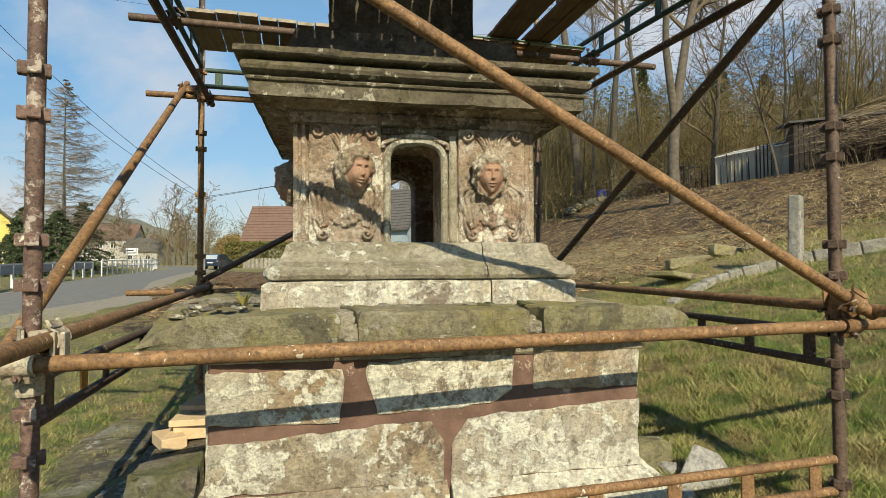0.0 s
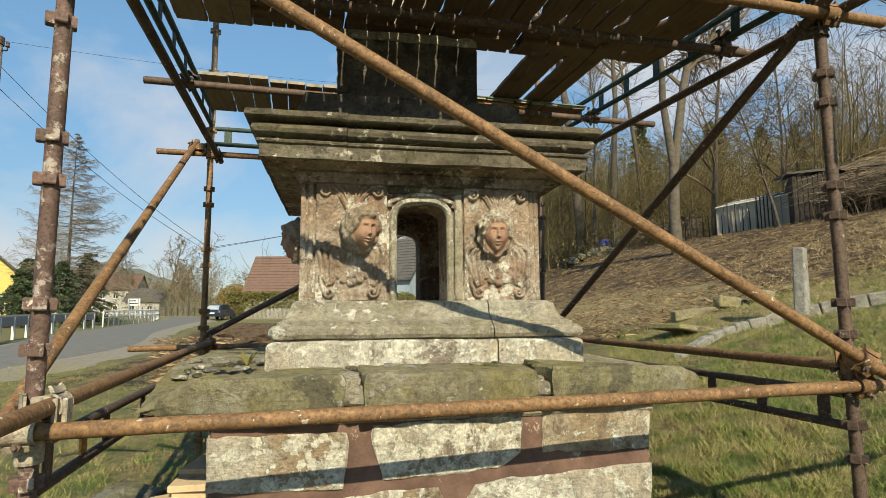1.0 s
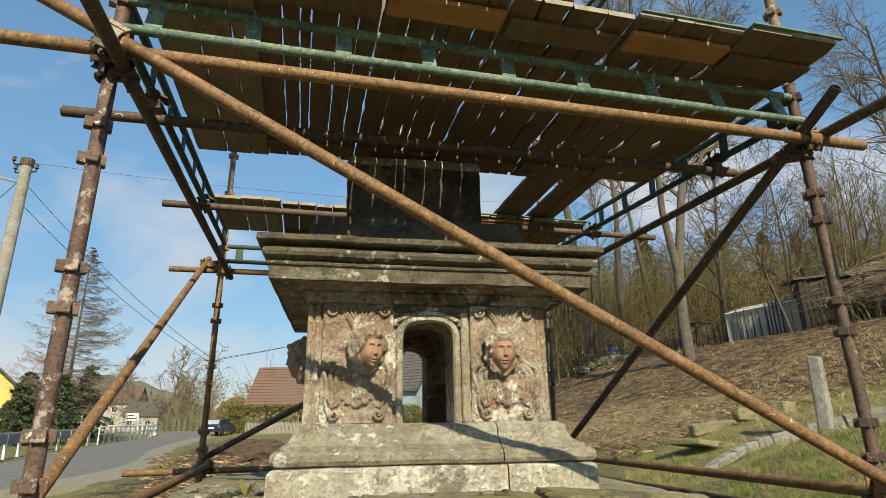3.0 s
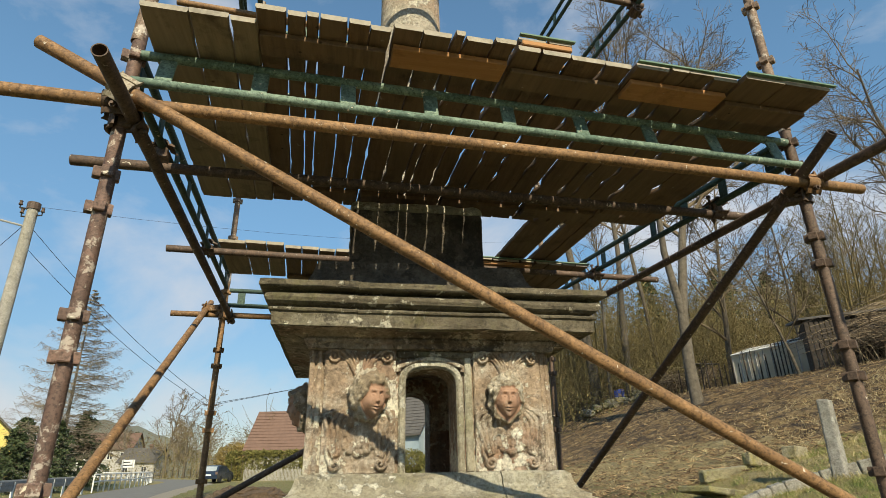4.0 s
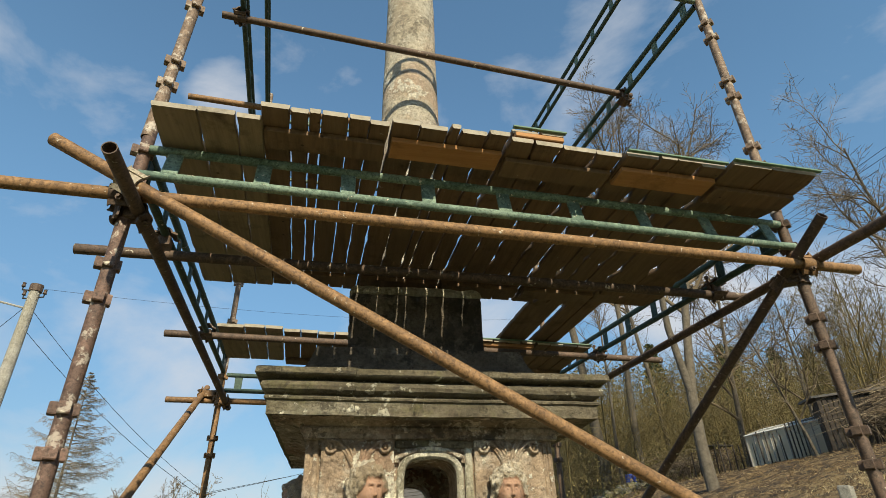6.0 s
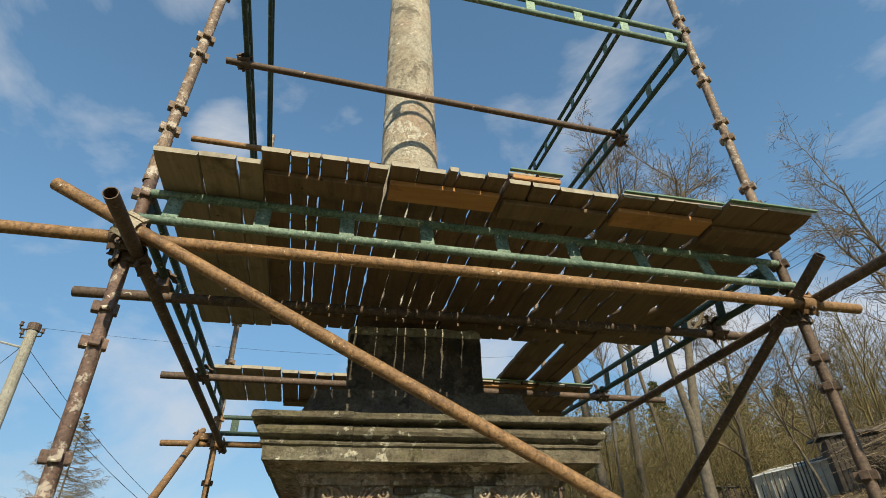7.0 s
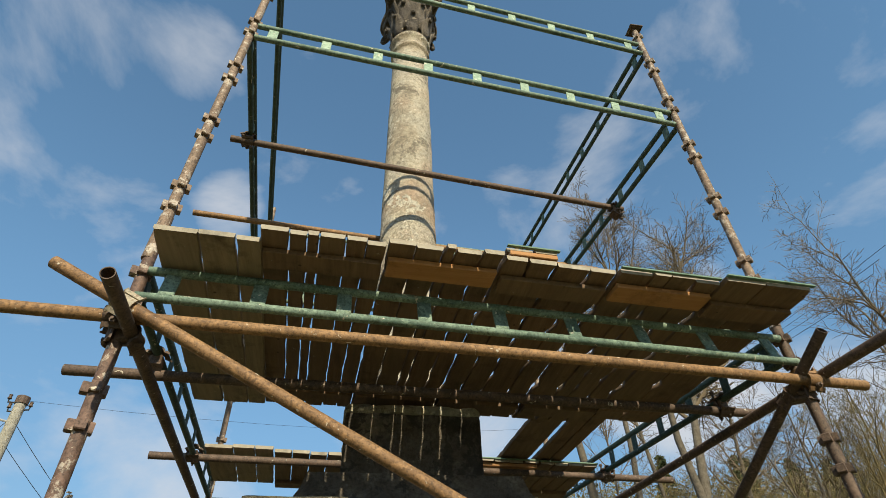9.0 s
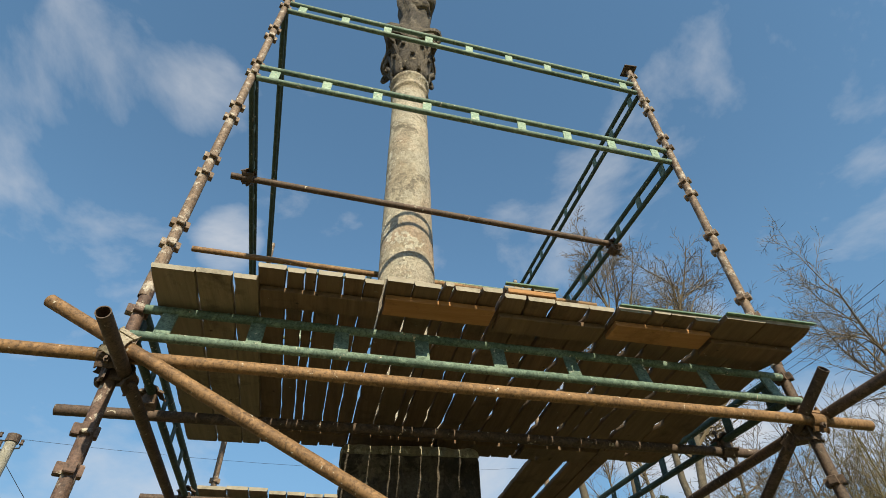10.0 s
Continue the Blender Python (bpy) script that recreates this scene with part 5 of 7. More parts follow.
coupler(sc(0, DEEP, 1.27), zed, sc(0, DEEP + T, 1.272), along, RUST)
coupler(sc(0.0, 3.0, 2.915), zed, sc(-0.145, 3.06, 2.922), sc(-0.15, 3.248, 3.03) - sc(-0.085, -0.033, 1.179), RUST)
for u in (0.0, BAY):
    coupler(sc(u, 0.56, 2.998), back, sc(u, 0.56, 2.94), along, RUST_BROWN)
    coupler(sc(u, 1.98, 3.085), back, sc(u, 1.98, 3.045), along, RUST_BROWN)
coupler(sc(0.045, 0.81, 4.905), back, sc(0.045, 0.805, 4.865), along, RUST_BROWN)
coupler(sc(BAY, 0.925, 4.80), back, sc(BAY, 0.925, 4.865), along, RUST_BROWN)


# ---- deck panels on the scaffold ----
def worn_board(bm, lo, hi, thick, along_v, rnd, wear=0.0048):
    """A board with splintered long edges that gape here and there, and thinned lower arrises."""
    n = 24
    rows = []
    a0, a1, b0, b1 = (lo[1], hi[1], lo[0], hi[0]) if along_v else (lo[0], hi[0], lo[1], hi[1])
    first = [rnd.randrange(6), rnd.randrange(6)]
    for k in range(n + 1):
        t = a0 + (a1 - a0) * k / n
        open_by = [wear * rnd.uniform(0.6, 1.3) if k % 6 == first[i] else rnd.uniform(0.0, 0.0012) for i in (0, 1)]
        l, r = b0 + open_by[0], b1 - open_by[1]
        sec = ((l + 0.004, -thick / 2), (r - 0.004, -thick / 2), (r, -thick * 0.1), (r, thick / 2), (l, thick / 2), (l, -thick * 0.1))
        rows.append([bm.verts.new((p, t, z) if along_v else (t, p, z)) for p, z in sec])
    for p, q in zip(rows, rows[1:]):
        for i in range(6):
            bm.faces.new((p[i], p[(i + 1) % 6], q[(i + 1) % 6], q[i]))
    bm.faces.new(rows[0])
    bm.faces.new(rows[-1])
    bmesh.ops.recalc_face_normals(bm, faces=bm.faces[:])


def deck_panel(u0, u1, v0, v1, z, widths, seed, battens=(0.06, 0.92), batten_mats=(PLANK, PLANK), ends=None, along_v=True, slip=0.012, label="", wood=PLANK):
    """A platform panel: boards side by side on two or three cross battens."""
    rnd = random.Random(seed)
    c = sc((u0 + u1) / 2, (v0 + v1) / 2, z)
    p = thing("deck_panel", label or "weathered wooden scaffold deck panel of nailed boards", "scaffold board", "deck panels", at=c)
    total = sum(widths)
    a, thick = 0.0, 0.022
    span = (u1 - u0) if along_v else (v1 - v0)
    turn = Matrix.Rotation(S_A, 3, "Z")
    for w in widths:
        b = a + w / total * span
        gap = rnd.choice((0.001, 0.0018, 0.0026, 0.0036))
        d0, d1 = rnd.uniform(-slip, slip), rnd.uniform(-slip, slip)
        lift = rnd.uniform(-0.0015, 0.0015)
        if along_v:
            lo, hi = (u0 + a + gap / 2, v0 + d0), (u0 + b - gap / 2, v1 + d1)
        else:
            lo, hi = (u0 + d0, v0 + a + gap / 2), (u1 + d1, v0 + b - gap / 2)
        bm = bmesh.new()
        cx, cy = (lo[0] + hi[0]) / 2, (lo[1] + hi[1]) / 2
        worn_board(bm, (lo[0] - cx, lo[1] - cy), (hi[0] - cx, hi[1] - cy), thick, along_v, rnd, 0.0048 + (0.010 * max(0.0, cx - 0.9) if v0 < 0 else 0.0))
        bmesh.ops.rotate(bm, cent=(0, 0, 0), matrix=turn @ Matrix.Rotation(rnd.uniform(-0.0015, 0.0015), 3, "Z"), verts=bm.verts[:])
        bmesh.ops.translate(bm, vec=sc(cx, cy, z + thick / 2 + lift), verts=bm.verts[:])
        # end faces get the paler wood, with sunlight in its colour
        ends_way = turn @ (Vector((0, 1, 0)) if along_v else Vector((1, 0, 0)))
        for face in bm.faces:
            face.normal_update()
            if abs(face.normal.dot(ends_way)) > 0.9:
                face.material_index = 1
        part("board", bm, wood, p).data.materials.append(PLANK_END)
        a = b
    for k, t in enumerate(battens):
        bm = bmesh.new()
        bw = 0.055
        if along_v:
            cy = v0 + (v1 - v0) * t
            cx = (u0 + u1) / 2
            box(bm, (-(u1 - u0) / 2 + 0.01, -bw, -0.024), (-0.012 + (u1 - u0) / 2, bw, 0.0), 0.003)
        else:
            cx = u0 + (u1 - u0) * t
            cy = (v0 + v1) / 2
            box(bm, (-bw, -(v1 - v0) / 2 + 0.01, -0.024), (bw, (v1 - v0) / 2 - 0.01, 0.0), 0.003)
        bmesh.ops.rotate(bm, cent=(0, 0, 0), matrix=turn, verts=bm.verts[:])
        bmesh.ops.translate(bm, vec=sc(cx, cy, z - 0.0015), verts=bm.verts[:])
        part("batten", bm, batten_mats[k % len(batten_mats)], p)
    if ends:
        bm = bmesh.new()
        box(bm, (-(u1 - u0) / 2, -0.003, 0.002), ((u1 - u0) / 2, 0.014, 0.010), 0.001)
        bmesh.ops.rotate(bm, cent=(0, 0, 0), matrix=turn, verts=bm.verts[:])
        bmesh.ops.translate(bm, vec=sc((u0 + u1) / 2, v0 - slip - 0.004, z + 0.012), verts=bm.verts[:])
        part("edge_strip", bm, ends, p, "green painted edge strip")
    return p


ZD = 3.092 + 0.024
deck_panel(0.065, 0.460, -0.25, 1.19, 3.092, (0.17, 0.14, 0.10), 1, (), label="lighter grey brown wooden deck panel without cross battens", wood=PLANK_GREY)
deck_panel(0.452, 0.940, -0.285, 1.22, ZD, (0.12, 0.08, 0.05, 0.12, 0.09, 0.09), 2, (0.10, 0.90))
deck_panel(0.944, 1.427, -0.30, 1.235, ZD + 0.004, (0.12, 0.12, 0.05, 0.12, 0.10), 3, (0.09, 0.90), (PLANK_ORANGE, PLANK), label="weathered deck panel with a fresh orange batten")
deck_panel(1.430, 1.937, -0.285, 1.22, ZD, (0.11, 0.12, 0.15, 0.12), 4, (0.10, 0.90))
deck_panel(1.942, 2.425, -0.31, 1.19, ZD - 0.010, (0.15, 0.08, 0.12, 0.12), 5, (0.085, 0.90), (PLANK_ORANGE, PLANK), PLANK_GREEN, label="deck panel with orange batten and green painted end")
deck_panel(2.430, 2.880, -0.345, 1.12, ZD - 0.012, (0.20, 0.25), 6, (0.14, 0.85), (PLANK, PLANK), PLANK_GREEN, label="wide-boarded deck panel with green painted end")
# back deck
deck_panel(0.055, 0.50, 1.94, 2.62, 3.105, (0.18, 0.14, 0.12), 11, (), label="short lighter grey brown deck panel", wood=PLANK_GREY)
deck_panel(0.505, 0.985, 1.98, 2.66, 3.105, (0.12, 0.12, 0.12, 0.12), 12, (0.9,))
deck_panel(0.99, 1.45, 2.66, 3.10, 3.105, (0.12, 0.12, 0.12, 0.12), 13, (0.9,))
deck_panel(1.46, 1.93, 2.66, 3.10, 3.105, (0.12, 0.12, 0.12), 14, (0.9,))
deck_panel(1.94, 2.40, 1.94, 2.66, 3.105, (0.12, 0.12, 0.12, 0.12), 15, (0.10, 0.9), (PLANK_ORANGE, PLANK), PLANK_GREEN)
deck_panel(2.41, 2.87, 1.945, 2.66, 3.105, (0.12, 0.12, 0.12, 0.12), 16, (0.9,), (PLANK,), PLANK_GREEN)
# long boards that bridge front and back deck
deck_panel(2.10, 2.33, 1.02, 2.10, 3.118 + 0.026, (0.23,), 21, (), label="long weathered board bridging two decks")
deck_panel(2.37, 2.60, 1.00, 2.12, 3.118 + 0.026, (0.12, 0.11), 22, (), label="long weathered boards bridging two decks")
deck_panel(1.445, 1.68, -0.285, 0.30, ZD + 0.030 + 0.024, (0.12, 0.115), 23, (0.08, 0.9), (PLANK_ORANGE, PLANK), PLANK_GREEN, label="short loose boards lying on the deck")

# ---- stones, timber and posts round the monument ----
def loose_stone(at, size, seed, material, label, turn=0.0):
    bm = bmesh.new()
    rock(bm, at, size, seed, turn)
    return tagged(part("stone", bm, material), label, "stone", "loose stones")


def slab_stone(outline, z0, z1, material, label, seed, tilt=(0, 0)):
    bm = bmesh.new()
    prism(bm, fine_outline(outline, 0.045), z0, z1, 0.018)
    bmesh.ops.recalc_face_normals(bm, faces=bm.faces[:])
    bmesh.ops.triangulate(bm, faces=[f for f in bm.faces if len(f.verts) > 4])
    cx, cy = sum(p[0] for p in outline) / len(outline), sum(p[1] for p in outline) / len(outline)
    for v in bm.verts:
        v.co.z += (v.co.x - cx) * tilt[0] + (v.co.y - cy) * tilt[1]
    roughen(bm, 0.028, 4, seed)
    roughen(bm, 0.012, 14, seed)
    return tagged(part("step_stone", bm, material, smooth=False), label, "stone")


slab_stone([(-1.42, 2.35), (-1.02, 2.30), (-0.98, 3.9), (-1.30, 4.2), (-1.48, 3.4)], 0.24, 0.44, STEP_STONE, "long mossy step stone sunk in the grass", 1, (0.02, 0.02))
slab_stone([(-0.98, 2.28), (-0.62, 2.26), (-0.60, 3.7), (-0.97, 3.75)], 0.22, 0.47, STEP_STONE, "dark mossy step stone beside the pedestal", 2)
slab_stone([(-0.70, 2.27), (-0.44, 2.24), (-0.44, 3.02), (-0.68, 3.05)], 0.42, 0.715, STEP_STONE, "grey lichened stone block beside the pedestal", 3, (0.05, 0.03))
slab_stone([(-0.64, 2.05), (-0.46, 2.03), (-0.46, 2.22), (-0.60, 2.22)], 0.30, 0.50, STEP_STONE, "small dark stone block at the pedestal's foot", 4)
slab_stone([(-1.95, 2.1), (-1.5, 2.0), (-1.46, 2.9), (-1.75, 3.1)], 0.20, 0.41, STEP_STONE, "flat mossy stone sunk in the grass", 5)
loose_stone((1.60, 2.62, 0.50), (0.17, 0.13, 0.13), 2, LEDGE_STONE, "brown broken stone at the pedestal's foot", 0.4)
bm = bmesh.new()
for p in ((-0.13, -0.07, -0.12), (0.06, -0.12, -0.14), (0.14, 0.02, -0.12), (0.0, 0.10, -0.12), (-0.12, -0.02, -0.02), (-0.02, 0.03, 0.085), (0.045, -0.02, 0.06), (0.115, -0.01, -0.03), (0.08, 0.05, 0.0)):
    bm.verts.new((1.775 + 1.35 * p[0], 2.40 + 1.3 * p[1], 0.51 + 1.35 * p[2]))
hull = bmesh.ops.convex_hull(bm, input=bm.verts[:])
bmesh.ops.recalc_face_normals(bm, faces=bm.faces[:])
bmesh.ops.bevel(bm, geom=bm.edges[:], offset=0.006, segments=1, affect="EDGES")
tagged(part("stone", bm, MARBLE), "angular broken piece of white stone in the grass", "stone", "loose stones")
loose_stone((1.55, 2.38, 0.44), (0.10, 0.08, 0.06), 6, MARBLE, "small white stone chip", 0.2)
loose_stone((1.60, 2.30, 0.43), (0.07, 0.06, 0.05), 12, MARBLE, "small broken piece of white stone", 0.7)
loose_stone((1.66, 2.52, 0.47), (0.09, 0.06, 0.06), 14, MARBLE, "small broken piece of white stone", 1.9)
loose_stone((1.50, 2.30, 0.45), (0.06, 0.05, 0.05), 16, PLINTH_STONE, "small pale stone at the pedestal's foot", 2.4)
loose_stone((1.72, 2.75, 0.50), (0.12, 0.09, 0.07), 8, PLINTH_STONE, "grey broken stone in the grass", 1.2)
loose_stone((1.46, 2.52, 0.47), (0.09, 0.08, 0.08), 10, LEDGE_STONE, "small brown stone at the pedestal's foot", 0.1)

timber = thing("timber_stack", "new pale timber offcuts stacked beside the pedestal", "timber", at=(-0.53, 2.77, 0.735))
for k, (x, y, z, lx, ly, lz, t) in enumerate(((-0.535, 2.79, 0.762, 0.10, 0.17, 0.030, 0.12), (-0.53, 2.78, 0.806, 0.10, 0.18, 0.014, 0.0), (-0.625, 2.60, 0.742, 0.05, 0.085, 0.026, 0.5), (-0.54, 2.90, 0.831, 0.075, 0.13, 0.011, -0.15))):
    bm = bmesh.new()
    box(bm, (-lx, -ly, -lz), (lx, ly, lz), 0.003)
    bmesh.ops.rotate(bm, cent=(0, 0, 0), matrix=Matrix.Rotation(t, 3, "Z"), verts=bm.verts[:])
    bmesh.ops.translate(bm, vec=(x, y, z), verts=bm.verts[:])
    part("offcut", bm, PLANK_PALE, timber)


def concrete_post(at, height, w, lean):
    bm = bmesh.new()
    w *= 0.5
    box(bm, (-w, -w, -0.3), (w, w, height), 0.02, None, 2)
    for v in bm.verts:
        if v.co.z > height - 0.05:
            v.co.x *= 0.9
            v.co.y *= 0.9
    bmesh.ops.rotate(bm, cent=(0, 0, 0), matrix=Matrix.Rotation(0.5, 3, "Z") @ Matrix.Rotation(lean, 3, "X"), verts=bm.verts[:])
    roughen(bm, 0.006, 7, 2)
    bmesh.ops.translate(bm, vec=at, verts=bm.verts[:])
    return tagged(part("concrete_post", bm, CONCRETE), "weathered grey concrete fence post standing on the slope", "post")


concrete_post(spot(4.22, 6.75, 0.0), 0.84, 0.15, 0.02)

# low concrete edging up the slope, block by block
EDGE = [(2.55, 6.35), (3.0, 6.75), (3.5, 6.95), (4.05, 6.85), (4.6, 6.6), (5.3, 6.2), (6.2, 5.75), (7.4, 5.3)]
edging = thing("kerb", "low weathered concrete edging along the grass", "kerb", kind="structure", at=spot(4, 6.7))
EDGE_LINE = smooth_line(EDGE, 3)
for k, (a, b) in enumerate(zip(EDGE_LINE, EDGE_LINE[1:])):
    pa, pb = spot(a.x, a.y, 0.02), spot(b.x, b.y, 0.02)
    c, way = (pa + pb) / 2, pb - pa
    bm = bmesh.new()
    tall = 0.03 + 0.09 * min(1, k / 12)
    box(bm, (-way.length / 2 + 0.006, -0.055, -0.25), (way.length / 2 - 0.006, 0.055, tall), 0.014)
    bmesh.ops.rotate(bm, cent=(0, 0, 0), matrix=way.to_track_quat("X", "Z").to_matrix(), verts=bm.verts[:])
    roughen(bm, 0.012, 5, k)
    bmesh.ops.translate(bm, vec=c, verts=bm.verts[:])
    part("kerb_stone", bm, CONCRETE, edging)


def broken_slab(r, f, size, turn, tip, label):
    bm = bmesh.new()
    box(bm, tuple(-s / 2 for s in size), tuple(s / 2 for s in size), 0.015)
    roughen(bm, 0.012, 6, r)
    bmesh.ops.rotate(bm, cent=(0, 0, 0), matrix=Matrix.Rotation(turn, 3, "Z") @ Matrix.Rotation(tip, 3, "Y"), verts=bm.verts[:])
    bmesh.ops.translate(bm, vec=spot(r, f, 0.06), verts=bm.verts[:])
    return tagged(part("concrete_slab", bm, LEDGE_STONE), label, "slab", "broken slabs")


broken_slab(3.75, 8.6, (0.75, 0.14, 0.16), 0.05, -0.08, "broken concrete beam lying in dry grass")
broken_slab(4.35, 8.7, (0.55, 0.16, 0.16), 0.15, 0.1, "broken concrete beam lying in dry grass")
broken_slab(4.75, 8.5, (0.35, 0.2, 0.16), 0.4, 0.05, "broken concrete beam lying in dry grass")
broken_slab(3.2, 7.7, (0.75, 0.5, 0.08), 0.3, 0.12, "tilted flat slab sunk in dry grass")


# ---- loose cover of the ground: blades, stalks, sticks ----
def scatter(name, count, zone, size, material, label, seed, lean=0.6, width=0.05, sticks=False):
    """Many single leaves of grass, or sticks, over a stretch of ground, as one mesh."""
    rnd = np.random.RandomState(seed)
    verts, faces = [], []
    made = 0
    while made < count:
        r, f = zone(rnd)
        x, y = place(r, f)
        if -0.55 < x < 1.5 and 2.15 < y < 4.2:
            continue
        z = ground_height(x, y) + noise.noise(Vector((x * 0.9, y * 0.9, 0))) * 0.05 + noise.noise(Vector((x * 3.1, y * 3.1, 2))) * 0.04
        if noise.noise(Vector((x * 1.4, y * 1.4, 5))) < rnd.uniform(-0.6, 0.35):
            if rnd.rand() < 0.6:
                continue
        h = rnd.uniform(*size) * (0.55 + 0.9 * max(0.0, 0.5 + 1.3 * noise.noise(Vector((x * 5.5, y * 5.5, 3)))))
        a, b = rnd.uniform(0, 6.283), rnd.uniform(0, 6.283)
        w = width * h
        n = len(verts)
        dx, dy = math.cos(a) * w, math.sin(a) * w
        tip = rnd.uniform(0.2 if lean < 0.9 else 0.65, 1.0) * lean * h
        tx, ty = x + math.cos(b) * tip, y + math.sin(b) * tip
        up = math.sqrt(max(0.0, h * h - tip * tip)) if not sticks else rnd.uniform(0.0, 0.35) * h
        if sticks:
            tx, ty = x + math.cos(b) * h, y + math.sin(b) * h
            dx, dy = -math.sin(b) * w, math.cos(b) * w
            verts += [(x - dx, y - dy, z + 0.012), (x + dx, y + dy, z + 0.012), (tx, ty, z + up + 0.02), (x, y, z + 0.012 + 2 * w)]
            faces += [(n, n + 1, n + 2), (n + 1, n + 3, n + 2), (n + 3, n, n + 2)]
        else:
            mx, my = (x * 0.55 + tx * 0.45), (y * 0.55 + ty * 0.45)
            verts += [(x - dx, y - dy, z - 0.01), (x + dx, y + dy, z - 0.01), (mx + dx * 0.7, my + dy * 0.7, z + up * 0.62), (mx - dx * 0.7, my - dy * 0.7, z + up * 0.62), (tx, ty, z + up)]
            faces += [(n, n + 1, n + 2, n + 3), (n + 3, n + 2, n + 4)]
        made += 1
    ob = from_lists(name, verts, faces, material)
    return tagged(ob, label, "grass" if not sticks else "litter", kind="stuff")


def zone_right(rnd):
    f = 2.2 + 6.5 * rnd.rand() ** 1.3
    return rnd.uniform(0.25, 0.95) * f + 0.2, f


def zone_left(rnd):
    f = 2.6 + 9.5 * rnd.rand() ** 1.5
    return -rnd.uniform(0.25, 0.95) * f, f


def zone_straw(rnd):
    f = rnd.uniform(6.6, 14.0)
    return rnd.uniform(0.25, 0.95) ** 0.5 * f, f


def zone_slope(rnd):
    f = 8.5 + 20 * rnd.rand() ** 1.2
    return rnd.uniform(0.12, 0.85) * f, f


def zone_bank(rnd):
    f = rnd.uniform(6, 22)
    return rnd.uniform(-0.52, -0.18) * f, f


scatter("grass_right", 130000, zone_right, (0.03, 0.085), GRASS_BLADE, "short matted spring grass on the slope", 1, 0.992, 0.024)
scatter("grass_left", 60000, zone_left, (0.02, 0.065), GRASS_BLADE, "matted green and dry grass by the road", 2, 0.985, 0.028)
scatter("dry_grass", 15000, zone_straw, (0.03, 0.11), STRAW, "dry flattened straw-coloured grass", 3, 0.97, 0.03)
scatter("leaf_litter", 46000, zone_slope, (0.03, 0.13), LITTER, "fallen sticks and brown leaves on the slope", 4, 0.9, 0.05, True)
scatter("soil_litter", 5000, zone_bank, (0.05, 0.22), LITTER, "sticks and clods on the bare bank", 5, 0.9, 0.07, True)
scatter("slope_straw", 7000, zone_slope, (0.04, 0.14), STRAW, "dry stalks strewn over the slope", 6, 0.98, 0.035)

# ---- trees ----
def branch(v, f, rnd, p, way, length, radius, level, spec, sides):
    """One limb of a bare tree, bending as it goes, with its own side limbs."""
    n = spec["seg"][level]
    pts, rad = [p.copy()], [radius]
    d = way.copy()
    for i in range(n):
        d = (d + Vector((rnd.gauss(0, 1), rnd.gauss(0, 1), rnd.gauss(0, 1))) * spec["bend"] * (0.45 if level == 0 else 1.0) + Vector((0, 0, spec["rise"][level]))).normalized()
        p = p + d * (length / n)
        pts.append(p.copy())
        rad.append(max(spec["thin"], radius * (1 - (1 - spec["taper"]) * (i + 1) / n)))
    sweep(v, f, pts, rad, sides[level], False)
    if level + 1 >= len(spec["seg"]):
        return
    count = spec["kids"][level]
    for k in range(count):
        t = spec["from"][level] + (1 - spec["from"][level]) * (k + rnd.random()) / count
        i = min(int(t * n), n - 1)
        q = pts[i].lerp(pts[i + 1], t * n - i)
        axis = (pts[i + 1] - pts[i]).normalized()
        side = Vector((rnd.gauss(0, 1), rnd.gauss(0, 1), rnd.gauss(0, 0.5)))
        side = (side - axis * side.dot(axis)).normalized()
        ang = radians(rnd.uniform(*spec["angle"]))
        branch(v, f, rnd, q, axis * math.cos(ang) + side * math.sin(ang), length * spec["shrink"][level] * rnd.uniform(0.6, 1.1) * (1.15 - 0.5 * t),
               max(spec["thin"], rad[i] * 0.55), level + 1, spec, sides)


TALL = dict(seg=(9, 5, 4, 3), kids=(15, 9, 8), rise=(0.02, 0.10, 0.06, 0.04), bend=0.10, taper=0.25, thin=0.0075, angle=(28, 62), shrink=(0.34, 0.45, 0.42))
TALL["from"] = (0.50, 0.2, 0.15)
YOUNG = dict(seg=(6, 5, 4, 3), kids=(13, 9, 8), rise=(0.02, 0.08, 0.05, 0.02), bend=0.13, taper=0.2, thin=0.007, angle=(30, 65), shrink=(0.5, 0.5, 0.45))
YOUNG["from"] = (0.22, 0.15, 0.1)
WOOD = dict(seg=(5, 3, 2), kids=(16, 7), rise=(0.02, 0.08, 0.04), bend=0.10, taper=0.2, thin=0.009, angle=(25, 60), shrink=(0.36, 0.42))
WOOD["from"] = (0.28, 0.15)


def bare_tree(at, height, radius, seed, spec=TALL, lean=(0, 0), label="tall bare deciduous tree with grey bark", stems=1):
    rnd = random.Random(seed)
    t = thing("tree", label, "tree", at=at)
    all_v, all_f = [], []
    for s in range(stems):
        trunk_v, trunk_f = [], []
        way = Vector((lean[0] - 0.14 * s, lean[1], 1)).normalized()
        v, f = [], []
        start = Vector(at) + Vector((0, 0, -0.3)) if s == 0 else fork
        branch(v, f, rnd, start, way, height * (1 - 0.28 * s), radius * (1 - 0.3 * s), 0, spec, (9, 6, 4, 3))
        fork = sum((Vector(q) for q in v[18:27]), Vector()) / 9
        n = (spec["seg"][0] + 1) * 9
        trunk_v = v[:n]
        k = spec["seg"][0] * 9
        from_lists("trunk", trunk_v, f[:k], BARK, t, smooth=True)
        base = len(all_v)
        all_v += v[n:]
        all_f += [tuple(i - n + base for i in face) for face in f[k:]]
    tagged(from_lists("crown", all_v, all_f, TWIG, t), kind="stuff")
    return t


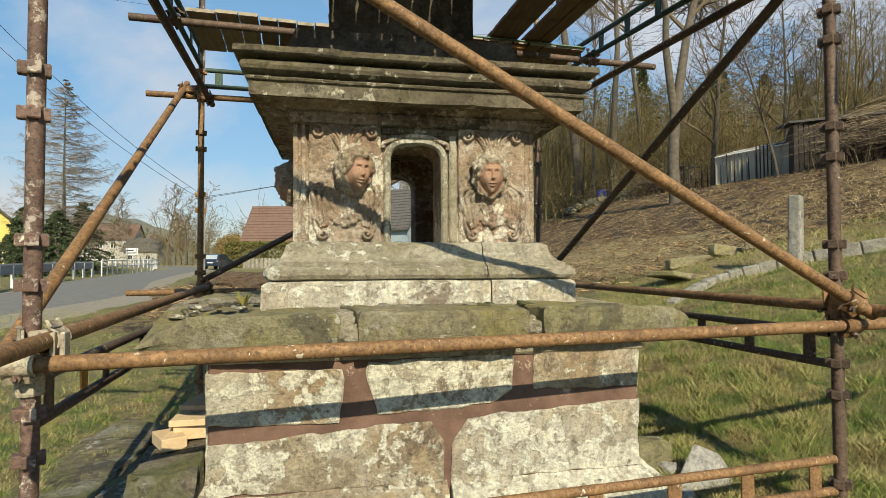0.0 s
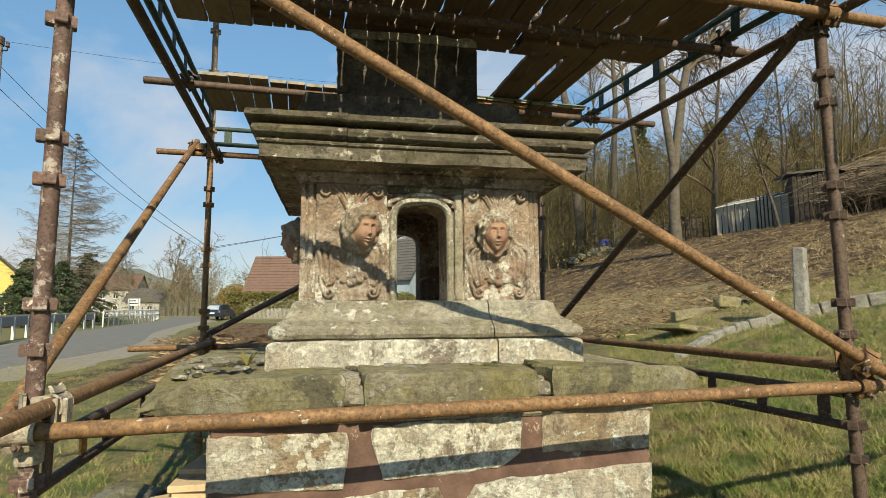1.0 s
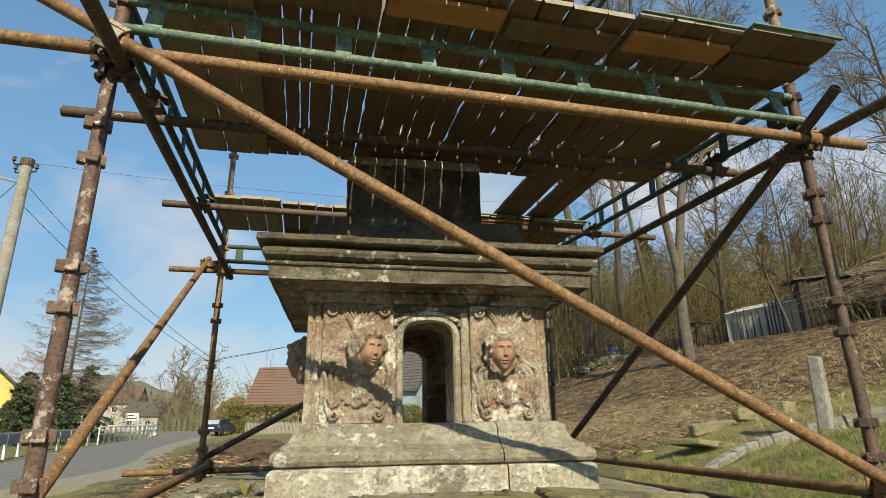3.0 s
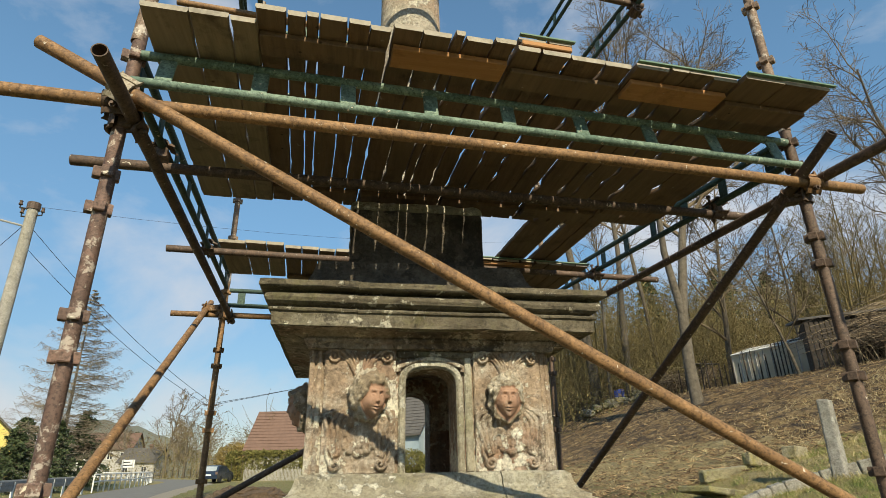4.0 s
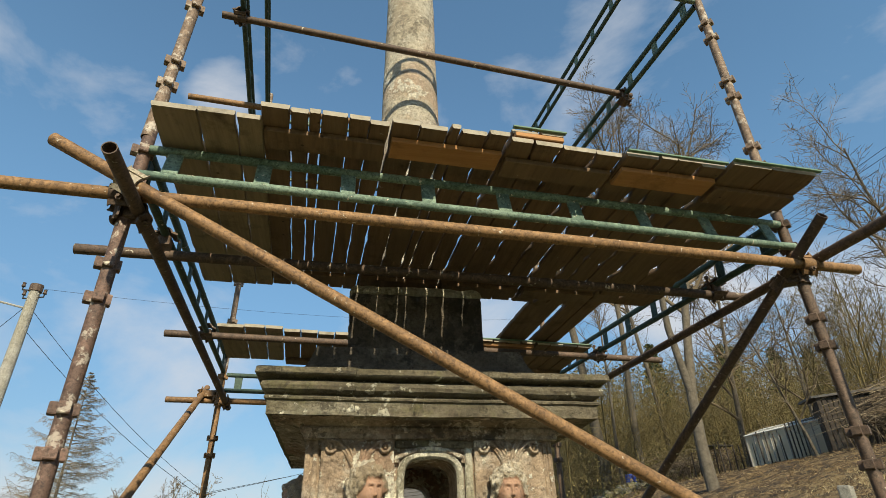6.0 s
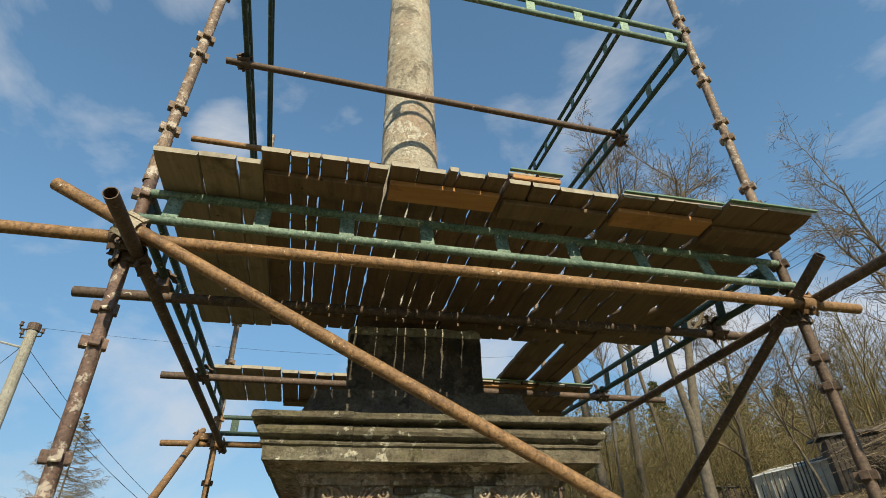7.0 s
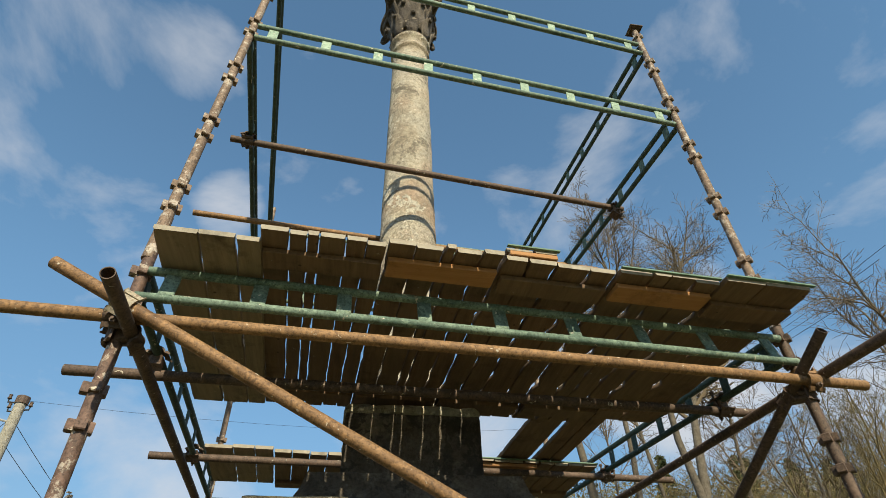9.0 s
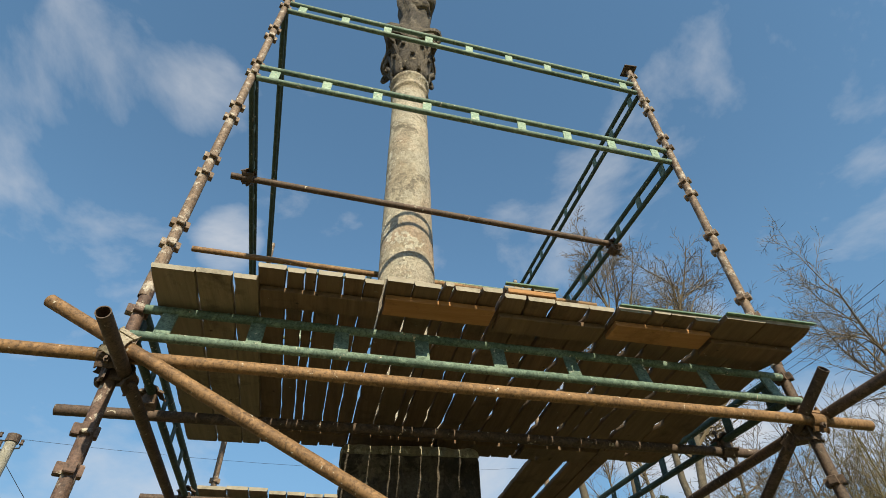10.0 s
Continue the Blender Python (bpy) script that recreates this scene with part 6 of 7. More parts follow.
CROWN = dict(TALL, kids=(22, 14, 12), bend=0.16, thin=0.0055, shrink=(0.40, 0.46, 0.42))
CROWN["from"] = (0.42, 0.15, 0.1)
bare_tree(spot(7.64, 18.48), 14.8, 0.20, 3, CROWN, lean=(0.02, 0.0), stems=2, label="tall bare tree with two stems on the slope")
bare_tree(spot(7.54, 31.1), 19.0, 0.30, 5, lean=(0.02, 0.0), label="tall bare tree with a thick trunk at the wood's edge")
bare_tree(spot(9.22, 30.6), 19.5, 0.21, 7, lean=(0.05, 0.0), label="tall slender bare tree at the wood's edge")
bare_tree(spot(7.95, 29.6), 13.0, 0.10, 8, lean=(0.02, 0.0), label="slender pale bare tree at the wood's edge")
bare_tree(spot(11.9, 33.0), 17.0, 0.17, 11, lean=(-0.02, 0.0), label="slender bare tree among the woods")
bare_tree(spot(11.25, 18.75), 6.0, 0.055, 13, YOUNG, (-0.12, 0.0), "young leaning bare fruit tree beside the greenhouse")
bare_tree(spot(15.6, 16.4), 9.6, 0.13, 17, dict(YOUNG, kids=(18, 13, 11), bend=0.17, thin=0.0055), (-0.05, 0.0), "bare spreading tree with crooked limbs behind the hut")
bare_tree(spot(13.0, 27.0), 10.5, 0.15, 19, YOUNG, (0.0, 0.0), "bare spreading tree with fine twigs on the slope")
bare_tree(spot(14.4, 23.5), 8.5, 0.10, 21, YOUNG, (0.05, 0.0), "bare spreading tree above the greenhouse")
bare_tree(spot(14.2, 16.0), 6.0, 0.07, 23, YOUNG, (0.1, 0.0), "bare bramble-like young tree beside the hut")
FARTREE = dict(YOUNG, thin=0.026)
bare_tree(spot(-55.0, 112.0), 14.0, 0.3, 31, FARTREE, label="broad bare tree beyond the road")
bare_tree(spot(-66.0, 118.0), 12.0, 0.3, 37, FARTREE, label="broad bare tree beyond the road")
bare_tree(spot(-48.0, 105.0), 9.0, 0.2, 41, FARTREE, label="bare tree beyond the road")


def merged_woods(name, spots, variants, material, label):
    """A far wood: a few grown trees set down many times, joined into one mesh."""
    vs, fs, base = [], [], 0
    for k, (p, size, turn) in enumerate(spots):
        v, f3, f4 = variants[k % len(variants)]
        c, s = math.cos(turn), math.sin(turn)
        m = np.array([[c, -s, 0], [s, c, 0], [0, 0, 1]]) * size
        vs.append(v @ m.T + np.array(p))
        fs.append(f4 + base)
        base += len(v)
    me = bpy.data.meshes.new(name)
    allv, allf = np.concatenate(vs), np.concatenate(fs)
    me.vertices.add(len(allv))
    me.vertices.foreach_set("co", allv.ravel())
    me.loops.add(allf.size)
    me.loops.foreach_set("vertex_index", allf.ravel())
    me.polygons.add(len(allf))
    me.polygons.foreach_set("loop_start", np.arange(0, allf.size, 4))
    me.update(calc_edges=True)
    ob = part_mesh(name, me, material)
    return tagged(ob, label, "trees", kind="stuff")


def variant(spec, seed, height, radius, sides):
    rnd = random.Random(seed)
    v, f = [], []
    branch(v, f, rnd, Vector((0, 0, -0.3)), Vector((0, 0, 1)), height, radius, 0, spec, sides)
    return np.array([tuple(p) for p in v]), None, np.array([q for q in f if len(q) == 4])


VALLEY = dict(seg=(5, 3, 2, 2), kids=(11, 6, 4), rise=(0.02, 0.09, 0.05, 0.03), bend=0.13, taper=0.2, thin=0.022, angle=(25, 65), shrink=(0.46, 0.5, 0.5))
VALLEY["from"] = (0.2, 0.15, 0.1)
valley_kinds = [variant(VALLEY, 150 + k, 9.0, 0.12, (5, 3, 3, 3)) for k in range(5)]
wood_kinds = [variant(WOOD, 50 + k, 9.0, 0.075, (5, 3, 3)) for k in range(7)]
rnd = random.Random(5)
spots = []
while len(spots) < 400:
    f = 29 + 48 * rnd.random() ** 1.1
    r = rnd.uniform(0.14, 1.15) * f
    spots.append((tuple(spot(r, f)), rnd.uniform(0.42, 0.82), rnd.uniform(0, 6.28)))
for k in range(90):
    f = rnd.uniform(20.5, 30)
    spots.append((tuple(spot(rnd.uniform(0.64, 1.0) * f, f)), rnd.uniform(0.45, 0.8), rnd.uniform(0, 6.28)))
merged_woods("hillside_woods", spots, wood_kinds, TWIG_FAR, "bare brown woods covering the hillside")
spots = []
while len(spots) < 75:
    f = rnd.uniform(95, 210)
    r = rnd.uniform(-0.80, -0.02) * f
    if -0.66 < r / f < -0.50 and f < 142:
        continue
    spots.append((tuple(spot(r, f)), rnd.uniform(0.8, 1.35), rnd.uniform(0, 6.28)))
# far trees take the lighter twig colour in place of haze
merged_woods("valley_woods", spots, valley_kinds, HAZY_TWIG, "bare trees and scrub along the valley")
BRUSH = dict(seg=(3, 3), kids=(9,), rise=(0.0, 0.02), bend=0.34, taper=0.3, thin=0.006, angle=(22, 80), shrink=(0.72,))
BRUSH["from"] = (0.0,)
brush_kinds = [variant(BRUSH, 80 + k, 2.6, 0.013, (3, 3)) for k in range(6)]
spots = []
while len(spots) < 2900:
    f = 25 + 50 * rnd.random() ** 1.3
    r = rnd.uniform(0.13, 1.05) * f
    if f < 27 + 3 * rnd.random():
        continue
    spots.append((tuple(spot(r, f)), rnd.uniform(0.6, 1.8), rnd.uniform(0, 6.28)))
for k in range(260):
    f = rnd.uniform(70, 150)
    k = rnd.uniform(-0.8, -0.02)
    if -0.66 < k < -0.50:
        continue
    spots.append((tuple(spot(k * f, f)), rnd.uniform(2.0, 4.0), rnd.uniform(0, 6.28)))
merged_woods("underbrush", spots, brush_kinds, TWIG_FAR, "tangled bare underbrush")


# buds, catkins and last leaves that hang as a haze in the woods
def build_buds():
    rnd = np.random.RandomState(8)
    n = 92000
    f = 25 + 50 * rnd.rand(n) ** 1.3
    r = rnd.uniform(0.13, 1.08, n) * f
    up = rnd.rand(n) ** 1.25 * (1.5 + 5.0 * np.clip((f - 26) / 12, 0, 1))
    grow = np.ones(n)
    # the last of them along the valley, in clumps
    far = (np.arange(n) >= 48000) & (np.arange(n) < 62000)
    deep = np.arange(n) >= 62000
    f[far] = rnd.uniform(80, 135, far.sum())
    r[far] = rnd.uniform(-0.60, -0.16, far.sum()) * f[far]
    clump = np.array([0.5 + noise.noise(Vector((a * 0.11, b * 0.05, 0))) for a, b in zip(r, f)])
    up[far] = (rnd.rand(n) ** 1.4 * (1.0 + 7.0 * np.clip(clump, 0, 1)))[far]
    grow[far] = 2.4
    # and the depth of the hillside woods
    f[deep] = rnd.uniform(40, 76, deep.sum())
    r[deep] = (rnd.uniform(0.13, 1.12, n) * f)[deep]
    up[deep] = (rnd.rand(n) ** 1.1 * 7.5)[deep]
    grow[deep] = 3.0
    verts, faces = [], []
    for k in range(n):
        c = spot(r[k], f[k], up[k])
        a = Vector(rnd.normal(0, 1, 3)).normalized()
        b = a.cross(Vector(rnd.normal(0, 1, 3))).normalized()
        l = rnd.uniform(0.025, 0.07) * grow[k]
        q = len(verts)
        verts += [c - a * l, c + b * l * 0.45, c + a * l, c - b * l * 0.45]
        faces.append((q, q + 1, q + 2, q + 3))
    tagged(from_lists("woodland_buds", verts, faces, BUDS), "olive haze of buds and last leaves in the woods", "foliage", kind="stuff")


build_buds()


def canes(label, centre, spread, count, length, seed):
    """A bramble thicket: long canes that arch over and hang down."""
    rnd = random.Random(seed)
    v, f = [], []
    for _ in range(count):
        p = spot(centre[0] + rnd.gauss(0, spread[0]), centre[1] + rnd.gauss(0, spread[1]), -0.05)
        a, l = rnd.uniform(0, 6.28), length * rnd.uniform(0.5, 1.15)
        out, tall = Vector((math.cos(a), math.sin(a), 0)), rnd.uniform(0.45, 0.95)
        pts = [p + out * l * 0.75 * t * (0.3 + t) + Vector((0, 0, l * tall * (1.9 * t - 1.45 * t * t))) + Vector((rnd.gauss(0, 0.04), rnd.gauss(0, 0.04), 0)) for t in (0, 0.2, 0.4, 0.6, 0.8, 1.0)]
        sweep(v, f, pts, [0.011, 0.010, 0.009, 0.008, 0.007, 0.005], 3, False)
    tagged(from_lists("bramble_thicket", v, f, CANE), label, "bramble", kind="stuff")


canes("tangled arching canes smothering the hut", (14.3, 16.5), (0.9, 0.6), 1700, 2.1, 4)
canes("tall arching canes above the hut", (15.3, 16.9), (0.8, 0.6), 900, 3.1, 5)
canes("dry reddish thicket at the wood's edge", (10.6, 27.0), (0.7, 0.5), 420, 1.8, 6)


def tufts(v, f, rnd, p, size, n, droop=0.3):
    """A few crossing leaf faces round a place."""
    for _ in range(n):
        a = Vector((rnd.gauss(0, 1), rnd.gauss(0, 1), rnd.gauss(0, 0.6) - droop)).normalized() * size * rnd.uniform(0.6, 1.3)
        b = a.cross(Vector((rnd.gauss(0, 1), rnd.gauss(0, 1), rnd.gauss(0, 1)))).normalized() * size * 0.22
        k = len(v)
        v += [p - b, p + a * 0.6 + b, p + a, p + a * 0.5 - b]
        f.append((k, k + 1, k + 2, k + 3))


def conifer(at, height, width, seed, green, label, whorls=26, sparse=False):
    rnd = random.Random(seed)
    t = thing("tree", label, "tree", at=at)
    v, f = [], []
    at = Vector(at)
    sweep(v, f, [at + Vector((0.02 * math.sin(i), 0, -0.3 + (height + 0.3) * i / 8)) for i in range(9)], [0.022 * height * (1 - 0.95 * i / 8) * (0.55 if sparse else 0.8) for i in range(9)], 7)
    from_lists("trunk", v, f, BARK, t, smooth=True)
    bv, bf, nv, nf = [], [], [], []
    for w in range(whorls):
        h = (0.10 if not sparse else 0.14) + 0.88 * w / whorls
        z = height * h
        reach = width / 2 * max(0.0, 1 - h) ** 0.75 * rnd.uniform(0.8, 1.1) + 0.1
        for k in range(6):
            a = rnd.uniform(0, 6.28)
            out = Vector((math.cos(a), math.sin(a), 0))
            rr = reach * (rnd.uniform(0.45, 1.15) if sparse else rnd.uniform(0.65, 1.1))
            tilt = rnd.uniform(-0.22, 0.16) if sparse else 0.0
            pts = [at + Vector((0, 0, z)) + out * rr * s + Vector((0, 0, rr * ((0.10 + tilt) * s - (0.42 if not sparse else 0.25) * s * s + (0.30 * s ** 4 if sparse else 0.1 * s ** 4)))) for s in (0, 0.3, 0.6, 0.85, 1.0)]
            sweep(bv, bf, pts, [0.03, 0.025, 0.02, 0.016, 0.012] if not sparse else [0.024, 0.018, 0.014, 0.010, 0.006], 3, False)
            m = 8 if not sparse else 20
            for i in range(m):
                s = 0.18 + 0.82 * (i + rnd.random()) / m
                j = min(3, int(s * 4))
                q = pts[j].lerp(pts[j + 1], s * 4 - j)
                if sparse:
                    side = Vector((-out.y, out.x, 0)) * rnd.choice((-1, 1))
                    l = rr * rnd.uniform(0.10, 0.34) * (1.15 - 0.6 * s) + 0.12
                    turn = side * rnd.uniform(0.5, 1.0) + out * rnd.uniform(0.2, 0.7)
                    hang = rnd.uniform(-0.15, 0.55)
                    tip = q + turn * l - Vector((0, 0, l * hang))
                    sweep(bv, bf, [q, q.lerp(tip, 0.5) + Vector((0, 0, 0.06 * l)), tip], [0.010, 0.008, 0.005], 3, False)
                    for g in (0.35, 0.7):
                        b = q.lerp(tip, g)
                        e = b + Vector((rnd.gauss(0, 0.5), rnd.gauss(0, 0.5), rnd.gauss(-0.35, 0.3))) * l * 0.45
                        sweep(bv, bf, [b, e], [0.007, 0.004], 3, False)
                else:
                    tufts(nv, nf, rnd, q, 0.13 + 0.05 * height / 4, 8)
    tagged(from_lists("limb_work", bv, bf, HAZY_TWIG if sparse else BARK, t), kind="stuff")
    if nv:
        tagged(from_lists("needles", nv, nf, green, t), kind="stuff")
    return t


conifer(spot(-27.15, 40.2), 14.0, 11.5, 3, NEEDLES, "tall bare larch with fine drooping twigs beside the road", 46, True)
conifer(spot(-28.6, 38.5), 4.9, 4.6, 5, NEEDLES, "dark green spruce beside the road", 20)
conifer(spot(-25.4, 37.0), 4.5, 4.2, 6, NEEDLES, "dark green spruce beside the road", 20)
conifer(spot(-27.2, 36.0), 4.0, 4.2, 7, NEEDLES, "dark green spruce beside the road", 18)
conifer(spot(-26.8, 42.0), 5.6, 4.6, 8, NEEDLES, "dark green spruce beside the road", 22)
conifer(spot(-87.0, 150.0), 13.0, 7.0, 9, NEEDLES, "dark green spruce beyond the road", 22)
conifer(spot(-83.0, 152.0), 12.0, 6.5, 10, NEEDLES, "dark green spruce beyond the road", 22)
for k, (r, f, h) in enumerate(((24, 48, 9), (30, 52, 9), (20, 56, 10), (37, 58, 9), (29, 60, 10))):
    conifer(spot(r, f), h, 4.6, 20 + k, PINE, "dark green pine among bare woods on the hilltop", 34)


def leafy_block(name, material, label, category, at, size, count, seed, leaf=0.16, round_top=False):
    """A hedge or bush: a woody core under many small leaf faces."""
    rnd = random.Random(seed)
    t = thing(name, label, category, at=at)
    v, f = [], []
    at = Vector(at)
    for k in range(9):
        x = (k / 8 - 0.5) * size[0] * (0.9 if not round_top else 0.3)
        sweep(v, f, [at + Vector((x, 0, -0.2)), at + Vector((x * 1.6 if round_top else x, 0, size[2] * 0.8))], [0.05, 0.02], 5)
    from_lists("stems", v, f, BARK, t)
    v, f = [], []
    for _ in range(count):
        if round_top:
            d = Vector((rnd.gauss(0, 1), rnd.gauss(0, 1), rnd.gauss(0, 1))).normalized() * rnd.uniform(0.45, 1.0) ** 0.5
            q = at + Vector((d.x * size[0] / 2, d.y * size[1] / 2, size[2] * 0.5 + d.z * size[2] / 2))
            if q.z < at.z:
                continue
        else:
            q = Vector([rnd.uniform(-0.5, 0.5) * s for s in size])
            side = rnd.randrange(4)
            if side == 0:
                q.y = -size[1] / 2
            elif side == 1:
                q.z = size[2] / 2
            elif side == 2:
                q.x = math.copysign(size[0] / 2, q.x)
            q += Vector((rnd.gauss(0, 0.07), rnd.gauss(0, 0.07), rnd.gauss(0, 0.07)))
            q = at + Matrix.Rotation(-HEADING, 3, "Z") @ (q + Vector((0, 0, size[2] / 2)))
        tufts(v, f, rnd, q, leaf, 2, -0.2)
    from_lists("foliage", v, f, material, t)
    return t


leafy_block("hedge", HEDGE_LEAF, "clipped olive green thuja hedge in front of a house", "hedge", spot(-19.3, 63.0), (9.5, 1.4, 2.7), 5200, 1, 0.30)
leafy_block("bush", BUSH_LEAF, "round yellowish bush beside the hedge", "bush", spot(-28.4, 76.0), (5.0, 4.0, 4.3), 3200, 2, 0.30, True)
leafy_block("bush", HEDGE_LEAF, "small olive shrub beyond the road", "bush", spot(-3.5, 46.0), (2.4, 1.6, 1.8), 1200, 3, 0.2, True)


# ---- houses ----
def house(r, f, wide, deep, walls, ridge, wall_mat, roof_mat, label, turn=0.0, ridge_along=True, windows=(), chimney=True):
    """A house with gable roof, eaves and framed windows, its front to the camera's side."""
    base = spot(r, f)
    h = thing("house", label, "house", at=base)
    m = Matrix.Translation(base) @ Matrix.Rotation(-HEADING + radians(turn), 4, "Z")
    def put(name, bm, mat, parent=h, lab=""):
        bmesh.ops.transform(bm, matrix=m, verts=bm.verts[:])
        return part(name, bm, mat, parent, lab)
    bm = bmesh.new()
    w, d = wide / 2, deep / 2
    if ridge_along:
        prof = [(-d, -0.6), (d, -0.6), (d, walls), (0, ridge), (-d, walls)]
        a = [bm.verts.new((-w, y, z)) for y, z in prof]
        b = [bm.verts.new((w, y, z)) for y, z in prof]
    else:
        prof = [(-w, -0.6), (w, -0.6), (w, walls), (0, ridge), (-w, walls)]
        a = [bm.verts.new((x, -d, z)) for x, z in prof]
        b = [bm.verts.new((x, d, z)) for x, z in prof]
    n = 5
    bm.faces.new(a)
    bm.faces.new(list(reversed(b)))
    for i in range(n):
        bm.faces.new((a[i], b[i], b[(i + 1) % n], a[(i + 1) % n]))
    bmesh.ops.recalc_face_normals(bm, faces=bm.faces[:])
    wall = put("wall", bm, wall_mat)
    for s in (-1, 1):
        bm = bmesh.new()
        over, thick = 0.45, 0.14
        half = d if ridge_along else w
        long = (w if ridge_along else d) + over
        slope = (ridge - walls) / half
        e = half + over
        pts = [(s * e, ridge - slope * e), (0.0, ridge), (0.0, ridge + thick), (s * e, ridge - slope * e + thick)]
        va = [bm.verts.new((-long, p, z) if ridge_along else (p, -long, z)) for p, z in pts]
        vb = [bm.verts.new((long, p, z) if ridge_along else (p, long, z)) for p, z in pts]
        bm.faces.new(va)
        bm.faces.new(list(reversed(vb)))
        for i in range(4):
            bm.faces.new((va[i], vb[i], vb[(i + 1) % 4], va[(i + 1) % 4]))
        # rows of tiles as shallow steps
        bmesh.ops.recalc_face_normals(bm, faces=bm.faces[:])
        roof = put("roof", bm, roof_mat)
        rows = 14
        for k in range(rows):
            t = (k + 0.5) / rows
            bm = bmesh.new()
            y0, z0 = s * e * t, ridge - slope * e * t + thick
            box(bm, (-long, -e / rows * 0.5, -0.02), (long, e / rows * 0.5, 0.035), 0.0)
            bmesh.ops.rotate(bm, cent=(0, 0, 0), matrix=Matrix.Rotation(-s * math.atan(slope) + s * 0.05, 3, "X"), verts=bm.verts[:])
            bmesh.ops.translate(bm, vec=(0, y0, z0), verts=bm.verts[:])
            if not ridge_along:
                bmesh.ops.rotate(bm, cent=(0, 0, 0), matrix=Matrix.Rotation(-math.pi / 2, 3, "Z"), verts=bm.verts[:])
            put("tile_course", bm, roof_mat, roof)
    for x, z, ww, hh in windows:
        bm = bmesh.new()
        box(bm, (x - ww / 2, -d - 0.05, z - hh / 2), (x + ww / 2, -d + 0.05, z + hh / 2), 0.01)
        win = put("window", bm, WHITE_PAINT)
        for s in (-1, 1):
            bm = bmesh.new()
            box(bm, (x + s * ww * 0.235 - ww * 0.2, -d - 0.065, z - hh * 0.42), (x + s * ww * 0.235 + ww * 0.2, -d - 0.04, z + hh * 0.42), 0.004)
            put("pane", bm, GLASS_DARK, win)
    if chimney:
        bm = bmesh.new()
        box(bm, (w * 0.2, -0.3, ridge - 0.6), (w * 0.2 + 0.5, 0.3, ridge + 0.8), 0.02)
        put("chimney", bm, ROOF_RED)
    return h


house(-40.4, 46.0, 8.6, 9.0, 3.6, 7.6, SKIN_YELLOW, ROOF_DARK, "bright yellow rendered house with a gable", 42, False, ((2.6, 1.6, 1.1, 1.3), (-1.6, 1.6, 1.1, 1.3), (0.0, 4.4, 1.0, 1.2)))
house(-78.5, 134.0, 11.0, 9.0, 6.4, 9.8, SKIN_WHITE, ROOF_RED, "off-white old house with a red brown roof", 12, True, tuple((x, z, 1.1, 1.5) for x in (-4, -1.4, 1.4, 4) for z in (1.8, 4.8)))
house(-62.0, 118.0, 7.0, 6.0, 3.2, 5.6, SKIN_WHITE, ROOF_DARK, "small off-white house by the road bend", 0, True, ((-2, 1.6, 1.0, 1.2), (1.6, 1.6, 1.0, 1.2)))
house(-19.4, 72.0, 9.2, 9.0, 2.9, 7.6, SKIN_WHITE, ROOF_RED, "house with a large brown red tiled roof behind a hedge", 0, True, ((-2, 1.5, 1.1, 1.2), (2, 1.5, 1.1, 1.2)), False)
house(-5.6, 64.0, 7.4, 9.0, 3.6, 7.9, SKIN_BLUE, ROOF_DARK, "pale blue gabled house with grey roof", 58, False, ((1.8, 1.8, 1.1, 1.4), (-1.8, 1.8, 1.1, 1.4), (0, 4.8, 1.0, 1.2)), False)


# ---- hut, greenhouse and paling on the slope ----
def plank_wall(p, q, height, t, material, parent, name="board", gap=0.02, w=0.14):
    p, q = Vector(p), Vector(q)
    n = max(2, int((q - p).length / w))
    turn = (q - p).to_track_quat("X", "Z").to_matrix()
    rnd = random.Random(n)
    for k in range(n):
        c = p.lerp(q, (k + 0.5) / n)
        bm = bmesh.new()
        h = height * rnd.uniform(0.94, 1.03)
        box(bm, (-w / 2 + gap / 2, -t / 2, -0.3), (w / 2 - gap / 2, t / 2, h), 0.004)
        bmesh.ops.rotate(bm, cent=(0, 0, 0), matrix=Matrix.Rotation(math.atan2((q - p).y, (q - p).x), 3, "Z"), verts=bm.verts[:])
        bmesh.ops.translate(bm, vec=c, verts=bm.verts[:])
        part(name, bm, material, parent)


hut = thing("hut", "dark old wooden hut on the slope", "hut", at=spot(12.9, 19.0))
c0, c1, c2, c3 = spot(11.42, 18.25), spot(14.0, 17.0), spot(15.0, 19.2), spot(12.4, 20.2)
zz = c0.z - 0.1
for a, b in ((c0, c1), (c1, c2), (c3, c0)):
    plank_wall((a.x, a.y, zz), (b.x, b.y, zz), 1.75, 0.04, OLD_WOOD, hut)
bm = bmesh.new()
over = [c0 + (c0 - c2) * 0.04, c1 + (c1 - c3) * 0.12, c2 + (c2 - c0) * 0.12, c3 + (c3 - c1) * 0.12]
lo = [bm.verts.new((p.x, p.y, zz + 1.76 + (0.35 if k > 1 else 0))) for k, p in enumerate(over)]
hi = [bm.verts.new((p.x, p.y, zz + 1.83 + (0.35 if k > 1 else 0))) for k, p in enumerate(over)]
bm.faces.new(list(reversed(lo)))
bm.faces.new(hi)
for i in range(4):
    bm.faces.new((lo[i], lo[(i + 1) % 4], hi[(i + 1) % 4], hi[i]))
bmesh.ops.recalc_face_normals(bm, faces=bm.faces[:])
part("roof", bm, ROOF_DARK, hut, "sagging dark felt roof")

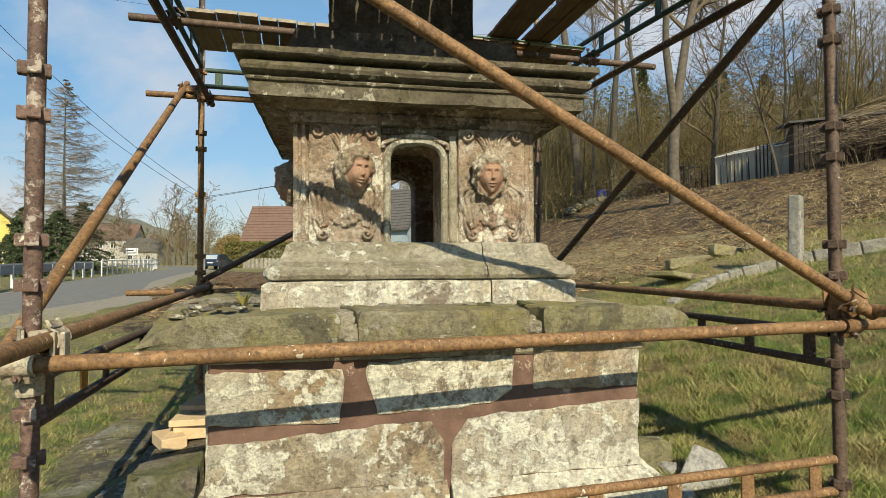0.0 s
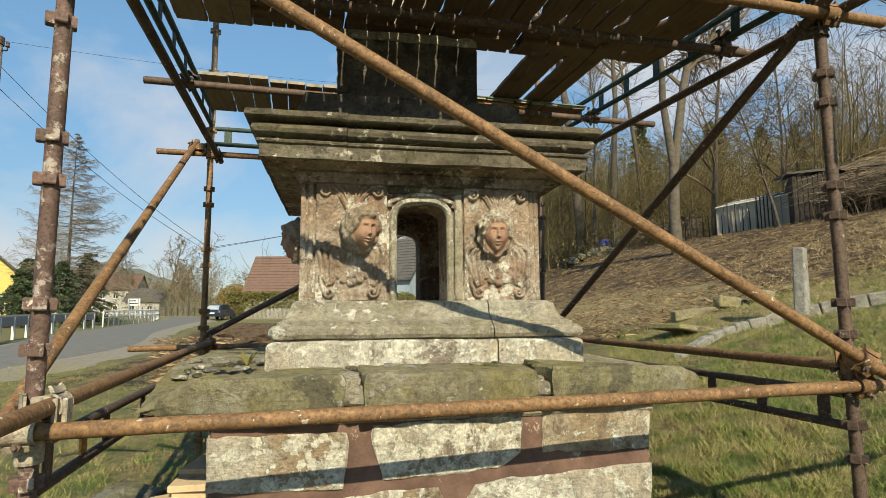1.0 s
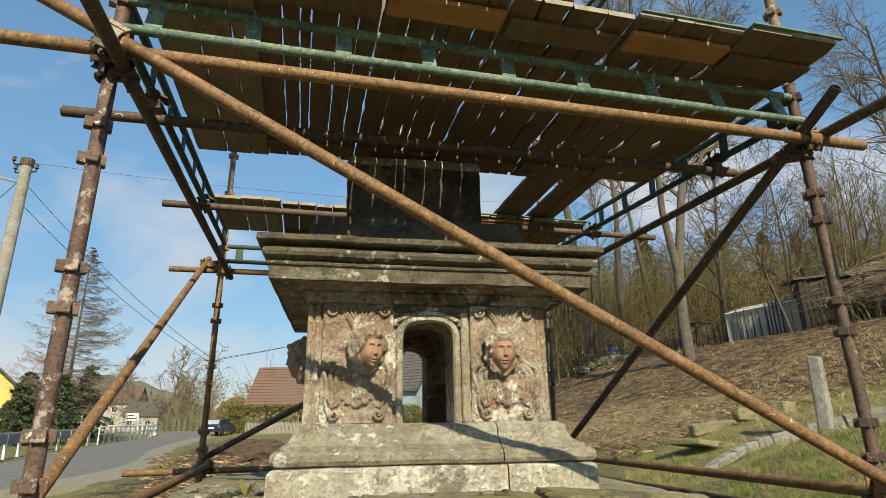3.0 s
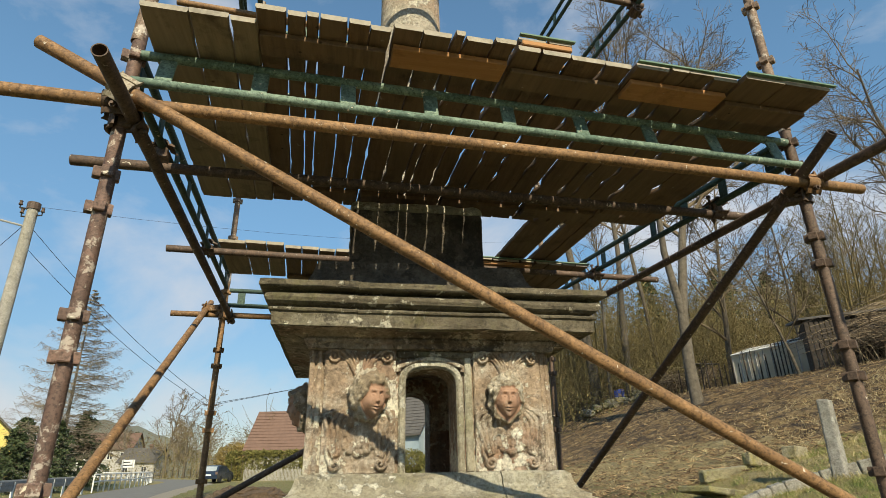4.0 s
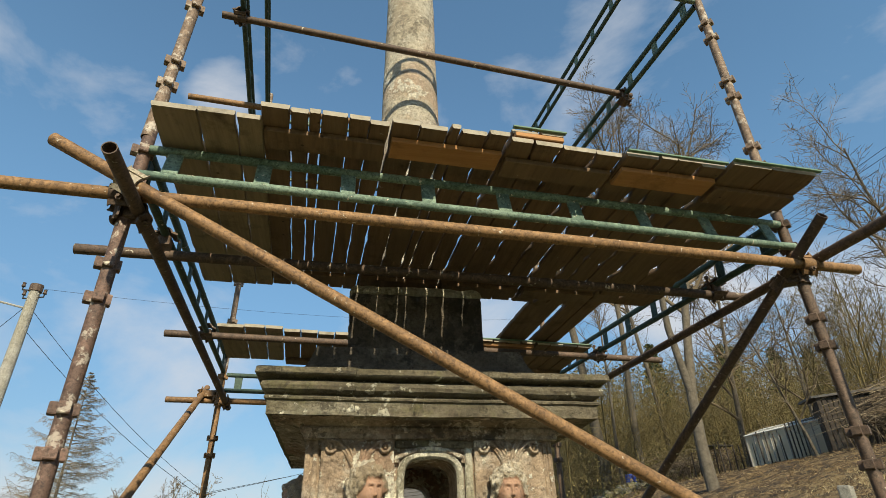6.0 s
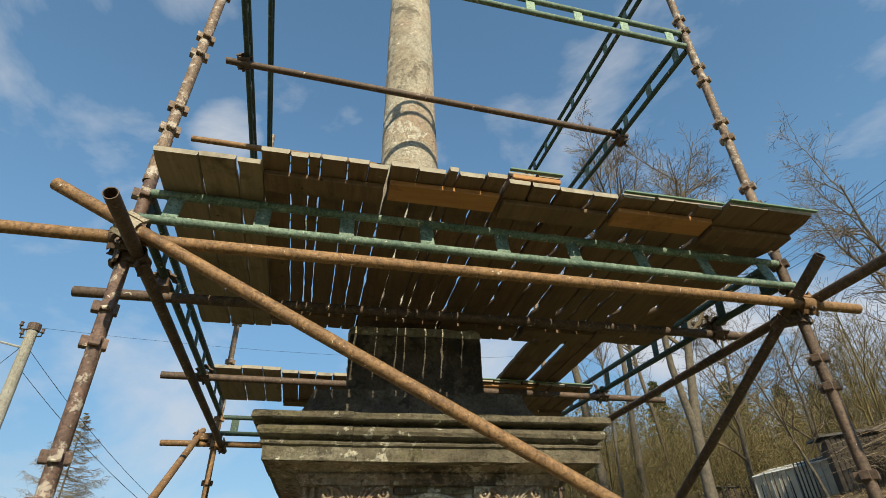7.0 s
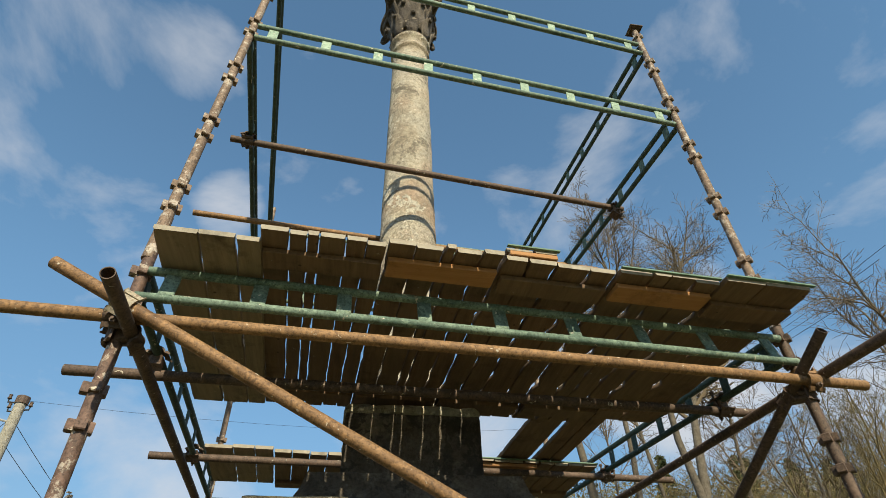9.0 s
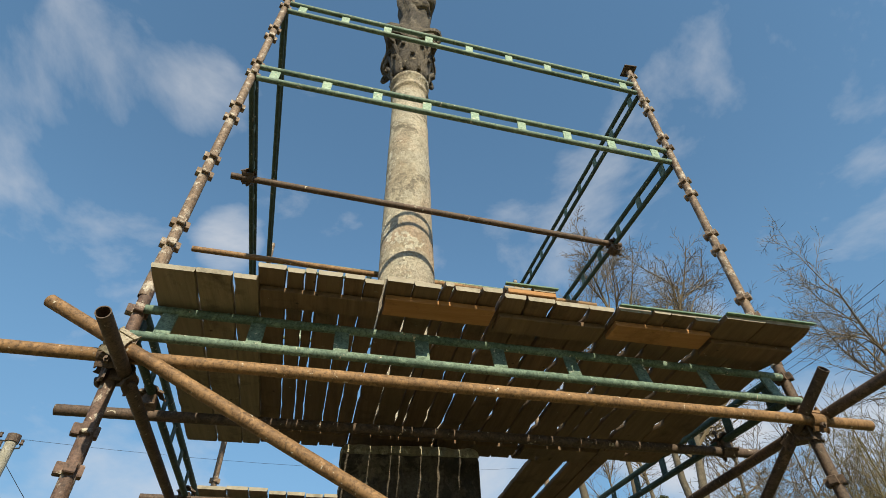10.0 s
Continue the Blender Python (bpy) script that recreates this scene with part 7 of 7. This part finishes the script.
shed = thing("greenhouse", "low whitewashed greenhouse with a pale glazed roof", "greenhouse", at=spot(11.0, 20.5))
g0, g1 = spot(10.60, 21.77), spot(12.02, 19.37)
g0.z, g1.z = 4.65, 4.69
away = Vector((g0.y - g1.y, g1.x - g0.x, 0)).normalized() * 1.1
away = away if away.x > 0 else -away
RISE = Vector((0, 0, 0.31))
BAYS = 9
for k in range(BAYS):
    a, b = g0.lerp(g1, k / BAYS), g0.lerp(g1, (k + 1) / BAYS)
    gap = (b - a) * 0.03
    bm = bmesh.new()
    low, high = Vector((0, 0, -0.5)), Vector((0, 0, 0.93))
    bm.faces.new([bm.verts.new(tuple(q)) for q in (a + gap + low, b - gap + low, b - gap + high, a + gap + high)])
    bmesh.ops.solidify(bm, geom=bm.faces[:], thickness=0.02)
    part("wall_pane", bm, GLASSHOUSE, shed)
    bm = bmesh.new()
    bm.faces.new([bm.verts.new(tuple(q)) for q in (a + gap + high - away * 0.06, b - gap + high - away * 0.06, b - gap + high + away + RISE, a + gap + high + away + RISE)])
    bmesh.ops.solidify(bm, geom=bm.faces[:], thickness=0.02)
    part("roof_pane", bm, ROOF_SHEET, shed)
    v, f = [], []
    sweep(v, f, [a + low, a + high], 0.022, 5)
    from_lists("post", v, f, GALV, shed)
    v, f = [], []
    sweep(v, f, [a + high + Vector((0, 0, 0.02)), a + high + away + RISE + Vector((0, 0, 0.02))], 0.018, 5)
    from_lists("glazing_bar", v, f, GALV, shed)
for low in (Vector((0, 0, 0.92)) - away * 0.05, Vector((0, 0, 0.94)) + away + RISE):
    v, f = [], []
    sweep(v, f, [g0 + low, g1 + low], 0.03, 6)
    from_lists("eaves_rail", v, f, WHITE_PAINT, shed)
bm = bmesh.new()
bm.faces.new([bm.verts.new(tuple(q)) for q in (g1 + Vector((0, 0, -0.5)), g1 + away + Vector((0, 0, -0.3)), g1 + away + RISE + Vector((0, 0, 0.92)), g1 + Vector((0, 0, 0.92)))])
bmesh.ops.solidify(bm, geom=bm.faces[:], thickness=0.02)
part("end_wall", bm, GLASSHOUSE, shed)

paling = thing("paling_fence", "short dark paling gate in front of the greenhouse", "fence", at=spot(11.0, 19.6))
pa, pb = spot(11.15, 20.05), spot(11.5, 19.5)
pa.z, pb.z = 4.52, 4.56
plank_wall(pa, pb, 1.12, 0.025, OLD_WOOD, paling, "pale", 0.075, 0.115)
wire_fence = thing("wire_fence", "old wooden stakes of a garden fence on the slope", "fence", at=spot(9, 23))
for k in range(16):
    p = spot(9.6 + 0.11 * k, 24.6 - 0.30 * k)
    v, f = [], []
    sweep(v, f, [p - Vector((0, 0, 0.2)), p + Vector((0.03 * math.sin(k * 2.1), 0, 1.0 + 0.15 * math.sin(k * 5.3)))], [0.03, 0.02], 5)
    from_lists("stake", v, f, OLD_WOOD, wire_fence)
rubble = thing("rubble_pile", "overgrown heap of grey stones at the wood's edge", "stones", at=spot(7, 25))
rr = random.Random(3)
for k in range(34):
    bm = bmesh.new()
    s = rr.uniform(0.15, 0.42)
    rock(bm, spot(rr.uniform(6.2, 9.2), rr.uniform(27.4, 28.8), rr.uniform(0.0, 0.3)), (s, s * 0.8, s * 0.6), k, rr.uniform(0, 3))
    part("stone", bm, STEP_STONE, rubble)
hive = thing("garden_shed", "small weathered plank shed at the wood's edge", "shed", at=spot(12.0, 28.6))
hv = spot(12.0, 28.6, -0.1)
plank_wall(hv, hv + Vector((1.0, -0.25, 0)), 1.35, 0.03, PLANK, hive)
plank_wall(hv + Vector((0.1, 0.8, 0)), hv + Vector((0.0, 0.05, 0)), 1.35, 0.03, PLANK, hive)
bm = bmesh.new()
box(bm, (-0.65, -0.55, -0.03), (0.65, 0.55, 0.03), 0.01)
bmesh.ops.translate(bm, vec=hv + Vector((0.5, 0.3, 1.42)), verts=bm.verts[:])
part("roof", bm, ROOF_DARK, hive, "flat dark felt roof")
bm = lathe([(0.26, 0), (0.28, 0.03), (0.28, 0.3), (0.295, 0.32), (0.28, 0.34), (0.28, 0.7), (0.25, 0.76), (0.24, 0.76)], 0, 0, 20)
bmesh.ops.translate(bm, vec=spot(8.75, 31.0, -0.25), verts=bm.verts[:])
tagged(part("barrel", bm, BLUE_PLASTIC), "blue plastic barrel at the wood's edge", "barrel")


# ---- poles and wires ----
def wire(p, q, sag, r=0.008):
    v, f = [], []
    p, q = Vector(p), Vector(q)
    sweep(v, f, [p.lerp(q, t) - Vector((0, 0, sag * 4 * t * (1 - t))) for t in np.linspace(0, 1, 13)], r, 4)
    ob = from_lists("wire", v, f, RUBBER)
    return tagged(ob, "thin dark overhead wire between poles", "wire", "overhead wires")


def concrete_pole(at, top, r0, r1, label):
    t = thing("utility_pole", label, "pole", at=at)
    at = Vector(at)
    v, f = [], []
    sweep(v, f, [at + Vector((0, 0, -0.3)), at + Vector((0, 0, (top - at.z) / 2)), Vector((at.x, at.y, top))], [r0, (r0 + r1) / 2, r1], 14)
    smooth_by_angle(from_lists("mast", v, f, CONCRETE, t).data)
    return t


P1 = Vector((-11.71, 21.14, 0.60))
pole = concrete_pole(P1, 10.99, 0.24, 0.18, "tapered concrete utility pole with a street lamp arm")
v, f = [], []
sweep(v, f, [(P1.x, P1.y, 10.96), (P1.x, P1.y, 11.23)], [0.22, 0.22], 12)
from_lists("pole_cap", v, f, RUST_BROWN, pole)
for k, (dx, dz) in enumerate(((-0.43, 10.99), (0.37, 10.72), (-0.31, 10.65))):
    v, f = [], []
    sweep(v, f, [(P1.x, P1.y, dz), (P1.x + dx, P1.y - 0.05, dz + 0.02), (P1.x + dx, P1.y - 0.05, dz + 0.18)], 0.03, 6)
    from_lists("insulator_arm", v, f, RUBBER, pole)
    v, f = [], []
    sweep(v, f, [(P1.x + dx, P1.y - 0.05, dz + 0.15), (P1.x + dx, P1.y - 0.05, dz + 0.24), (P1.x + dx, P1.y - 0.05, dz + 0.3)], [0.075, 0.05, 0.065], 8)
    from_lists("insulator", v, f, RUST_BROWN, pole)
v, f = [], []
sweep(v, f, [(P1.x, P1.y, 10.26), (P1.x - 1.1, P1.y - 0.15, 10.49), (P1.x - 2.2, P1.y - 0.3, 10.57)], 0.04, 6)
from_lists("lamp_arm", v, f, GALV, pole)
bm = bmesh.new()
ball(bm, (P1.x - 1.95, P1.y - 0.3, 10.54), (0.95, 0.2, 0.13), 0, 0, 2)
part("lamp_head", bm, WHITE_PAINT, pole, "white street lamp head", True)
P2 = spot(-12.6, 29.5)
pole_b = concrete_pole(P2, 5.25, 0.12, 0.09, "slim grey utility pole beside the road")
v, f = [], []
sweep(v, f, [(P2.x - 0.3, P2.y, 5.05), (P2.x + 0.3, P2.y, 5.05)], 0.03, 6)
from_lists("cross_arm", v, f, RUST_BROWN, pole_b)
for dx in (-0.2, 0.2):
    wire((P1.x + dx, P1.y, 9.95 + dx), (P2.x + dx, P2.y, 5.07), 0.45, 0.012)
    wire((P2.x + dx, P2.y, 5.07), spot(4.0, 66.0, 2.9 + dx), 0.5, 0.012)
wire((P1.x, P1.y, 11.11), spot(12.0, 44.0, 12.0), 1.0, 0.006)
wire((P1.x, P1.y, 10.57), spot(-70, 60.0, 9.0), 0.8, 0.012)
for k in range(4):
    wire(spot(24.5 + 0.5 * k, 55.0, 16.5 + 0.6 * k), spot(13.0 + 0.5 * k, 14.5, 7.2 + 0.5 * k), 0.5, 0.010)


# ---- along the road ----
rail = thing("guard_rail", "galvanised steel guard rail along the road", "guard rail", at=spot(-16.8, 18))
inner = []
for i, p in enumerate(ROAD_LINE):
    way = (ROAD_LINE[min(i + 1, len(ROAD_LINE) - 1)] - ROAD_LINE[max(i - 1, 0)]).normalized()
    inner.append(p - Vector((way.y, -way.x)) * 3.1)
inner = [p for p in inner if 8 < p.y < 79]
first = [p for p in inner if p.y < 37]
v, f = [], []
for z in (0.52, 0.70):
    sweep(v, f, [spot(p.x, p.y, z + 0.1) for p in first], 0.14, 6, True, 0.25, (0.98, -0.19, 0))
from_lists("rail_beam", v, f, GALV, rail)
def evenly(line, step):
    out, left = [], 0.0
    for a, b in zip(line, line[1:]):
        d = (b - a).length
        while left < d:
            out.append(a.lerp(b, left / d))
            left += step
        left -= d
    return out
for p in evenly(first, 2.0):
    v, f = [], []
    sweep(v, f, [spot(p.x, p.y, -0.1), spot(p.x, p.y, 0.85)], 0.06, 6)
    from_lists("rail_post", v, f, WHITE_PAINT, rail)
second = [p for p in inner if p.y >= 38]
railing = thing("railing", "white tubular railing round the road bend", "railing", at=spot(-30, 55))
for z in (0.55, 1.0):
    v, f = [], []
    sweep(v, f, [spot(p.x, p.y, z) for p in second], 0.045, 6)
    from_lists("rail", v, f, WHITE_PAINT, railing)
for p in evenly(second, 1.5):
    v, f = [], []
    sweep(v, f, [spot(p.x, p.y, -0.1), spot(p.x, p.y, 1.02)], 0.045, 6)
    from_lists("post", v, f, WHITE_PAINT, railing)

sign = thing("road_sign", "white direction sign board on two posts", "sign", at=spot(-31.0, 56.0))
for dr in (-0.45, 0.45):
    v, f = [], []
    sweep(v, f, [spot(-31.0 + dr, 56.0, -0.1), spot(-31.0 + dr, 56.0, 2.2)], 0.04, 6)
    from_lists("post", v, f, GALV, sign)
bm = bmesh.new()
box(bm, (-0.62, -0.02, 1.45), (0.62, 0.02, 2.15), 0.01)
bmesh.ops.rotate(bm, cent=(0, 0, 0), matrix=Matrix.Rotation(-HEADING, 3, "Z"), verts=bm.verts[:])
bmesh.ops.translate(bm, vec=spot(-31.0, 56.0, 0), verts=bm.verts[:])
board = part("board", bm, WHITE_PAINT, sign)
for k in range(2):
    bm = bmesh.new()
    box(bm, (-0.5, -0.027, 1.62 + 0.26 * k), (0.4 - 0.2 * k, -0.022, 1.72 + 0.26 * k), 0.0)
    bmesh.ops.rotate(bm, cent=(0, 0, 0), matrix=Matrix.Rotation(-HEADING, 3, "Z"), verts=bm.verts[:])
    bmesh.ops.translate(bm, vec=spot(-31.0, 56.0, 0), verts=bm.verts[:])
    part("text_bar", bm, RUBBER, board)


def parked_car(r, f, turn):
    base = spot(r, f, 0.0)
    car = thing("car", "dark blue parked car beside the hedge", "car", at=base)
    m = Matrix.Translation(base) @ Matrix.Rotation(-HEADING + turn, 4, "Z")
    def put(name, bm, mat, parent=car, smooth=False):
        bmesh.ops.transform(bm, matrix=m, verts=bm.verts[:])
        return part(name, bm, mat, parent, "", smooth)
    bm = bmesh.new()
    prof = [(-2.0, 0.30), (-2.05, 0.62), (-1.95, 0.92), (-1.5, 1.40), (-0.9, 1.50), (0.2, 1.47), (0.9, 1.02), (1.85, 0.86), (2.05, 0.62), (2.0, 0.30)]
    rows = []
    for x, s in ((-0.84, 0.0), (-0.82, 1.0), (-0.6, 1.0), (0.6, 1.0), (0.82, 1.0), (0.84, 0.0)):
        rows.append([bm.verts.new((x * (0.86 if z > 1.1 else 1.0), y, z if s else min(z, 0.9))) for y, z in prof])
    for a, b in zip(rows[1:], rows[2:-1]):
        for i in range(len(prof)):
            bm.faces.new((a[i], a[(i + 1) % len(prof)], b[(i + 1) % len(prof)], b[i]))
    bm.faces.new(rows[1])
    bm.faces.new(list(reversed(rows[-2])))
    bmesh.ops.delete(bm, geom=rows[0] + rows[-1], context="VERTS")
    bmesh.ops.recalc_face_normals(bm, faces=bm.faces[:])
    body = put("body", bm, CAR_PAINT)
    bm = bmesh.new()
    q = [bm.verts.new(p) for p in ((-0.62, -1.93, 0.99), (0.62, -1.93, 0.99), (0.55, -1.53, 1.40), (-0.55, -1.53, 1.40))]
    bm.faces.new(q)
    bmesh.ops.solidify(bm, geom=bm.faces[:], thickness=-0.02)
    put("rear_window", bm, ROOF_SHEET, body)
    for s in (-1, 1):
        bm = bmesh.new()
        box(bm, (s * 0.72 - 0.1, -2.06, 0.68), (s * 0.72 + 0.1, -1.98, 0.90), 0.02)
        put("tail_light", bm, ROOF_RED, body)
        for y in (-1.25, 1.25):
            v, f = [], []
            sweep(v, f, [(s * 0.86, y, 0.31), (s * 0.66, y, 0.31)], 0.31, 16)
            w = from_lists("wheel", [m @ Vector(p) for p in v], f, RUBBER, car)
    bm = bmesh.new()
    box(bm, (-0.26, -2.07, 0.58), (0.26, -2.04, 0.70), 0.004)
    put("plate", bm, WHITE_PAINT, body)
    return car


parked_car(-23.2, 58.0, 0.0)
carport = thing("carport", "small wooden lean-to shelter beside the hedge", "shelter", at=spot(-22.8, 64.0))
for dr, df in ((-1.2, 0), (1.0, 0), (-1.2, 2), (1.0, 2)):
    v, f = [], []
    sweep(v, f, [spot(-22.8 + dr, 63.5 + df, -0.1), spot(-22.8 + dr, 63.5 + df, 2.0 + 0.3 * dr)], 0.07, 5)
    from_lists("post", v, f, OLD_WOOD, carport)
bm = bmesh.new()
q = [bm.verts.new(tuple(spot(-22.8 + dr, 63.5 + df, 2.05 + 0.32 * dr))) for dr, df in ((-1.6, -0.4), (1.3, -0.4), (1.3, 2.4), (-1.6, 2.4))]
bm.faces.new(q)
bmesh.ops.solidify(bm, geom=bm.faces[:], thickness=0.08)
part("roof", bm, ROOF_DARK, carport)

garden = thing("picket_fence", "low grey picket fence in front of the hedge", "fence", at=spot(-18, 60))
for k in range(64):
    p = spot(-21.4 + 0.14 * k, 60.2)
    bm = bmesh.new()
    box(bm, (-0.045, -0.012, -0.1), (0.045, 0.012, 1.05 + 0.04 * math.sin(k * 3.3)), 0.0)
    bmesh.ops.rotate(bm, cent=(0, 0, 0), matrix=Matrix.Rotation(-HEADING, 3, "Z"), verts=bm.verts[:])
    bmesh.ops.translate(bm, vec=p, verts=bm.verts[:])
    part("pale", bm, CONCRETE, garden)
field_fence = thing("field_fence", "line of old wooden stakes across the meadow", "fence", at=spot(-40, 90))
for k in range(36):
    p = spot(-52 + 0.9 * k, 93.0 + 0.15 * k)
    v, f = [], []
    sweep(v, f, [p - Vector((0, 0, 0.2)), p + Vector((0, 0, 1.35 + 0.2 * math.sin(k * 4.1)))], 0.06, 5)
    from_lists("stake", v, f, OLD_WOOD, field_fence)

# bare mounds of earth beside the road
for k, (r, f, s) in enumerate(((-8.4, 24.0, 1.0), (-7.2, 22.0, 0.8), (-5.9, 19.0, 0.7), (-9.5, 27.0, 0.9))):
    bm = bmesh.new()
    rock(bm, spot(r, f, 0.05), (1.6 * s, 1.1 * s, 0.55 * s), k)
    bmesh.ops.subdivide_edges(bm, edges=bm.edges[:], cuts=2, use_grid_fill=True)
    roughen(bm, 0.14, 2.5, k)
    roughen(bm, 0.06, 8, k)
    tagged(part("earth_mound", bm, SOIL), "brown heap of earth and leaves", "earth", "earth mounds")

# far wooded ridge beyond the valley
v, f = [], []
n = 60
for i in range(n + 1):
    r = -620 + 900 * i / n
    x, y = place(r, 900)
    h = 60 + 32 * math.sin(i * 0.22 + 1) + 10 * noise.noise(Vector((i * 0.35, 0, 0)))
    for d, z in ((0, -5), (40, h * 0.55), (110, h), (260, h * 0.6)):
        x, y = place(r, 860 + d)
        v.append((x, y, z))
for i in range(n):
    for k in range(3):
        a = i * 4 + k
        f.append((a, a + 4, a + 5, a + 1))
tagged(from_lists("backdrop", v, f, HILL, smooth=True), "far wooded ridge", "hill", kind="structure")
